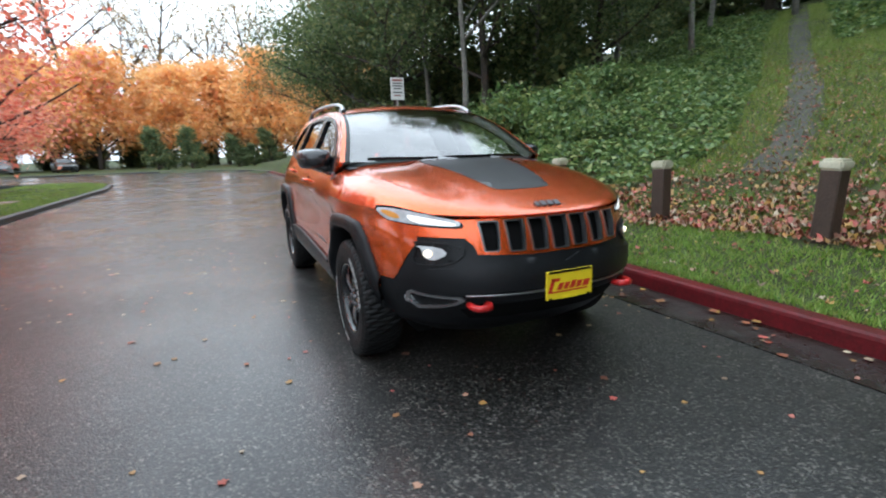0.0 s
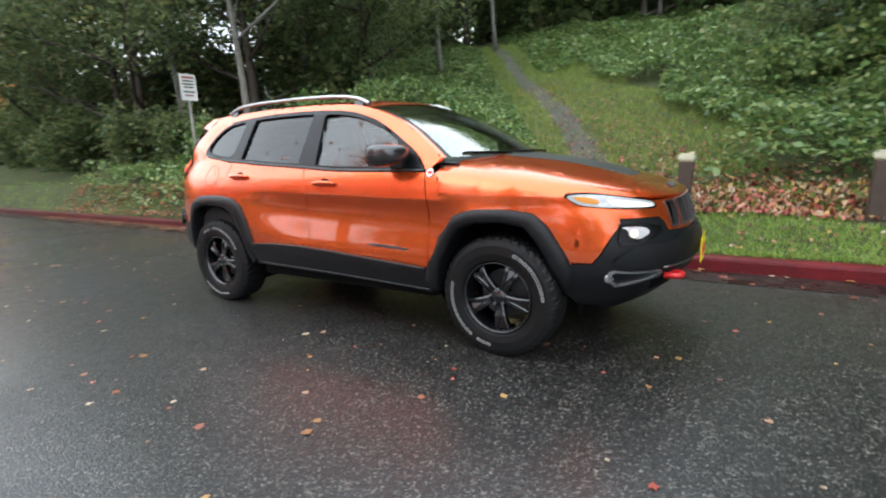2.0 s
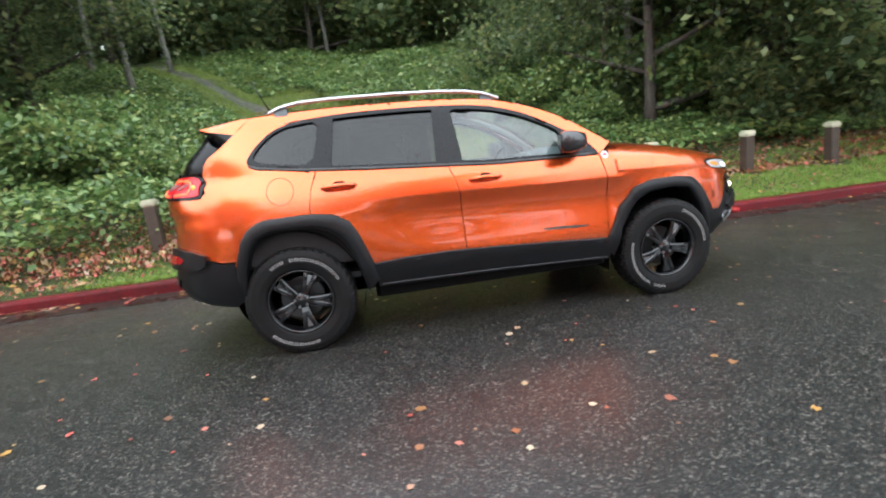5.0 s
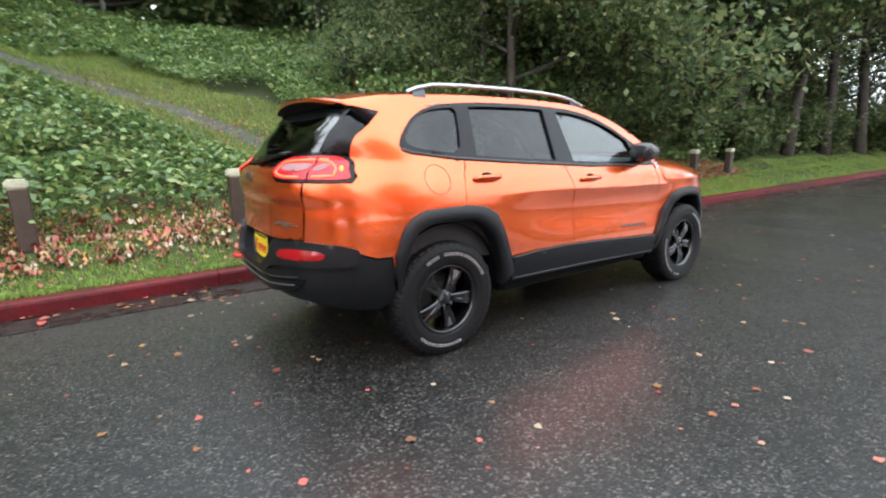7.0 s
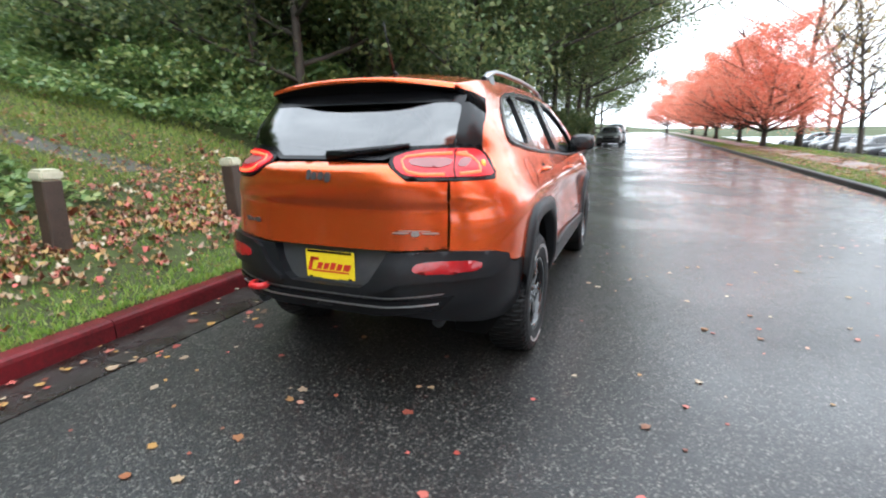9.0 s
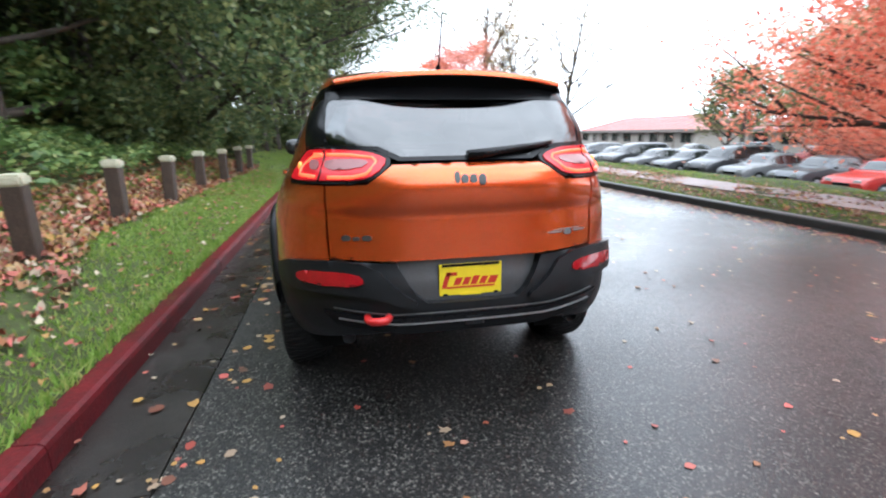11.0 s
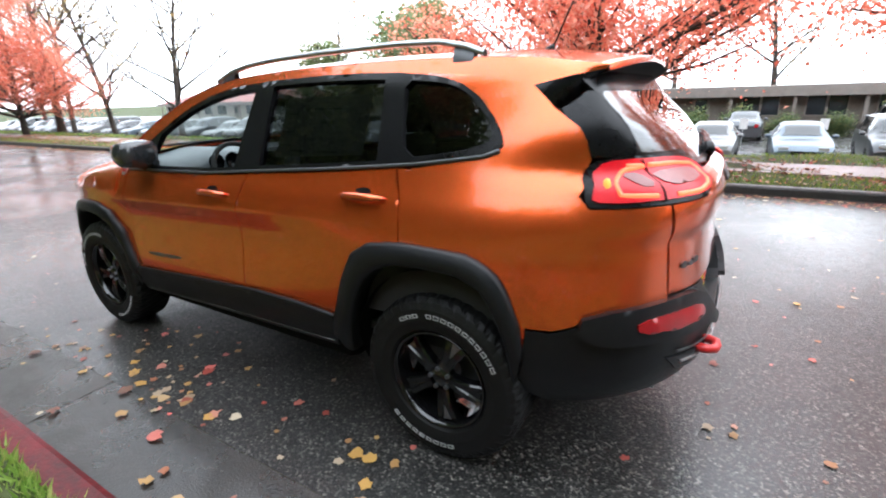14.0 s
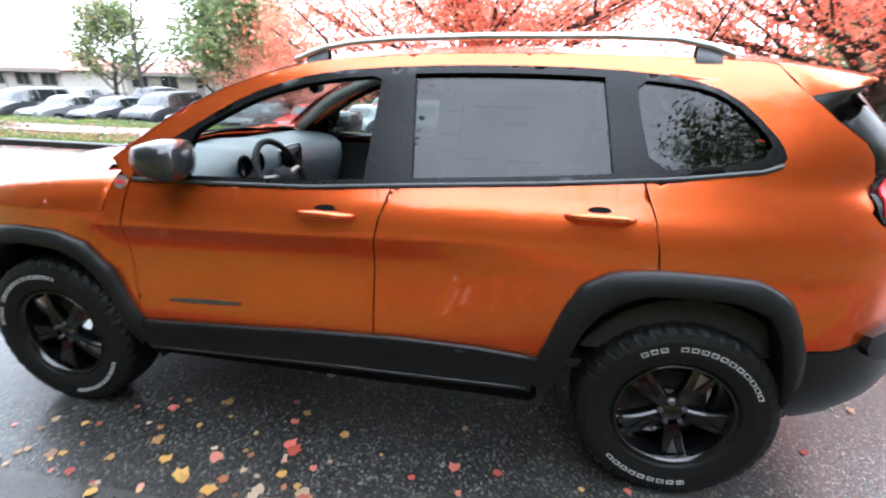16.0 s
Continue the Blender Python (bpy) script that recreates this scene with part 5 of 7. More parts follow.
# lamp pods, fog lamps and bright bezels
pod = chaikin([fx(2.035, 0.79), fy(0.70, 0.812), fy(0.53, 0.80), fy(0.50, 0.765), fy(0.56, 0.715), fx(2.10, 0.70), fx(2.02, 0.70)], 1)
for s in (1, -1):
    P, Q = panel(pod, wrap, h=0.02, off=0.006, lip=0.01, flip_y=s < 0)
    podo = link("lamp_pod", P, Q, M_GLOSSBLACK, bump_f, "black lamp pod", smooth=True)
    c = wrap(np.array([fy(0.655, 0.757)[0]]), np.array([0.757]))[0]
    bowl = chaikin([fx(2.06, 0.778), fy(0.70, 0.795), fy(0.60, 0.79), fy(0.575, 0.755), fy(0.62, 0.728), fx(2.11, 0.722), fx(2.07, 0.735)], 1)
    link("lamp_bowl", *panel(bowl, wrap, h=0.02, off=0.011, lip=0.006, flip_y=s < 0), M_REFLECT, podo, "clear lamp bowl", smooth=True)
    brow = shrink(pod, 1.05, 1.14)
    link("pod_frame", *panel(brow, wrap, h=0.02, holes=[pod], off=0.013, lip=0.012, flip_y=s < 0), M_CLAD, podo, "raised black pod frame", smooth=True)
    bm = bmesh.new()
    bmesh.ops.create_uvsphere(bm, u_segments=14, v_segments=8, radius=1, matrix=Matrix.Translation((c[0] + 0.012, s * (c[1] + 0.004), c[2])) @ Matrix.Rotation(s * radians(35), 4, "Z") @ Matrix.Diagonal((0.014, 0.024, 0.020, 1)))
    part("headlamp_bulb", bm, M_WARM, podo, "lit warm headlamp bulb", smooth=True)
    ring = [fx(1.985, 0.56), fx(2.06, 0.545), fy(0.62, 0.54), fy(0.5, 0.538), fy(0.56, 0.485), fy(0.68, 0.452), fx(2.0, 0.462), fx(1.965, 0.50)]
    ringc = chaikin(ring, 1)
    P, Q = panel(ringc, wrap, h=0.02, holes=[shrink(ringc, 0.86, 0.76)], off=0.012, lip=0.02, flip_y=s < 0)
    bez = link("fog_bezel", P, Q, M_SILVER, bump_f, "satin silver fog lamp surround", smooth=True)
    c = wrap(np.array([fy(0.725, 0.507)[0]]), np.array([0.507]))[0]
    bm = bmesh.new()
    bmesh.ops.create_uvsphere(bm, u_segments=16, v_segments=8, radius=1, matrix=Matrix.Translation((c[0], s * c[1], c[2])) @ Matrix.Rotation(s * radians(40), 4, "Z") @ Matrix.Diagonal((0.010, 0.034, 0.030, 1)))
    part("fog_lamp", bm, M_FOG, bez, "round clear fog lamp", smooth=True)
# bright line between the fog bezels
mid_line = even([fy(0.52, 0.548), fy(0.30, 0.552), fy(0.0, 0.555)], 14)
pts = wrap(mid_line[:, 0], mid_line[:, 1])
pts = [(x + 0.006, y, z) for x, y, z in pts] + [(x + 0.006, -y, z) for x, y, z in pts[-2::-1]]
link("bumper_line", *tube(pts, [0.007] * len(pts), 5), M_SILVER, bump_f, "thin silver line", smooth=True)
skid = [(-0.52, 0.46), (-0.46, 0.40), (0.46, 0.40), (0.52, 0.46), (0.44, 0.50), (-0.44, 0.50)]
link("air_intake", *panel(skid, front, h=0.05, off=0.003, lip=0.01), M_BLACKHOLE, bump_f, "black lower air intake")


def hook(name, x, y, z, sx, parent):
    pts = [(x - sx * 0.04, y - 0.045, z), (x + sx * 0.02, y - 0.045, z), (x + sx * 0.045, y - 0.03, z), (x + sx * 0.05, y, z), (x + sx * 0.045, y + 0.03, z), (x + sx * 0.02, y + 0.045, z), (x - sx * 0.04, y + 0.045, z)]
    return link(name, *tube(pts, [0.018] * 7, 8), M_REDHOOK, parent, "red tow hook", smooth=True)


for s in (1, -1):
    hook("tow_hook", 2.275, s * 0.46, 0.50, 1, bump_f)


def number_plate(parent, x, yaw, zc, lean):
    """Yellow plate with a frame; what is written on it is drawn as plain strokes."""
    m = pose(x, 0, zc, 0, lean, yaw)
    bm = bmesh.new()
    bmesh.ops.create_cube(bm, size=1, matrix=m @ Matrix.Diagonal((0.008, 0.295, 0.150, 1)))
    bmesh.ops.bevel(bm, geom=[e for e in bm.edges], offset=0.003, segments=1, affect="EDGES")
    pl = part("number_plate", bm, M_PLATE, parent, "yellow plate with a red script mark")
    for (y0, z0, w, h, sk) in ((-0.115, 0.0, 0.022, 0.075, 0.012), (-0.09, 0.028, 0.05, 0.016, 0.0), (-0.06, -0.008, 0.03, 0.035, 0.008), (-0.02, -0.008, 0.03, 0.035, 0.008), (0.02, -0.006, 0.03, 0.04, 0.008), (0.06, -0.008, 0.03, 0.035, 0.008), (0.105, -0.008, 0.04, 0.035, 0.008), (0.0, -0.036, 0.23, 0.008, 0.0)):
        V = [(0.0055, y0 - w / 2 - sk, z0 - h / 2), (0.0055, y0 + w / 2 - sk, z0 - h / 2), (0.0055, y0 + w / 2 + sk, z0 + h / 2), (0.0055, y0 - w / 2 + sk, z0 + h / 2)]
        V = [m @ Vector(v) for v in V] + [m @ Vector((0.003, v[1], v[2])) for v in V]
        link("script_stroke", V, [(0, 1, 2, 3), (7, 6, 5, 4), (0, 4, 5, 1), (1, 5, 6, 2), (2, 6, 7, 3), (3, 7, 4, 0)], M_PLATERED, pl)
    for y0, z0, w, h, mt in ((0, 0.068, 0.27, 0.012, M_GLOSSBLACK), (0, -0.069, 0.10, 0.012, M_PLATE), (-0.12, -0.069, 0.02, 0.008, M_GLOSSBLACK), (0.12, -0.069, 0.02, 0.008, M_GLOSSBLACK)):
        V, Fc = box(0.003, 0.0065, y0 - w / 2, y0 + w / 2, z0 - h / 2, z0 + h / 2)
        link("frame_bar", [m @ Vector(v) for v in V], Fc, mt, pl)
    return pl


bar_ring = chaikin([fy(0.0, 0.725), fy(0.30, 0.722), fy(0.50, 0.690), fy(0.66, 0.680), fx(2.08, 0.672), fx(2.0, 0.62), fx(2.02, 0.575), fy(0.62, 0.565), fy(0.3, 0.572), fy(0.0, 0.575)], 1)
Vc, Fc_ = panel(bar_ring, wrap, h=0.035, off=0.020, lip=0.03)
link("bumper_bar", *cat([(Vc, Fc_), ([(x, -y, z) for x, y, z in Vc], [f[::-1] for f in Fc_])]), M_CLAD, bump_f, "raised black bumper bar", smooth=True)
number_plate(bump_f, 2.392, 0, 0.58, 0)
# mark on the bonnet's nose: plain rounded blocks
for s, (w, y0) in enumerate(((0.022, -0.062), (0.034, -0.022), (0.034, 0.022), (0.036, 0.066))):
    c = top(np.array([2.19]), np.array([y0]))[0]
    bm = bmesh.new()
    bmesh.ops.create_cube(bm, size=1, matrix=Matrix.Translation((c[0], c[1], c[2] + 0.006)) @ Matrix.Rotation(radians(32), 4, "Y") @ Matrix.Diagonal((0.042, w, 0.012, 1)))
    bmesh.ops.bevel(bm, geom=bm.edges[:], offset=0.003, segments=1, affect="EDGES")
    part("maker_mark", bm, M_DARKGREY, bonnet, "dark metal maker's mark")

# flares, sills
def flare(outer, inner, conv, proud=0.028):
    A, B = even([conv(*p) for p in outer], 34), even([conv(*p) for p in inner], 34)
    rows = []
    for t, o in ((0.0, -0.004), (0.0, 0.010), (0.12, proud), (0.75, proud + 0.006), (0.95, proud - 0.004), (1.0, proud - 0.016), (1.0, -0.10)):
        U = A + (B - A) * t
        P = wrap(U[:, 0], U[:, 1])
        e = 1e-3
        du, dz = wrap(U[:, 0] + e, U[:, 1]) - P, wrap(U[:, 0], U[:, 1] + e) - P
        n = np.cross(dz, du)
        n /= np.linalg.norm(n, axis=1, keepdims=True)
        n *= np.sign(n[:, 1:2])
        n = n * np.array([0.6, 1, 0]) if o < -0.05 else n
        rows.append(P + n * o)
    return strip(rows)


for conv, o, i in ((fx, FL_OUT, FL_IN), (rx, RL_OUT, RL_IN)):
    V, Fc = flare(o, i, conv)
    fl = both("wheel_flare", M_CLAD, car, (V, Fc), "grained black wheel arch flare")
    for ob in fl:
        ob.data.shade_flat()
        for pgon in ob.data.polygons:
            pgon.use_smooth = True
sill = [(0.875, 0.505), (0.07, 0.556), (-0.3, 0.574), (-0.6, 0.572), (-0.83, 0.556), (-0.82, 0.40), (0.0, 0.385), (0.5, 0.375), (0.90, 0.352), (0.915, 0.42)]
both("sill", M_CLAD, car, panel(sill, side, h=0.03, off=0.026, lip=0.035), "grained black sill cladding")
se = even([(0.88, 0.503), (0.07, 0.555), (-0.3, 0.572), (-0.6, 0.571), (-0.835, 0.555)], 30)
P = side(se[:, 0], se[:, 1])
both("sill_lip", M_CLAD, car, tube([(x, y + 0.016, z) for x, y, z in P], [0.013] * 30, 8), "rounded top edge of the sill")
sl = even([(0.89, 0.362), (0.0, 0.395), (-0.80, 0.41)], 20)
P = side(sl[:, 0], sl[:, 1])
both("sill_line", M_DARKGREY, car, tube([(x, y + 0.026, z) for x, y, z in P], [0.005] * 20, 5))
both("sill_underside", M_WHEELWELL, car, strip([[(x, y, 0.40) for x in (0.9, 0, -0.82)] for y in (0.86, 0.70)] + [[(x, 0.60, 0.26) for x in (0.9, 0, -0.82)]]))
# wheel liners and underbody
for x0 in (1.37, -1.36):
    rows = []
    for y in (0.93, 0.52):
        rows.append([(x0 + 0.43 * math.cos(a) * 1.02, y if y < 0.9 else float(half_y(x0 + 0.43 * math.cos(a), 0.4 + 0.43 * math.sin(a))) - 0.03, 0.38 + 0.47 * math.sin(a)) for a in np.linspace(-0.35, math.pi + 0.35, 24)])
    both("wheel_liner", M_WHEELWELL, car, strip(rows))
    V = [(x0 + 0.47 * math.cos(a), 0.52, max(0.30, 0.38 + 0.50 * math.sin(a))) for a in np.linspace(0, 2 * math.pi, 24, endpoint=False)]
    both("wheel_liner_wall", M_WHEELWELL, car, (V, [tuple(range(24))]))
for nm, bx in (("underbody", (-1.75, 1.75, -0.52, 0.52, 0.29, 0.46, 0.04)), ("floor_pan", (-0.85, 0.9, -0.84, 0.84, 0.30, 0.46, 0.03)), ("rear_axle", (-1.62, -1.1, -0.50, 0.50, 0.22, 0.30, 0.02)), ("rear_crossmember", (-2.10, -1.72, -0.50, 0.50, 0.50, 0.62, 0.03)), ("radiator_block", (1.72, 2.10, -0.46, 0.46, 0.40, 0.72, 0.03))):
    link(nm, *box(*bx), M_WHEELWELL, car)
link("bulkhead", *box(0.92, 1.05, -0.76, 0.76, 0.45, 1.08), M_WHEELWELL, car)
link("rear_inner_body", *box(-2.12, -1.9, -0.55, 0.55, 0.5, 1.0), M_WHEELWELL, car)

# window band: black trim with three openings a side, and the panes
wt = chaikin(WTOP, 1, False)
band = [(x, z - 0.014) for x, z in BELT] + [(-1.545, 1.29)] + wt[::-1]


def wtop(x):
    return float(np.interp(-x, [-p[0] for p in wt[:-3]], [p[1] for p in wt[:-3]]))


def wbelt(x):
    return float(np.interp(-x, [-p[0] for p in BELT], [p[1] for p in BELT]))


def opening(xa0, xa1, xb0, xb1, m=0.028, n=10):
    """Between a front edge (xa0 low, xa1 high) and a rear edge (xb0 low, xb1 high)."""
    lo = [(x, wbelt(x) + 0.018) for x in np.linspace(xa0, xb0, n)]
    hi = [(x, wtop(x) - m) for x in np.linspace(xb1, xa1, n)]
    return lo + hi


W1 = [(0.66, wbelt(0.66) + 0.016)] + [(x, wbelt(x) + 0.018) for x in np.linspace(0.55, -0.13, 8)] + [(-0.155, 1.54)] + [(x, wtop(x) - 0.030) for x in np.linspace(-0.12, 0.60, 14)]
W2 = opening(-0.315, -0.285, -1.035, -0.985)
W3 = chaikin([(-1.16, 1.265), (-1.35, 1.287), (-1.50, 1.315), (-1.545, 1.345), (-1.52, 1.40), (-1.42, 1.492), (-1.33, 1.535), (-1.22, 1.552), (-1.095, 1.562), (-1.11, 1.45)], 1)
both("window_trim", M_GLOSSBLACK, car, panel(band, side, h=0.03, holes=[W1, W2, W3], off=0.008, lip=0.03), "gloss black window surround")
rim_belt = even([(x, z) for x, z in BELT[:-1]] + [(-1.52, 1.288), (-1.575, 1.31)] , 40)
P = side(rim_belt[:, 0], rim_belt[:, 1])
both("belt_moulding", M_DARKGREY, car, tube([(x, y + 0.006, z - 0.004) for x, y, z in P], [0.009] * 40, 6), "dark satin belt moulding")
link("front_window", *panel(W1, side, h=0.06, off=-0.012, lip=0.0, flip_y=True), M_GLASS, car, "clear front side window", smooth=True)
rw = both("rear_window", M_TINT, car, panel(W2, side, h=0.06, off=-0.012, lip=0.0), "dark tinted rear side window")
both("quarter_window", M_TINT, car, panel(W3, side, h=0.06, off=-0.008, lip=0.0), "dark tinted quarter window")
# price sheet behind the left rear window
M_PAPER = mat("white_paper_sheet", (0.36, 0.37, 0.35), rough=0.7, scale=10)
M_INK = mat("grey_print", (0.16, 0.17, 0.17), rough=0.7)
sheet_ring = [(-0.39, 1.245), (-0.93, 1.275), (-0.915, 1.525), (-0.385, 1.515)]
sheet = link("window_sheet", *panel(sheet_ring, side, h=0.08, off=-0.017, lip=0.001), M_PAPER, rw[0], "white printed sheet inside the window")
for x0, x1, z0, z1 in ((-0.405, -0.475, 1.44, 1.445), (-0.405, -0.475, 1.36, 1.365), (-0.405, -0.475, 1.30, 1.305), (-0.475, -0.48, 1.26, 1.47), (-0.64, -0.72, 1.40, 1.415), (-0.66, -0.78, 1.275, 1.283), (-0.50, -0.58, 1.275, 1.283), (-0.52, -0.75, 1.46, 1.466)):
    link("print_bar", *panel([(x0, z0), (x1, z0), (x1, z1), (x0, z1)], side, h=0.08, off=-0.0155, lip=0.0), M_INK, sheet)


# roof and windscreen between the two roof edges
def across(x, v, bulge, crown):
    ze = float(curve(ZE_PTS, x))
    ye = float(half_y(x, ze)) * 1.003
    return (x + bulge * (1 - v * v), ye * v, ze + crown * (1 - abs(v) ** 2.4))


VV = np.linspace(-1, 1, 33)
XS = np.linspace(0.98, 0.20, 18)
bulge = lambda x: 0.20 * step(0.2, 0.98, x) + 0.06 * step(-0.3, 0.25, x) * (1 - step(0.2, 0.98, x))
crown = lambda x: 0.05 * step(0.75, 0.1, x) + 0.0
ws = [[across(x, v, bulge(x), crown(x)) for v in VV] for x in XS]
wv, wf = strip([r[1:-1] for r in ws])
link("windscreen", wv, wf, M_SCREEN, car, "clear windscreen reflecting the sky", smooth=True)
both("windscreen_trim", M_GLOSSBLACK, car, strip([[Vector(r[-1]).lerp(Vector(r[-2]), k) + Vector((0, 0, 0.003)) for k in (0.55, 1.15)] for r in ws]))
both("pillar_edge", M_PAINT, car, strip([[Vector(r[-1]).lerp(Vector(r[-2]), k) + Vector((0, 0, 0.002)) for k in (-0.05, 0.56)] for r in ws]))
link("header_panel", *strip([[Vector(p) + Vector((0.004, 0, 0.004)) for p in r] for r in ws[-3:]]), M_PAINT, car, smooth=True)
XR_ = np.linspace(0.20, -1.62, 26)
roofr = [[across(x, v, bulge(x), crown(x)) for v in VV] for x in XR_]
roof = link("roof", *strip(roofr), M_PAINT, car, smooth=True)
# spoiler
sp = []
for t in np.linspace(0, 1, 8):
    row = []
    for v in VV:
        x0, y0, z0 = across(-1.626, v, 0, crown(-1.62))
        tip = (-1.955 + 0.062 * abs(v) ** 3, 0.56 * v, 1.638 - 0.045 * v * v - 0.005)
        row.append(tuple(p + (q - p) * t for p, q in zip((x0, y0, z0), tip)))
    sp.append(row)
under = [[(x + dx, y * k, z - dz) for x, y, z in sp[-1]] for dx, k, dz in ((0.0, 1.0, 0.022), (0.05, 0.98, 0.036), (0.10, 0.985, 0.09))]
spoiler = link("spoiler", *strip(sp + under[:1]), M_PAINT, car, "orange roof spoiler", smooth=True)
link("spoiler_underside", *strip(under), M_BLACKHOLE, spoiler, "gloss black underside", smooth=True)
# rear glass, gloss black border, hatch
G_OUT = [(-0.622, 1.288), (-0.40, 1.275), (-0.31, 1.228), (0.31, 1.228), (0.40, 1.275), (0.622, 1.288), (0.617, 1.38), (0.609, 1.46), (0.60, 1.54), (0.585, 1.585), (-0.585, 1.585), (-0.60, 1.54), (-0.609, 1.46), (-0.617, 1.38)]
G_IN = [(-0.616, 1.298), (-0.385, 1.29), (-0.295, 1.245), (0.295, 1.245), (0.385, 1.29), (0.616, 1.298), (0.611, 1.38), (0.603, 1.455), (0.592, 1.488), (0.57, 1.50), (-0.57, 1.50), (-0.592, 1.488), (-0.603, 1.455), (-0.611, 1.38)]
hatch = link("tailgate", *panel([(-0.622, 0.812), (-0.35, 0.80), (0.35, 0.80), (0.622, 0.812), (0.622, 1.13), (0.45, 1.135), (0.335, 1.215), (0.0, 1.219), (-0.335, 1.215), (-0.45, 1.135), (-0.622, 1.13)], rear, h=0.018), M_PAINT, car, smooth=True)
link("rear_glass_border", *panel(G_OUT, rear, h=0.035, holes=[G_IN], off=0.003, lip=0.02), M_GLOSSBLACK, hatch, "gloss black rear glass border", smooth=True)
link("rear_glass", *panel(G_IN, rear, h=0.05, off=0.001, lip=0.0), M_REARGLASS, hatch, "dark tinted rear window", smooth=True)
tip_e = (-1.893, 0.56, 1.588)
row_a = even([across(-1.555, 1, 0, 0.0), across(-1.626, 1, 0, 0.0), tip_e], 12)
row_b = even([tuple(wrap(np.array([rx(-1.655, 1.527)[0]]), np.array([1.527]))[0]), (-1.78, 0.622, 1.555), (-1.888, 0.555, 1.574)], 12)
both("spoiler_cheek", M_PAINT, spoiler, strip([row_a, [tuple(0.5 * (p + q) + np.array([0, 0.008, 0])) for p, q in zip(row_a, row_b)], row_b]), "orange spoiler end")
row_c = even([tuple(wrap(np.array([rx(-1.752, 1.445)[0]]), np.array([1.445]))[0]), (-1.80, 0.625, 1.475), (-1.835, 0.565, 1.535)], 12)
row_d = [(x + 0.05, y - 0.05, z) for x, y, z in row_c]
both("spoiler_fin", M_GLOSSBLACK, spoiler, strip([row_b, row_c, row_d]), "gloss black spoiler fin")
side_glass = [ry(0.60, 1.290), (4.183, 1.285), (4.148, 1.335), (4.098, 1.385), (4.02, 1.422), rx(-1.77, 1.447), rx(-1.835, 1.50), ry(0.592, 1.50)]
both("glass_corner", M_GLOSSBLACK, hatch, panel(side_glass, wrap, h=0.03, off=0.002, lip=0.0), "dark wrapped corner of the rear window")
# wiper
wp = [rear(np.array([y]), np.array([z]))[0] + np.array([-0.02, 0, 0]) for y, z in ((0.0, 1.247), (-0.14, 1.262), (-0.30, 1.28), (-0.42, 1.298))]
link("rear_wiper", *tube(wp, [0.026, 0.022, 0.017, 0.010], 6), M_GLOSSBLACK, hatch, "black rear wiper", smooth=True)
# tail lamps
TL = chaikin([rx(-1.885, 1.27), ry(0.66, 1.288), ry(0.50, 1.283), ry(0.39, 1.268), ry(0.325, 1.228), ry(0.40, 1.17), ry(0.46, 1.138), ry(0.63, 1.135), rx(-1.93, 1.125), rx(-1.895, 1.14), rx(-1.878, 1.20)], 1)
TLR = chaikin([rx(-1.915, 1.258), ry(0.66, 1.274), ry(0.48, 1.268), ry(0.40, 1.248), ry(0.365, 1.225), ry(0.42, 1.175), ry(0.48, 1.155), ry(0.63, 1.152), rx(-1.955, 1.145), rx(-1.918, 1.16)], 1)
for s in (1, -1):
    case = link("tail_lamp", *panel(TL, wrap, h=0.025, off=0.006, lip=0.02, flip_y=s < 0), M_GLOSSBLACK, car, "lit red tail lamp in a black housing", smooth=True)
    link("red_lens", *panel(shrink(TLR, 1.05, 1.07), wrap, h=0.02, off=0.013, lip=0.008, flip_y=s < 0), M_LITLENS, case, "red lamp lens", smooth=True)
    clear = chaikin([ry(0.615, 1.226), ry(0.47, 1.230), ry(0.425, 1.216), ry(0.475, 1.190), ry(0.615, 1.186)], 1)
    link("reverse_lens", *panel(clear, wrap, h=0.02, off=0.0165, lip=0.003, flip_y=s < 0), M_CLEARLAMP, case, "pale clear reversing lens", smooth=True)
    clear2 = chaikin([ry(0.68, 1.226), ry(0.64, 1.227), ry(0.64, 1.187), ry(0.68, 1.187)], 1)
    link("reverse_lens", *panel(clear2, wrap, h=0.02, off=0.0165, lip=0.003, flip_y=s < 0), M_CLEARLAMP, case, "pale clear lens", smooth=True)
    for ringpts, mt in (([ry(0.60, 1.258), ry(0.50, 1.256), ry(0.41, 1.245), ry(0.392, 1.226), ry(0.44, 1.182), ry(0.50, 1.168), ry(0.60, 1.166)], M_TAILGLOW), ([ry(0.655, 1.258), rx(-2.03, 1.256), rx(-1.975, 1.245), rx(-1.965, 1.20), rx(-1.985, 1.17), ry(0.655, 1.166)], M_TAILGLOW)):
        e = even(ringpts, 26)
        P = wrap(e[:, 0], e[:, 1])
        link("light_tube", *tube([(x - 0.012, s * (y + 0.008), z) for x, y, z in P], [0.0085] * 26, 6), mt, case, "glowing red light guide", smooth=True)
    seam = wrap(np.full(8, ry(0.628, 1.2)[0]), np.linspace(1.148, 1.275, 8))
    link("lens_seam", *tube([(x - 0.015, s * (y + 0.006), z) for x, y, z in seam], [0.005] * 8, 5), M_GLOSSBLACK, case)
    c = wrap(np.array([rx(-1.945, 1.20)[0]]), np.array([1.20]))[0]
    bm = bmesh.new()
    bmesh.ops.create_uvsphere(bm, u_segments=12, v_segments=8, radius=1, matrix=Matrix.Translation((c[0] - 0.006, s * (c[1] + 0.008), c[2])) @ Matrix.Diagonal((0.014, 0.012, 0.026, 1)))
    part("side_bulb", bm, M_AMBERGLOW, case, "small amber side bulb", smooth=True)
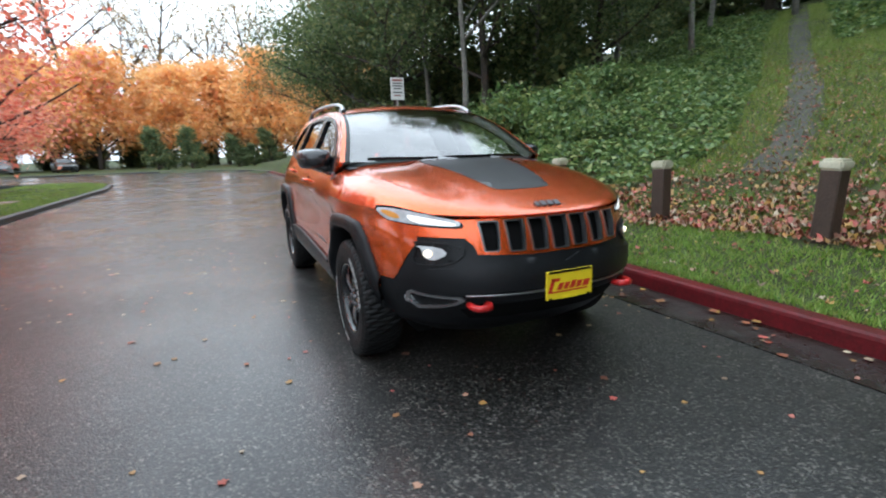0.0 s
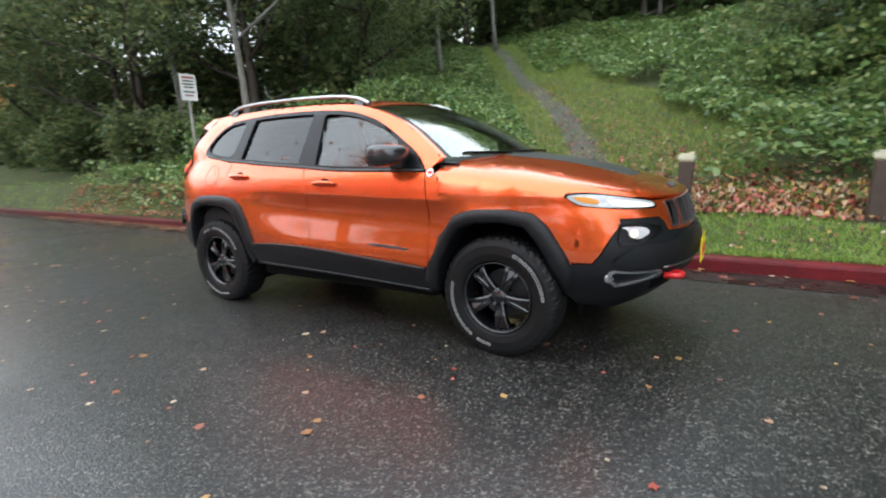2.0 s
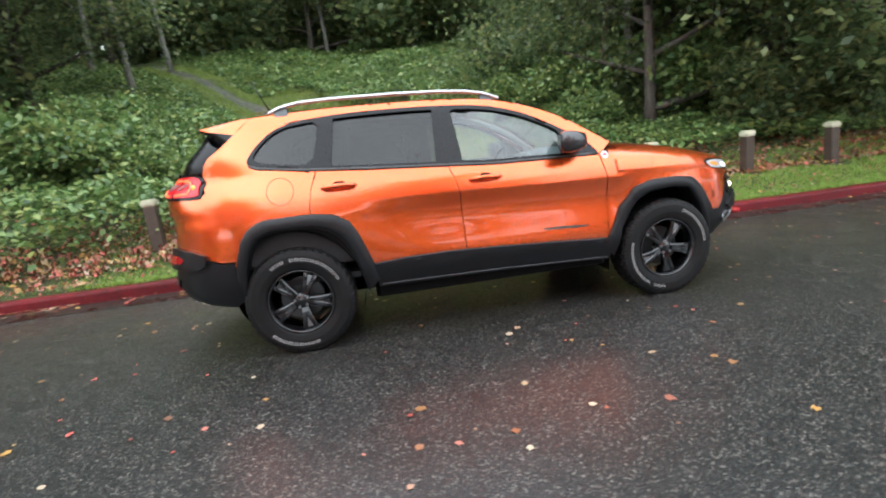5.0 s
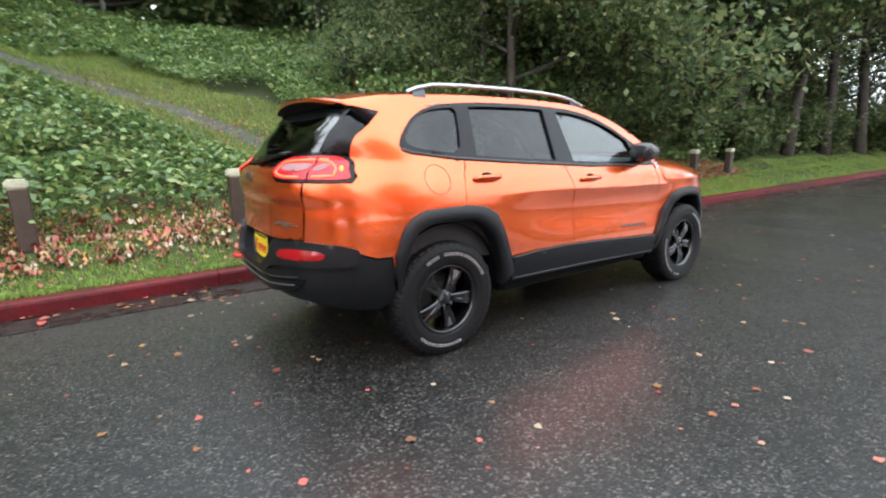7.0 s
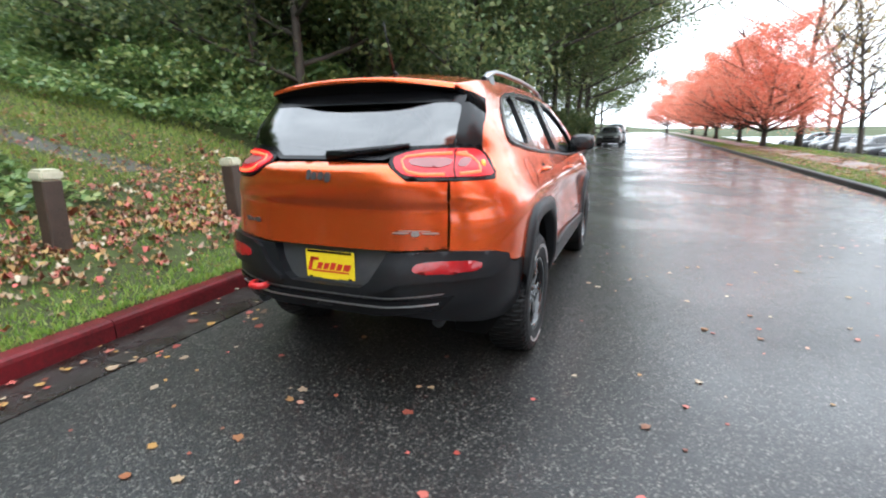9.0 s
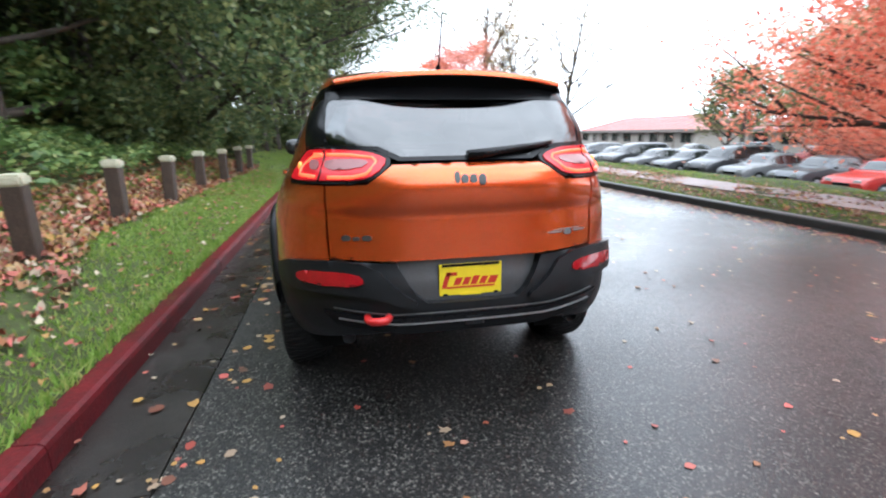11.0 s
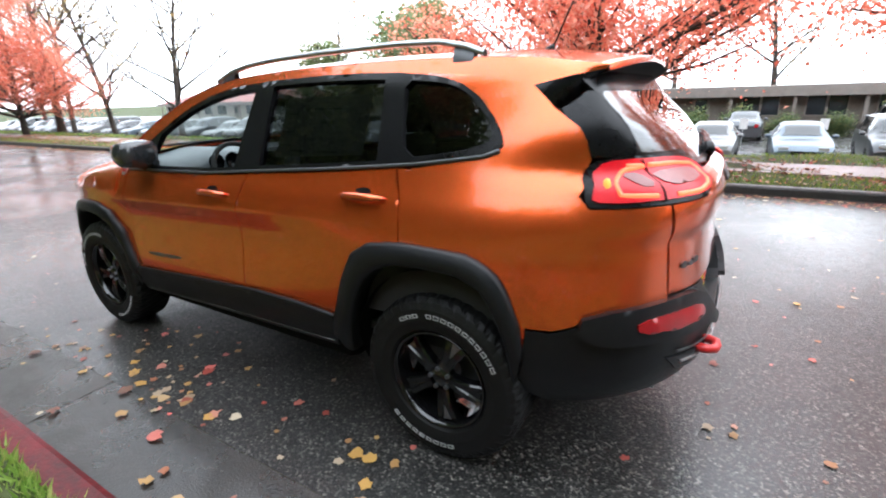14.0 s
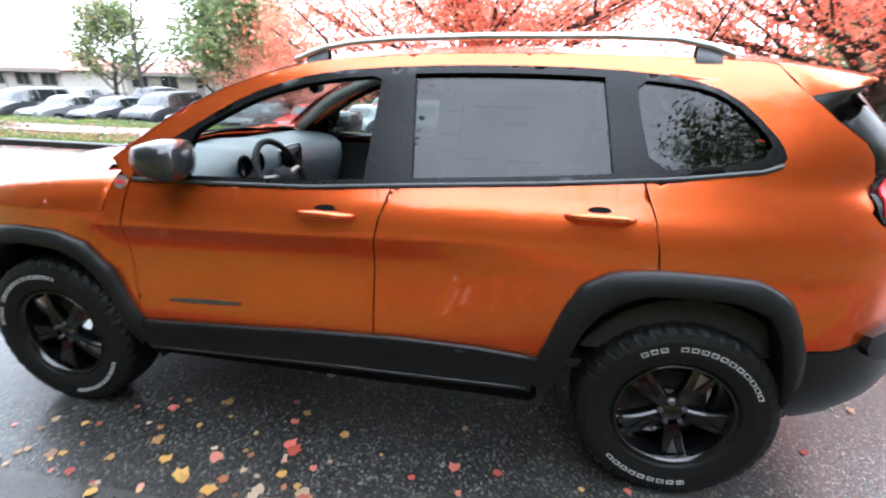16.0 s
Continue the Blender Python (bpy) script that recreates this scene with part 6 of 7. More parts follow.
# rear bumper
rb = [rx(-1.735, 0.60), rx(-1.745, 0.69), rx(-1.83, 0.69), rx(-1.90, 0.715), rx(-1.975, 0.762), ry(0.66, 0.802), ry(0.60, 0.802), ry(0.34, 0.79), ry(0.325, 0.76), ry(0.255, 0.645), ry(0.21, 0.612), ry(0.0, 0.608), ry(0.0, 0.50), ry(0.42, 0.475), ry(0.62, 0.44), rx(-1.98, 0.39), rx(-1.80, 0.37), rx(-1.70, 0.43)]
Vb, Fb = panel(rb, wrap, h=0.035, lip=0.06)
bump_r = link("rear_bumper", *cat([(Vb, Fb), ([(x, -y, z) for x, y, z in Vb], [f[::-1] for f in Fb])]), M_CLAD, car, "grained black plastic rear bumper", smooth=True)
for s in (1, -1):
    pod_r = chaikin([rx(-1.93, 0.775), ry(0.62, 0.808), ry(0.44, 0.79), ry(0.33, 0.67), ry(0.24, 0.615), ry(0.30, 0.595), ry(0.44, 0.655), ry(0.66, 0.665), rx(-1.98, 0.66), rx(-1.91, 0.70)], 1)
    link("bumper_pod", *panel(pod_r, wrap, h=0.03, off=0.03, lip=0.04, flip_y=s < 0), M_CLAD, bump_r, "raised bumper corner", smooth=True)
    rf = chaikin([rx(-2.075, 0.745), ry(0.62, 0.755), ry(0.50, 0.745), ry(0.47, 0.715), ry(0.50, 0.698), ry(0.66, 0.70), rx(-2.08, 0.705)], 1)
    link("reflector", *panel(rf, wrap, h=0.02, off=0.037, lip=0.01, flip_y=s < 0), M_REDLENS, bump_r, "red bumper reflector", smooth=True)
    pipe = [(-2.0, s * 0.56, 0.43), (-2.10, s * 0.56, 0.425), (-2.15, s * 0.56, 0.42)]
    link("exhaust_tip", *tube(pipe, [0.03, 0.03, 0.03], 14, close=False), M_SILVER, bump_r, "bright exhaust tip", smooth=True)
lower = [(-0.66, 0.585), (-0.35, 0.555), (0.35, 0.555), (0.66, 0.585), (0.60, 0.52), (0.32, 0.475), (-0.32, 0.475), (-0.60, 0.52)]
link("rear_valance", *panel(lower, rear, h=0.04, off=0.012, lip=0.03), M_GLOSSBLACK, bump_r, "gloss black lower valance", smooth=True)
ll = even([(-0.60, 0.552), (-0.35, 0.525), (0.35, 0.525), (0.60, 0.552)], 20)
P = rear(ll[:, 0], ll[:, 1])
link("valance_line", *tube([(x - 0.016, y, z) for x, y, z in P], [0.0045] * 20, 5), M_SILVER, bump_r, "thin silver line")
ll = even([(-0.62, 0.60), (-0.36, 0.572), (0.36, 0.572), (0.62, 0.60)], 20)
P = rear(ll[:, 0], ll[:, 1])
link("valance_line", *tube([(x - 0.012, y, z) for x, y, z in P], [0.004] * 20, 5), M_RINGGREY, bump_r, "thin grey line")
link("tow_hitch_cover", *box(-2.315, -2.25, -0.05, 0.05, 0.50, 0.555, 0.012), M_CLAD, bump_r, "black tow hitch cover")
hook("tow_hook", -2.285, 0.43, 0.56, -1, bump_r)
recess = [(-0.36, 0.80), (0.36, 0.80), (0.28, 0.60), (-0.28, 0.60)]
link("plate_recess", *panel(recess, rear, h=0.05, off=-0.055, lip=0.0), M_DARKGREY, bump_r, "dark plate recess", smooth=True)
number_plate(bump_r, -2.243, 180, 0.695, 0)


# badges as plain blocks
def blocks(name, fn, items, material, parent, label, off=0.006):
    for a0, b0, a1, b1 in items:
        V, Fc = panel(chaikin([(a0, b0), (a1, b0), (a1, b1), (a0, b1)], 1), fn, h=0.05, off=off, lip=off + 0.002)
        link(name, V, Fc, material, parent, label)


blocks("maker_mark", rear, [(0.078, 1.135, 0.055, 1.182), (0.05, 1.135, 0.018, 1.17), (0.012, 1.135, -0.02, 1.17), (-0.028, 1.125, -0.06, 1.17)], M_DARKGREY, hatch, "dark metal maker's mark")
blocks("badge", rear, [(0.565, 0.893, 0.53, 0.917), (0.52, 0.893, 0.49, 0.91), (0.48, 0.893, 0.44, 0.917)], M_DARKGREY, hatch, "small dark badge")
blocks("badge", rear, [(-0.37, 0.885, -0.45, 0.893), (-0.46, 0.873, -0.50, 0.897), (-0.51, 0.885, -0.585, 0.893), (-0.40, 0.897, -0.55, 0.902)], M_SILVER, hatch, "silver winged badge")
for s in (1, -1):
    V, Fc = panel(chaikin([(0.40, 0.628), (0.74, 0.612), (0.74, 0.630), (0.40, 0.646)], 1), side, h=0.05, off=0.004, lip=0.006, flip_y=s < 0)
    link("door_badge", V, Fc, M_DARKGREY, car, "thin dark door badge")
    ringp = [(0.918 + 0.026 * math.cos(a), 1.06 + 0.026 * math.sin(a)) for a in np.linspace(0, 2 * math.pi, 20, endpoint=False)]
    V, Fc = panel([(x - 0.005, z + 0.055) for x, z in ringp], side, h=0.02, off=0.006, lip=0.008, flip_y=s < 0)
    bd = link("round_badge", V, Fc, M_SILVER, car, "round silver fender badge")
    V, Fc = panel([(0.913 + (x - 0.918) * 0.7, 1.115 + (z - 1.06) * 0.35) for x, z in ringp], side, h=0.02, off=0.0085, lip=0.003, flip_y=s < 0)
    link("badge_band", V, Fc, M_REDHOOK, bd)
# fuel flap ring on the right
fr_ = [(-1.385 + 0.088 * math.cos(a), 1.12 + 0.088 * math.sin(a)) for a in np.linspace(0, 2 * math.pi, 40)]
P = [side(np.array([a]), np.array([b]))[0] for a, b in fr_]
link("fuel_flap_gap", *tube([(x, -y - 0.0005, z) for x, y, z in P], [0.002] * 40, 4, close=False), M_BLACKHOLE, car)


# door handles
for x0, z0 in ((0.012, 1.055), (-0.995, 1.112)):
    for s in (1, -1):
        cup = chaikin([(x0 - 0.095, z0 - 0.004), (x0 - 0.05, z0 - 0.034), (x0 + 0.03, z0 - 0.036), (x0 + 0.07, z0 - 0.004), (x0 + 0.04, z0 + 0.03), (x0 - 0.05, z0 + 0.034)], 2)
        V, Fc = panel(cup, side, h=0.02, off=0.0012, lip=0.001, flip_y=s < 0)
        c = link("handle_cup", V, Fc, M_PAINT, car, "scooped cup behind the handle", smooth=True)
        # shadow behind the handle, drawn as a flat black patch on the cup
        cut = chaikin([(x0 - 0.05, z0 + 0.012), (x0 + 0.045, z0 + 0.012), (x0 + 0.03, z0 + 0.03), (x0 - 0.03, z0 + 0.033)], 1)
        V, Fc = panel(cut, side, h=0.02, off=0.0025, lip=0.001, flip_y=s < 0)
        link("handle_shadow_gap", V, Fc, M_BLACKHOLE, c)
        pts, rad = [], []
        for t in np.linspace(-1, 1, 15):
            xx, zz = x0 - 0.005 + t * 0.118, z0 + 0.004 - 0.006 * t * t
            yy = float(half_y(xx, zz)) + 0.034 * (1 - abs(t) ** 4) + 0.002
            pts.append((xx, s * yy, zz))
            rad.append(0.0165 * (1 - 0.55 * abs(t) ** 5))
        link("door_handle", *tube(pts, rad, 10), M_PAINT, car, "body-coloured pull handle", smooth=True)

# mirrors
for s in (1, -1):
    c = Vector((0.655, s * 0.925, 1.235))
    bm = bmesh.new()
    bmesh.ops.create_cube(bm, size=1)
    bmesh.ops.subdivide_edges(bm, edges=bm.edges[:], cuts=3, use_grid_fill=True)
    for v in bm.verts:
        p = v.co
        l = max(p.length, 1e-6)
        q = p.lerp(p / l * 0.62, 0.62)
        front_t = (q.x + 0.5)
        v.co = Vector((q.x * 0.19 - 0.01, q.y * 0.235 * (1 - 0.22 * front_t), q.z * 0.155 * (1 - 0.30 * front_t)))
        v.co.x += 0.06 * (v.co.y * s / 0.14) * -0.5
        v.co += c
    mir = part("door_mirror", bm, M_CAPBLACK, car, "black door mirror", smooth=True)
    V = [(c.x - 0.112 - 0.03 * (k_ * s) * 0, c.y + y, c.z + z) for k_ in (1,) for y, z in [(0.085 * math.copysign(abs(math.cos(a)) ** 0.6, math.cos(a)), 0.055 * math.copysign(abs(math.sin(a)) ** 0.6, math.sin(a))) for a in np.linspace(0, 2 * math.pi, 28, endpoint=False)]]
    V = [(x + 0.022 - 0.03 * (y - c.y) * s / 0.1, y, z) for x, y, z in V]
    mface = mat("mirror_glass", (0.8, 0.82, 0.84), rough=0.02, metal=1.0, scale=2) if s == 1 else bpy.data.materials["mirror_glass"]
    link("mirror_face", V, [tuple(range(28))], mface, mir, "mirror glass")
    arm = [(0.68, s * 0.80, 1.165), (0.67, s * 0.86, 1.17), (0.665, s * 0.93, 1.195)]
    link("mirror_arm", *tube(arm, [0.05, 0.04, 0.035], 8), M_CAPBLACK, mir, smooth=True)
    V, Fc = panel([(0.80, wbelt(0.80) + 0.005), (0.665, wbelt(0.66) + 0.005), (0.665, 1.27), (0.75, 1.215)], side, h=0.05, off=0.008, lip=0.02, flip_y=s < 0)
    link("mirror_sail", V, Fc, M_GLOSSBLACK, mir)

# roof rails with dark feet
RAIL = [(0.23, 1.612), (0.12, 1.658), (-0.02, 1.682), (-0.2, 1.697), (-0.54, 1.71), (-1.0, 1.715), (-1.22, 1.708), (-1.34, 1.685), (-1.42, 1.655)]
for s in (1, -1):
    e = even(RAIL, 40)
    V, rows = [], []
    for x, z in e:
        y0 = float(half_y(x, min(1.60, float(curve(ZE_PTS, x)) - 0.01))) - 0.045
        rows.append([(x, s * (y0 + dy), z + dz) for dy, dz in ((-0.018, -0.004), (-0.012, 0.010), (0.010, 0.010), (0.02, -0.004), (0.016, -0.014), (-0.012, -0.014), (-0.018, -0.004))])
    rail = link("roof_rail", *strip(rows), M_SILVER, car, "satin silver roof rail", smooth=True)
    for xa, xb in ((0.18, 0.09), (-1.29, -1.38)):
        rws = []
        for x in np.linspace(xa, xb, 8):
            z1 = float(np.interp(-x, [-p[0] for p in RAIL], [p[1] for p in RAIL])) - 0.008
            zr = float(curve(ZE_PTS, x)) - 0.01
            y0 = float(half_y(x, min(1.60, zr))) - 0.045
            rws.append([(x, s * (y0 - 0.016), zr), (x, s * (y0 - 0.01), z1), (x, s * (y0 + 0.014), z1), (x, s * (y0 + 0.03), zr - 0.01)])
        link("rail_foot", *strip(rws), M_DARKGREY, rail, "dark grey rail foot", smooth=True)
# roof aerial
ax_, ay_ = -1.47, -0.02
az_ = 1.685
link("aerial", *cat([tube([(ax_ + 0.03, ay_, az_ - 0.02), (ax_, ay_, az_ + 0.012), (ax_ - 0.02, ay_, az_ + 0.03)], [0.03, 0.018, 0.008], 10), tube([(ax_ - 0.015, ay_, az_ + 0.02), (ax_ - 0.135, ay_, az_ + 0.285)], [0.006, 0.004], 6)]), M_GLOSSBLACK, roof, "short black roof aerial", smooth=True)
# cowl and front wipers
cowl = [[(1.175 - 0.11 * (y / 0.68) ** 2 + dx, y, float(top(np.array([1.17 - 0.11 * (y / 0.68) ** 2]), np.array([y]))[0][2]) + dz) for y in np.linspace(-0.80, 0.80, 27)] for dx, dz in ((0.02, -0.012), (-0.02, -0.004), (-0.06, 0.004), (-0.10, 0.02))]
link("cowl", *strip(cowl), M_CLAD, car, "black plastic cowl", smooth=True)
for pts in ([(1.16, 0.52, 1.215), (1.155, 0.3, 1.222), (1.165, 0.0, 1.222), (1.14, -0.12, 1.225)], [(1.15, -0.16, 1.215), (1.13, -0.35, 1.222), (1.07, -0.56, 1.228), (1.03, -0.64, 1.23)]):
    link("front_wiper", *tube(pts, [0.012, 0.010, 0.010, 0.006], 6), M_GLOSSBLACK, car, "black windscreen wiper", smooth=True)


# wheels
def lathe(prof, n=56):
    V = [(r * math.cos(2 * math.pi * k / n), y, r * math.sin(2 * math.pi * k / n)) for k in range(n) for r, y in prof]
    m = len(prof)
    return V, [(k * m + j, k * m + j + 1, ((k + 1) % n) * m + j + 1, ((k + 1) % n) * m + j) for k in range(n) for j in range(m - 1)]


def wheel(x, s, turn):
    """Outer face at y = +0.125 of the wheel's own frame."""
    w = new("wheel")
    w.parent = car
    w.matrix_basis = Matrix.Translation((x, s * 0.795, 0.366)) @ (Matrix.Rotation(math.pi, 4, "Z") if s < 0 else Matrix()) @ Matrix.Rotation(turn, 4, "Y")
    tagged(w, "all-terrain tyre on a black five-spoke alloy rim")
    return w


tyre_prof = [(0.220, -0.10), (0.232, -0.118), (0.275, -0.128), (0.325, -0.126), (0.352, -0.114), (0.366, -0.095), (0.372, -0.05), (0.373, 0.0), (0.372, 0.05), (0.366, 0.095), (0.352, 0.114), (0.325, 0.126), (0.275, 0.128), (0.236, 0.119), (0.222, 0.104), (0.214, 0.09)]


def tyre_mesh(n=160):
    """Tyre in one piece: the tread rows stand proud in a staggered pattern of lugs."""
    V, m = [], len(tyre_prof)
    for k in range(n):
        a = 2 * math.pi * k / n
        for j, (r, y) in enumerate(tyre_prof):
            lug = 0.0
            if 3 < j < 11:
                lug = 0.004 if ((k + 2 * (j % 2)) % 4) < 3 else -0.003
            V.append(((r + lug) * math.cos(a), y, (r + lug) * math.sin(a)))
    return V, [(k * m + j, k * m + j + 1, ((k + 1) % n) * m + j + 1, ((k + 1) % n) * m + j) for k in range(n) for j in range(m - 1)]


def arcs(r0, r1, a0, a1, y, n=3):
    V = [(r * math.cos(a), y, r * math.sin(a)) for a in np.linspace(a0, a1, n) for r in (r0, r1)] + [(r * math.cos(a), y - 0.004, r * math.sin(a)) for a in np.linspace(a0, a1, n) for r in (r0, r1)]
    Fc = [(2 * k, 2 * k + 1, 2 * k + 3, 2 * k + 2) for k in range(n - 1)]
    m = 2 * n
    Fc += [(2 * k, 2 * k + 2, 2 * k + 2 + m, 2 * k + m) for k in range(n - 1)] + [(2 * k + 1, 2 * k + 3, 2 * k + 3 + m, 2 * k + 1 + m) for k in range(n - 1)] + [(0, 1, 1 + m, m), (2 * n - 2, 2 * n - 1, 2 * n - 1 + m, 2 * n - 2 + m)]
    return V, Fc


def letter_ring(which):
    """Raised outlined blocks where the tyre carries its lettering: two runs on the sidewall."""
    blocks_ = []
    for a0, cells, da in (((radians(128), [1] * 11 + [0] + [1] * 3, 0.115), (radians(-133), [1] * 9, 0.125))[which],):
        a = a0
        for c in cells:
            d = -1 if a0 > 0 else 1
            if c:
                b0, b1 = sorted((a, a + d * da * 0.74))
                wv_ = (b1 - b0) * 0.15
                blocks_.append(cat([arcs(0.290, 0.2928, b0, b1, 0.1300), arcs(0.3042, 0.307, b0, b1, 0.1295), arcs(0.290, 0.307, b0, b0 + wv_, 0.130, 2), arcs(0.290, 0.307, b1 - wv_, b1, 0.130, 2)]))
            a += d * da
    return blocks_


def spoke(a):
    """One broad split spoke, from hub to rim."""
    geos = []
    for d in (-0.14, 0.14):
        e = even([(0.05, 0.035 * d * 4), (0.12, 0.30 * d), (0.205, 0.62 * d)], 6)
        rows = []
        for r, (rr, off) in enumerate([(p[0], p[1]) for p in e]):
            wdt = 0.019 - 0.004 * r / 5
            y = 0.088 + 0.010 * math.sin(r / 5 * math.pi)
            t = off * 0.42 / max(0.4, 1)
            row = []
            for dy, yy in ((-wdt, y - 0.045), (-wdt, y - 0.006), (-wdt * 0.6, y), (wdt * 0.6, y), (wdt, y - 0.006), (wdt, y - 0.045)):
                px, pz = rr, t * 1.0 + dy
                row.append((px * math.cos(a) - pz * math.sin(a), yy, px * math.sin(a) + pz * math.cos(a)))
            rows.append(row)
        geos.append(strip(rows))
    return cat(geos)


rim_prof = [(0.218, 0.104), (0.223, 0.112), (0.219, 0.116), (0.211, 0.110), (0.203, 0.09), (0.198, 0.0), (0.195, -0.09), (0.216, -0.10)]
meshes = {}
for x, s, turn in ((1.372, 1, 0.46), (-1.362, 1, -0.47), (1.372, -1, 1.98), (-1.362, -1, -0.47)):
    w = wheel(x, s, turn)
    if not meshes:
        meshes["tyre"] = link("tyre", *tyre_mesh(), M_RUBBER, w, "chunky black all-terrain tyre")
        for which in (0, 1):
            for block in letter_ring(which):
                link("tyre_letter", *block, M_LETTER, w)
        meshes["rim"] = link("rim", *cat([lathe(rim_prof, 56)] + [lathe([(0.001, 0.092), (0.03, 0.092), (0.034, 0.088), (0.058, 0.084), (0.062, 0.05), (0.001, 0.03)], 24)]), M_RIM, w, smooth=True)
        meshes["disc"] = link("brake_disc", *lathe([(0.05, -0.01), (0.15, -0.01), (0.152, -0.03), (0.05, -0.03)], 32), M_DARKGREY, w)
        sp5 = [spoke(2 * math.pi * k / 5 + 0.3) for k in range(5)]
        for k in range(5):
            link("spoke", *sp5[k], M_RIM, w)
            a = 2 * math.pi * (k + 0.5) / 5 + 0.3
            link("wheel_nut", *lathe([(0.001, 0.012), (0.009, 0.012), (0.010, 0.0)], 8), M_NUTGLINT, w).location = (0.045 * math.cos(a), 0.084, 0.045 * math.sin(a))
            b = 2 * math.pi * k / 5 + 0.3
            V = [(r * math.cos(b) - t * math.sin(b), y, r * math.sin(b) + t * math.cos(b)) for r, t, y in ((0.09, 0.0, 0.090), (0.135, 0.020, 0.089), (0.192, 0.022, 0.086), (0.192, -0.022, 0.086), (0.135, -0.020, 0.089))]
            # two pockets are coloured grey to imitate sky reflected in gloss black
            link("spoke_pocket", V, [(0, 1, 2, 3, 4)], M_NUTGLINT if k in (1, 3) else M_RIM, w, "machined grey pocket" if k in (1, 3) else "")
        done = w
    else:
        for ch in done.children:
            o = ch.copy()
            scene.collection.objects.link(o)
            o.parent = w

# cabin seen through the glass
def rounded(name, m, size, bev, material, parent, label=""):
    bm = bmesh.new()
    bmesh.ops.create_cube(bm, size=1, matrix=m @ Matrix.Diagonal((*size, 1)))
    bmesh.ops.bevel(bm, geom=bm.edges[:], offset=bev, segments=3, affect="EDGES")
    return part(name, bm, material, parent, label, smooth=True)


link("cabin_floor", *box(-1.95, 0.95, -0.80, 0.80, 0.46, 0.50), M_SEAT, car)
hl_rows = [[(x, y * 0.96, z - 0.02) for x, y, z in r] for r in roofr]
link("headliner", *strip(hl_rows), M_TRIMGREY, car, "pale grey headliner", smooth=True)
for s in (1, -1):
    link("door_card", *panel([(0.87, 0.56), (0.86, 1.12), (-0.3, 1.155), (-1.24, 1.23), (-1.6, 1.27), (-1.95, 1.27), (-1.95, 0.6)], side, h=0.12, off=-0.075, lip=0.0, flip_y=s < 0), M_SEAT, car, "black door card", smooth=True)
    for x0 in (-0.12, -1.02):
        seat = rounded("seat_cushion", pose(x0 + 0.1, s * 0.37, 0.68), (0.52, 0.50, 0.16), 0.06, M_SEAT, car, "black cloth seat cushion")
        rounded("seat_back", pose(x0 - 0.22, s * 0.37, 0.98, 0, -14, 0), (0.15, 0.50, 0.58), 0.06, M_SEAT, car, "black cloth seat back")
        rounded("headrest", pose(x0 - 0.31, s * 0.37, 1.36, 0, -10, 0), (0.10, 0.26, 0.17), 0.045, M_SEAT, car, "black headrest")
dash_rows = []
for x, z in ((1.08, 1.165), (0.98, 1.175), (0.80, 1.165), (0.70, 1.15), (0.63, 1.10), (0.62, 1.0), (0.66, 0.85), (0.72, 0.62)):
    dash_rows.append([(x + 0.02 * math.cos(3 * y), y, z + (0.035 * math.exp(-((y - 0.37) / 0.17) ** 2) + 0.02 * math.exp(-(y / 0.16) ** 2) if z > 1.05 else 0)) for y in np.linspace(-0.78, 0.78, 31)])
dash = link("dashboard", *strip(dash_rows), M_DASH, car, "dark soft-touch dashboard", smooth=True)
rounded("touch_screen", pose(0.615, 0.0, 1.085, 0, -14, 0), (0.02, 0.22, 0.15), 0.008, M_GLOSSBLACK, dash, "dark touch screen")
link("screen_bezel", *tube([(0.603, y, z) for y, z in ((-0.12, 1.0), (-0.125, 1.15), (-0.10, 1.175), (0.10, 1.175), (0.125, 1.15), (0.12, 1.0))], [0.008] * 6, 6), M_SILVER, dash, "silver screen surround", smooth=True)
for s in (0.31, 0.43):
    link("dial", *[(lambda g: ([(0.625 - yy * 0.6, s + px, 1.125 + pz) for px, yy, pz in g[0]], g[1]))(lathe([(0.001, 0.0), (0.045, 0.0), (0.052, 0.02), (0.056, 0.0)], 20))][0], M_GLOSSBLACK, dash, "round dial", smooth=True)
rim_pts = [(0.0, 0.185 * math.cos(a), 0.185 * math.sin(a)) for a in np.linspace(0, 2 * math.pi, 33)]
smat = pose(0.455, 0.37, 1.075, 0, 26, 0)
sw = link("steering_wheel", *[(lambda g: ([smat @ Vector(v) for v in g[0]], g[1]))(tube(rim_pts, [0.016] * 33, 8, close=False))][0], M_SEAT, car, "black leather steering wheel", smooth=True)
rounded("wheel_hub", smat @ pose(0.0, 0, -0.01), (0.05, 0.15, 0.12), 0.02, M_SEAT, sw)
for p, q, mt in (((0, 0.06, 0.0), (0, 0.18, 0.02), M_SILVER), ((0, -0.06, 0.0), (0, -0.18, 0.02), M_SILVER), ((0, 0.0, -0.05), (0, 0.0, -0.18), M_SILVER)):
    link("wheel_spoke", *[(lambda g: ([smat @ Vector(v) for v in g[0]], g[1]))(tube([p, q], [0.02, 0.014], 6))][0], mt, sw)
rounded("rear_view_mirror", pose(0.42, 0.0, 1.50, 0, 10, 12), (0.03, 0.25, 0.075), 0.012, M_GLOSSBLACK, car, "black rear-view mirror")
for s in (1, -1):
    P = [across(x, s * 0.96, bulge(x) * 0.0, 0) for x in np.linspace(0.95, 0.15, 10)]
    link("inner_pillar", *tube([(x - 0.03, y, z - 0.03) for x, y, z in P], [0.035] * 10, 8), M_TRIMGREY, car, "pale grey pillar trim", smooth=True)

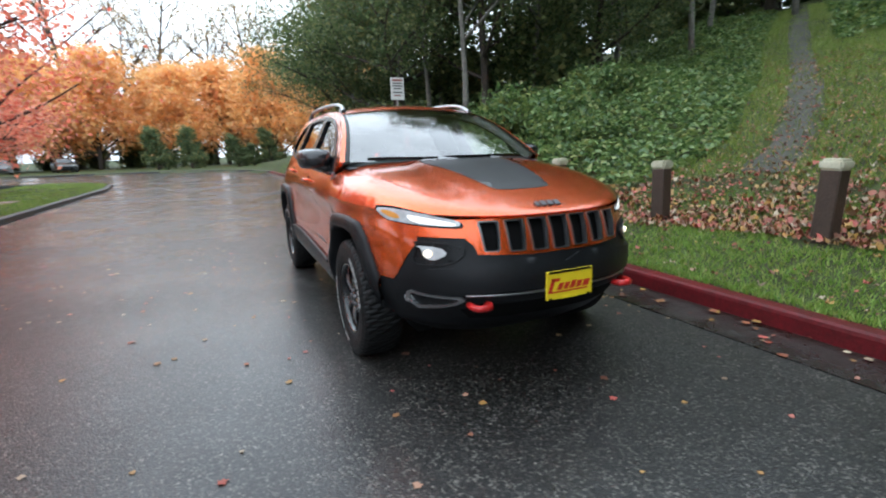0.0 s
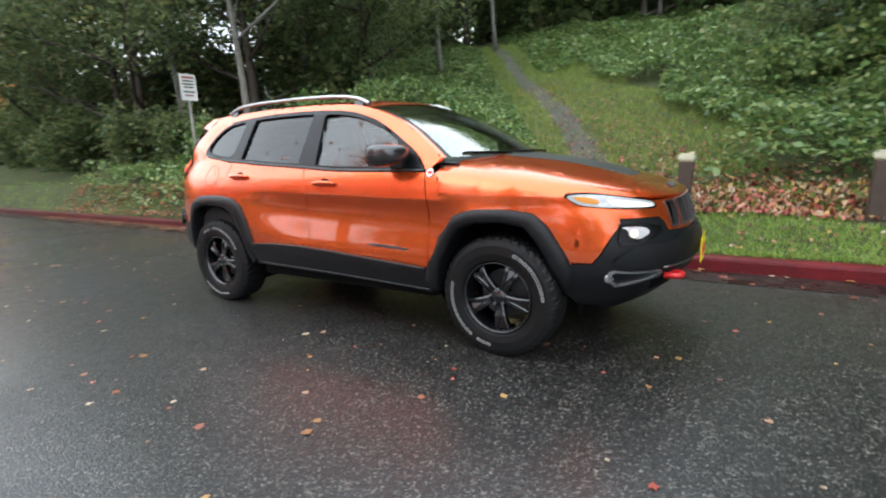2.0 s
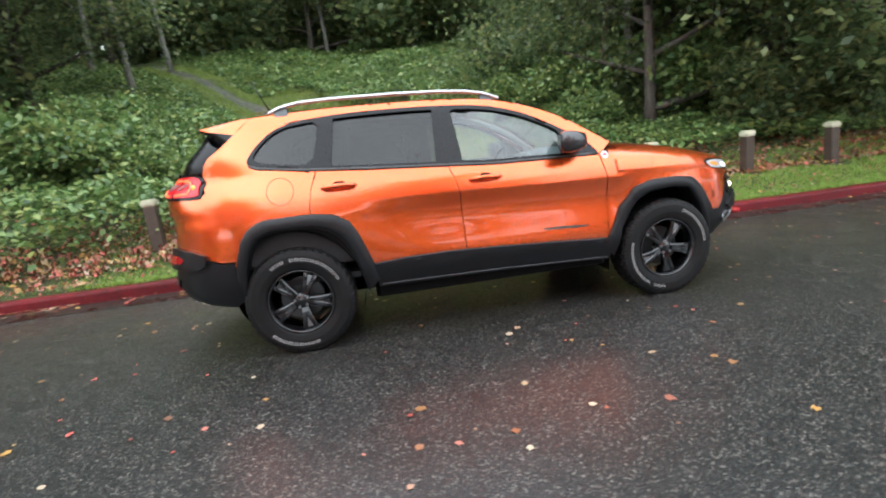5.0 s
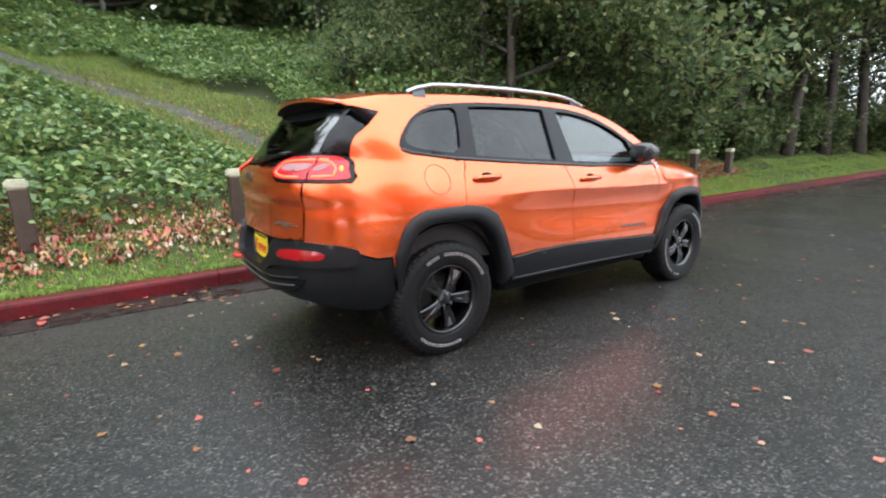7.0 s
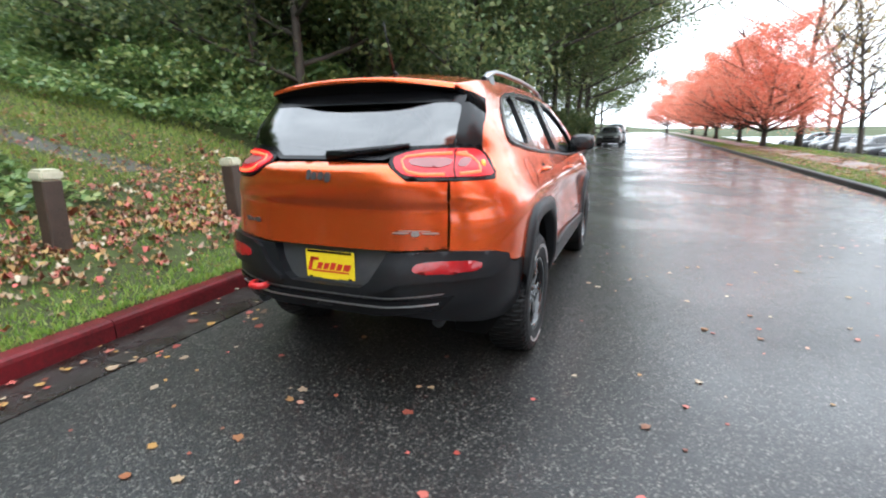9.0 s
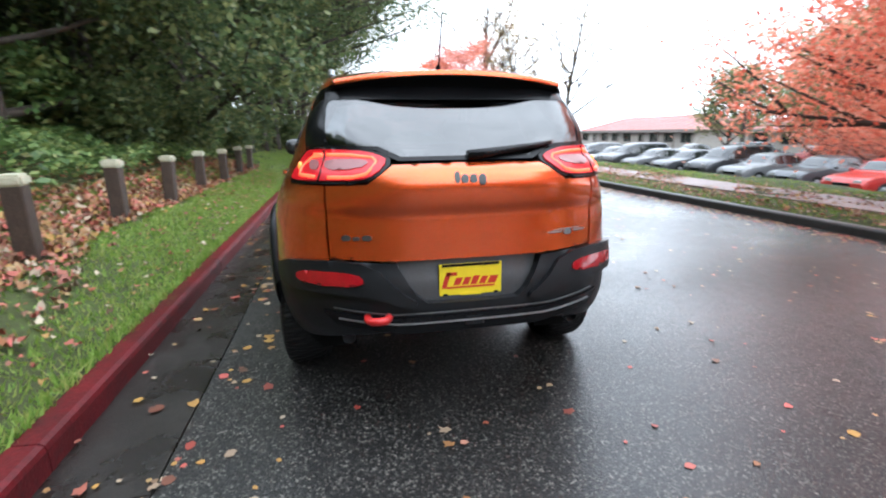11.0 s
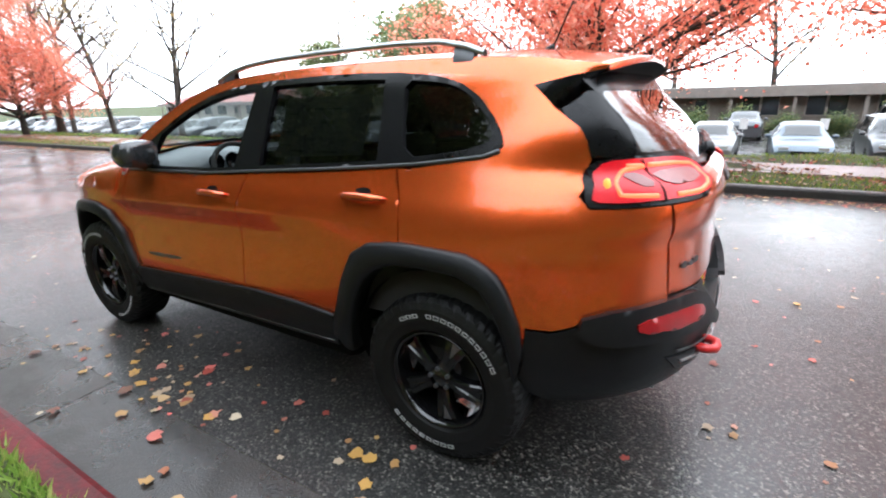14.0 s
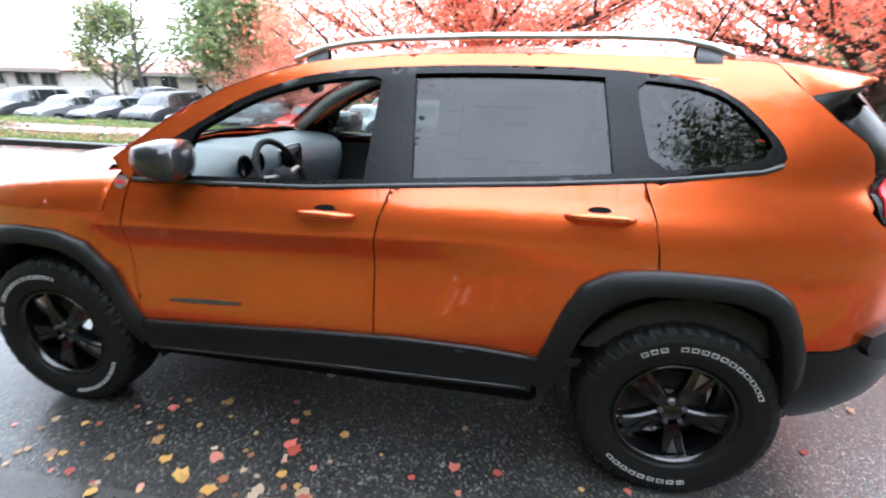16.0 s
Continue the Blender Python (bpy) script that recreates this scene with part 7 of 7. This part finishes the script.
link("tailgate_lining", *panel([(-0.60, 0.62), (0.60, 0.62), (0.60, 1.22), (-0.60, 1.22)], rear, h=0.1, off=-0.09, lip=0.0), M_SEAT, car, "black tailgate lining")
both("lamp_back", M_SEAT, car, panel([rx(-1.87, 1.12), rx(-1.87, 1.27), ry(0.60, 1.28), ry(0.60, 1.12)], wrap, h=0.04, off=-0.04, lip=0.0))

# ---------------------------------------------------------------- parked cars across the road
M_CARGLASS = mat("dark_car_window", (0.012, 0.014, 0.016), rough=0.06, scale=4, coat=0.5)
M_LAMPCLEAR = mat("clear_headlamp", (0.55, 0.56, 0.57), rough=0.15, metal=0.4, scale=20)
M_HUBCAP = mat("grey_hub_cap", (0.35, 0.36, 0.37), rough=0.35, metal=0.8, scale=20)
PAINTS = {n: mat(n + "_car_paint", c, rough=0.3, metal=mt, scale=0.8, coat=0.3) for n, c, mt in (
    ("silver", (0.085, 0.09, 0.098), 0.4), ("white", (0.15, 0.153, 0.157), 0.0), ("grey", (0.06, 0.063, 0.067), 0.5), ("red", (0.45, 0.03, 0.025), 0.1), ("dark_blue", (0.03, 0.04, 0.07), 0.3), ("black", (0.012, 0.012, 0.013), 0.2), ("pale_blue", (0.10, 0.13, 0.16), 0.4))}
# side outlines: hood and roof line as x from the nose (0) to the tail (1), z in metres; then belt height and the cabin's ends
KINDS = {
    "sedan": (4.6, 0.88, [(0, 0.62), (0.02, 0.74), (0.10, 0.86), (0.26, 0.95), (0.40, 1.36), (0.52, 1.44), (0.66, 1.40), (0.82, 1.04), (0.96, 1.0), (1.0, 0.80)], 0.94, 0.27, 0.83),
    "hatchback": (4.1, 0.86, [(0, 0.62), (0.02, 0.76), (0.10, 0.90), (0.24, 1.0), (0.40, 1.42), (0.55, 1.50), (0.80, 1.46), (0.93, 1.12), (0.985, 1.0), (1.0, 0.7)], 0.98, 0.25, 0.93),
    "minivan": (4.8, 0.94, [(0, 0.66), (0.02, 0.82), (0.08, 0.96), (0.18, 1.08), (0.34, 1.62), (0.50, 1.74), (0.85, 1.72), (0.95, 1.40), (0.99, 1.1), (1.0, 0.7)], 1.06, 0.19, 0.95),
    "estate": (4.6, 0.90, [(0, 0.64), (0.02, 0.80), (0.10, 0.95), (0.24, 1.04), (0.38, 1.54), (0.52, 1.66), (0.84, 1.62), (0.95, 1.20), (0.99, 1.08), (1.0, 0.7)], 1.04, 0.25, 0.95),
}


def parked_car(kind, paint, m, group="cars in the car park"):
    """Nose towards +x of its own frame."""
    L, hw, line, belt, c0, c1 = KINDS[kind]
    r = root("parked_car", m, f"{paint.replace('_', ' ')} {kind} parked in a row of cars", "car", group)
    T = np.r_[np.linspace(0, 1, 41)]
    X = lambda t: L / 2 - t * L
    rows = []
    for t in T:
        z1 = float(curve(line, t))
        ends = (1 - (2 * abs(t - 0.5)) ** 7) ** (1 / 7) if abs(t - 0.5) < 0.4999 else 0.55
        w = hw * (0.80 + 0.20 * ends)
        cab = step(0.0, 0.16, z1 - belt)
        zb = min(belt, z1 - 0.04)
        lowz = 0.24
        for wx in (0.19, 0.80):
            d = abs(t - wx) * L
            if d < 0.36:
                lowz = max(lowz, 0.31 + math.sqrt(0.36**2 - d * d))
        yr = w * (0.93 - 0.27 * cab)
        half = [(w * 0.96, lowz), (w, max(lowz, 0.5)), (w * 0.99, max(zb - 0.10, lowz)), (w * 0.965, zb), (yr + (w * 0.965 - yr) * 0.12, z1 - 0.05), (yr * 0.90, z1 - 0.008), (yr * 0.5, z1 + 0.012 * cab), (0, z1 + 0.018 * cab)]
        rows.append([(X(t), y, z) for y, z in half] + [(X(t), -y, z) for y, z in half[-2::-1]])
    V, Fc = strip(rows)
    n = len(rows[0])
    Fc += [tuple(range(n)), tuple(range(len(V) - 1, len(V) - 1 - n, -1))]
    body = link("body", V, Fc, PAINTS[paint], r, smooth=True)
    mod = body.modifiers.new("edges", "EDGE_SPLIT")
    mod.split_angle = radians(50)

    def skin(t, f):
        z1 = float(curve(line, t))
        ends = (1 - (2 * abs(t - 0.5)) ** 7) ** (1 / 7)
        w = hw * (0.80 + 0.20 * ends)
        cab = step(0.0, 0.16, z1 - belt)
        yr = w * (0.93 - 0.27 * cab)
        zb = min(belt, z1 - 0.04)
        a, b = Vector((X(t), w * 0.965 + 0.004, zb)), Vector((X(t), yr + (w * 0.965 - yr) * 0.12 + 0.006, z1 - 0.05))
        return a.lerp(b, f)

    ta, tb = c0 + 0.075, c1 - 0.05
    cuts = [ta, ta + (tb - ta) * 0.36, ta + (tb - ta) * 0.70, tb]
    for k in range(3):
        for s in (1, -1):
            rws = [[(p.x, s * p.y, p.z) for p in (skin(t, 0.06), skin(t, 0.5), skin(t, 0.93))] for t in np.linspace(cuts[k] + 0.006, cuts[k + 1] - 0.006, 6)]
            link("side_window", *strip(rws), M_CARGLASS, r)
    for name, t0, t1 in (("windscreen", c0 + 0.025, c0 + 0.115), ("rear_screen", c1 - 0.10, c1 - 0.012)):
        rws = []
        for t in np.linspace(t0, t1, 5):
            z1 = float(curve(line, t))
            w = hw * (0.93 - 0.27 * step(0.0, 0.16, z1 - belt)) * 0.86
            rws.append([(X(t) + (0.012 if name == "windscreen" else -0.012), w * v, z1 + 0.02 - 0.02 * v * v) for v in np.linspace(-1, 1, 7)])
        link(name, *strip(rws), M_CARGLASS, r)
    for wx in (0.19, 0.80):
        for s in (1, -1):
            V, Fc = lathe([(0.001, 0.05), (0.19, 0.06), (0.205, 0.085), (0.22, 0.10), (0.30, 0.10), (0.32, 0.08), (0.32, -0.08), (0.30, -0.1)], 24)
            wh = link("wheel", V, Fc, M_RUBBER, r, smooth=False)
            wh.matrix_basis = Matrix.Translation((X(wx), s * (hw - 0.10), 0.32)) @ (Matrix.Rotation(math.pi, 4, "Z") if s < 0 else Matrix())
            link("hub_cap", *lathe([(0.001, 0.092), (0.12, 0.09), (0.19, 0.075), (0.195, 0.06)], 18), M_HUBCAP, wh, smooth=True)
    for s in (1, -1):
        z = belt - 0.24
        link("headlamp", *cat([box(X(0.012), X(0.012) + 0.04, s * hw * 0.62 - 0.14, s * hw * 0.62 + 0.14, z - 0.06, z + 0.05, 0.012)]), M_LAMPCLEAR, r)
        link("tail_lamp", *box(X(0.995) - 0.03, X(0.995) + 0.02, s * hw * 0.68 - 0.09, s * hw * 0.68 + 0.09, belt - 0.24, belt - 0.06, 0.012), M_REDLENS, r)
        bm = bmesh.new()
        bmesh.ops.create_uvsphere(bm, u_segments=10, v_segments=6, radius=1, matrix=Matrix.Translation((X(c0 + 0.07), s * (hw + 0.09), belt + 0.05)) @ Matrix.Diagonal((0.07, 0.11, 0.07, 1)))
        part("door_mirror", bm, PAINTS[paint], r, smooth=True)
    link("front_grille", *box(X(0.0) - 0.02, X(0.0) + 0.03, -hw * 0.38, hw * 0.38, 0.50, 0.62, 0.01), M_GLOSSBLACK, r)
    link("lower_intake", *box(X(0.0) - 0.02, X(0.0) + 0.025, -hw * 0.55, hw * 0.55, 0.30, 0.42, 0.01), M_GLOSSBLACK, r)
    return r


ROW = ("silver hatchback", "silver minivan", "silver sedan", "grey estate", "pale_blue sedan", "white sedan", "silver sedan", "silver minivan", "silver hatchback", "red sedan", "silver sedan", "white sedan", "grey minivan", "silver sedan", "white sedan", "grey minivan", "white sedan", "silver estate", "white hatchback", "white sedan", "pale_blue sedan", "silver sedan", "white minivan", "grey sedan", "white sedan", "silver hatchback", "white estate", "silver sedan", "grey minivan", "white sedan", "silver sedan")
rc = random.Random(5)
for i, spec in enumerate(ROW):
    paint, kind = spec.split()
    x = -15.0 + 2.75 * i
    L = KINDS[kind][0]
    parked_car(kind, paint, pose(x + rc.uniform(-0.12, 0.12), -17.3 - L / 2 - rc.uniform(0, 0.5), -1.2, 0, 0, 90 + rc.uniform(-2, 2)))
for i, spec in enumerate(("dark_blue estate", "white minivan", "silver sedan", "black sedan", "white hatchback", "grey sedan", "red hatchback", "silver estate", "white sedan")):
    paint, kind = spec.split()
    parked_car(kind, paint, pose(-14 + 5.7 * i + rc.uniform(-0.4, 0.4), -29.5, -1.2, 0, 0, -90 + rc.uniform(-2, 2)), "cars in the second row")
parked_car("sedan", "black", pose(36, 0.78, 0.0, 0, 0, 180), "cars along the kerb")
parked_car("estate", "grey", pose(42.5, 0.74, 0.0, 0, 0, 180), "cars along the kerb")
for i, (x, y, c) in enumerate(((-58, -30, "white"), (-58.5, -26, "silver"), (-57, -21, "white"), (-57.5, -16, "grey"), (-58, -36, "dark_blue"))):
    parked_car(("sedan", "minivan", "hatchback")[i % 3], c, pose(x, y, float(ground_z(x, y)), 0, 0, 20), "cars beyond the bend")


# ---------------------------------------------------------------- low buildings beyond the car park
M_WALL = mat("brown_grey_timber_wall", (0.17, 0.145, 0.12), (0.11, 0.09, 0.075), rough=0.8, scale=2, bump=0.3, bump_scale=20)
M_CREAM = mat("pale_render_wall", (0.45, 0.42, 0.37), (0.36, 0.33, 0.29), rough=0.8, scale=2)
M_ROOFRED = mat("weathered_red_metal_roof", (0.42, 0.13, 0.11), (0.33, 0.10, 0.09), rough=0.45, scale=1.5)
M_FASCIA = mat("grey_brown_fascia", (0.22, 0.19, 0.165), rough=0.6, scale=3)
M_DARKWIN = mat("dark_building_glass", (0.02, 0.024, 0.028), rough=0.08, scale=4)


def low_building(name, x0, x1, y0, depth, eave, ridge, wall, roofm, label):
    """Long low building whose front faces +y: wall, windows with frames, fascia and a hipped or flat roof."""
    b = root(name, pose(0, 0, -1.2), label, "building")
    link("wall", *box(x0, x1, y0 - depth, y0, 0.1, eave), wall, b)
    o = 0.9
    if ridge > eave + 0.5:
        V = [(x0 - o, y0 + o, eave), (x1 + o, y0 + o, eave), (x1 + o, y0 - depth - o, eave), (x0 - o, y0 - depth - o, eave), (x0 + depth * 0.4, y0 - depth / 2, ridge), (x1 - depth * 0.4, y0 - depth / 2, ridge)]
        rf = link("roof", V, [(0, 1, 5, 4), (1, 2, 5), (2, 3, 4, 5), (3, 0, 4), (3, 2, 1, 0)], roofm, b)
        k = x0
        while k < x1:
            f = min(1, max(0, (k - x0 + o) / (depth * 0.4 + o)), (x1 + o - k) / (depth * 0.4 + o))
            link("roof_seam", *tube([(k, y0 + o, eave + 0.03), (k, y0 + o - (depth / 2 + o) * f, eave + (ridge - eave) * f + 0.03)], [0.03, 0.03], 4), roofm, rf)
            k += 1.5
    else:
        link("roof", *box(x0 - o, x1 + o, y0 - depth - o, y0 + o, eave, ridge, 0.05), roofm, b)
    link("fascia", *box(x0 - o - 0.02, x1 + o + 0.02, y0 + o, y0 + o + 0.06, eave - 0.28, eave + 0.12), M_FASCIA, b)
    n = int((x1 - x0) / 3.2)
    for i in range(n):
        xc = x0 + (i + 0.5) * (x1 - x0) / n
        if i % 4 == 3:
            dr = link("door", *box(xc - 0.5, xc + 0.5, y0, y0 + 0.05, 0.12, 2.2), M_FASCIA, b)
            link("door_pane", *box(xc - 0.32, xc + 0.32, y0 + 0.05, y0 + 0.06, 1.1, 2.0), M_DARKWIN, dr)
            continue
        wi = link("window", *box(xc - 1.0, xc + 1.0, y0, y0 + 0.07, 0.95, 2.25), M_FASCIA, b)
        for s in (-0.5, 0.5):
            link("pane", *box(xc + s - 0.44, xc + s + 0.44, y0 + 0.07, y0 + 0.08, 1.02, 2.18), M_DARKWIN, wi)
        link("post", *box(xc + 1.5, xc + 1.66, y0 + 0.62, y0 + 0.78, 0.1, eave), M_FASCIA, b)
    return b


low_building("low_office_building", -24, 15, -34, 10, 2.4, 2.75, M_WALL, M_FASCIA, "long low brown building with a flat overhanging roof")
low_building("red_roofed_building", 22, 44, -46, 11, 2.5, 4.6, M_CREAM, M_ROOFRED, "low pale building with a red metal hipped roof")
low_building("red_roofed_building", 50, 80, -44, 12, 2.6, 4.8, M_CREAM, M_ROOFRED, "low pale building with a red metal hipped roof")
for k in range(15):
    put(bush[0], -21 + 2.4 * k, -31.8 + 0.4 * math.sin(k * 2.1), k * 53, 0.85 + 0.15 * math.sin(k * 1.7))
M_STALL = mat("white_stall_sign", (0.7, 0.7, 0.68), rough=0.5)
for x in (-7.9, -5.0, -2.2, 0.7):
    st = root("stall_sign", pose(x, -22.8, -1.2), "small white parking sign on a short post", "sign", "parking signs")
    link("pole", *tube([(0, 0, 0), (0, 0, 1.25)], [0.025, 0.025], 6), M_GALV, st)
    link("sign_plate", *box(-0.15, 0.15, 0.02, 0.03, 0.95, 1.38), M_STALL, st)
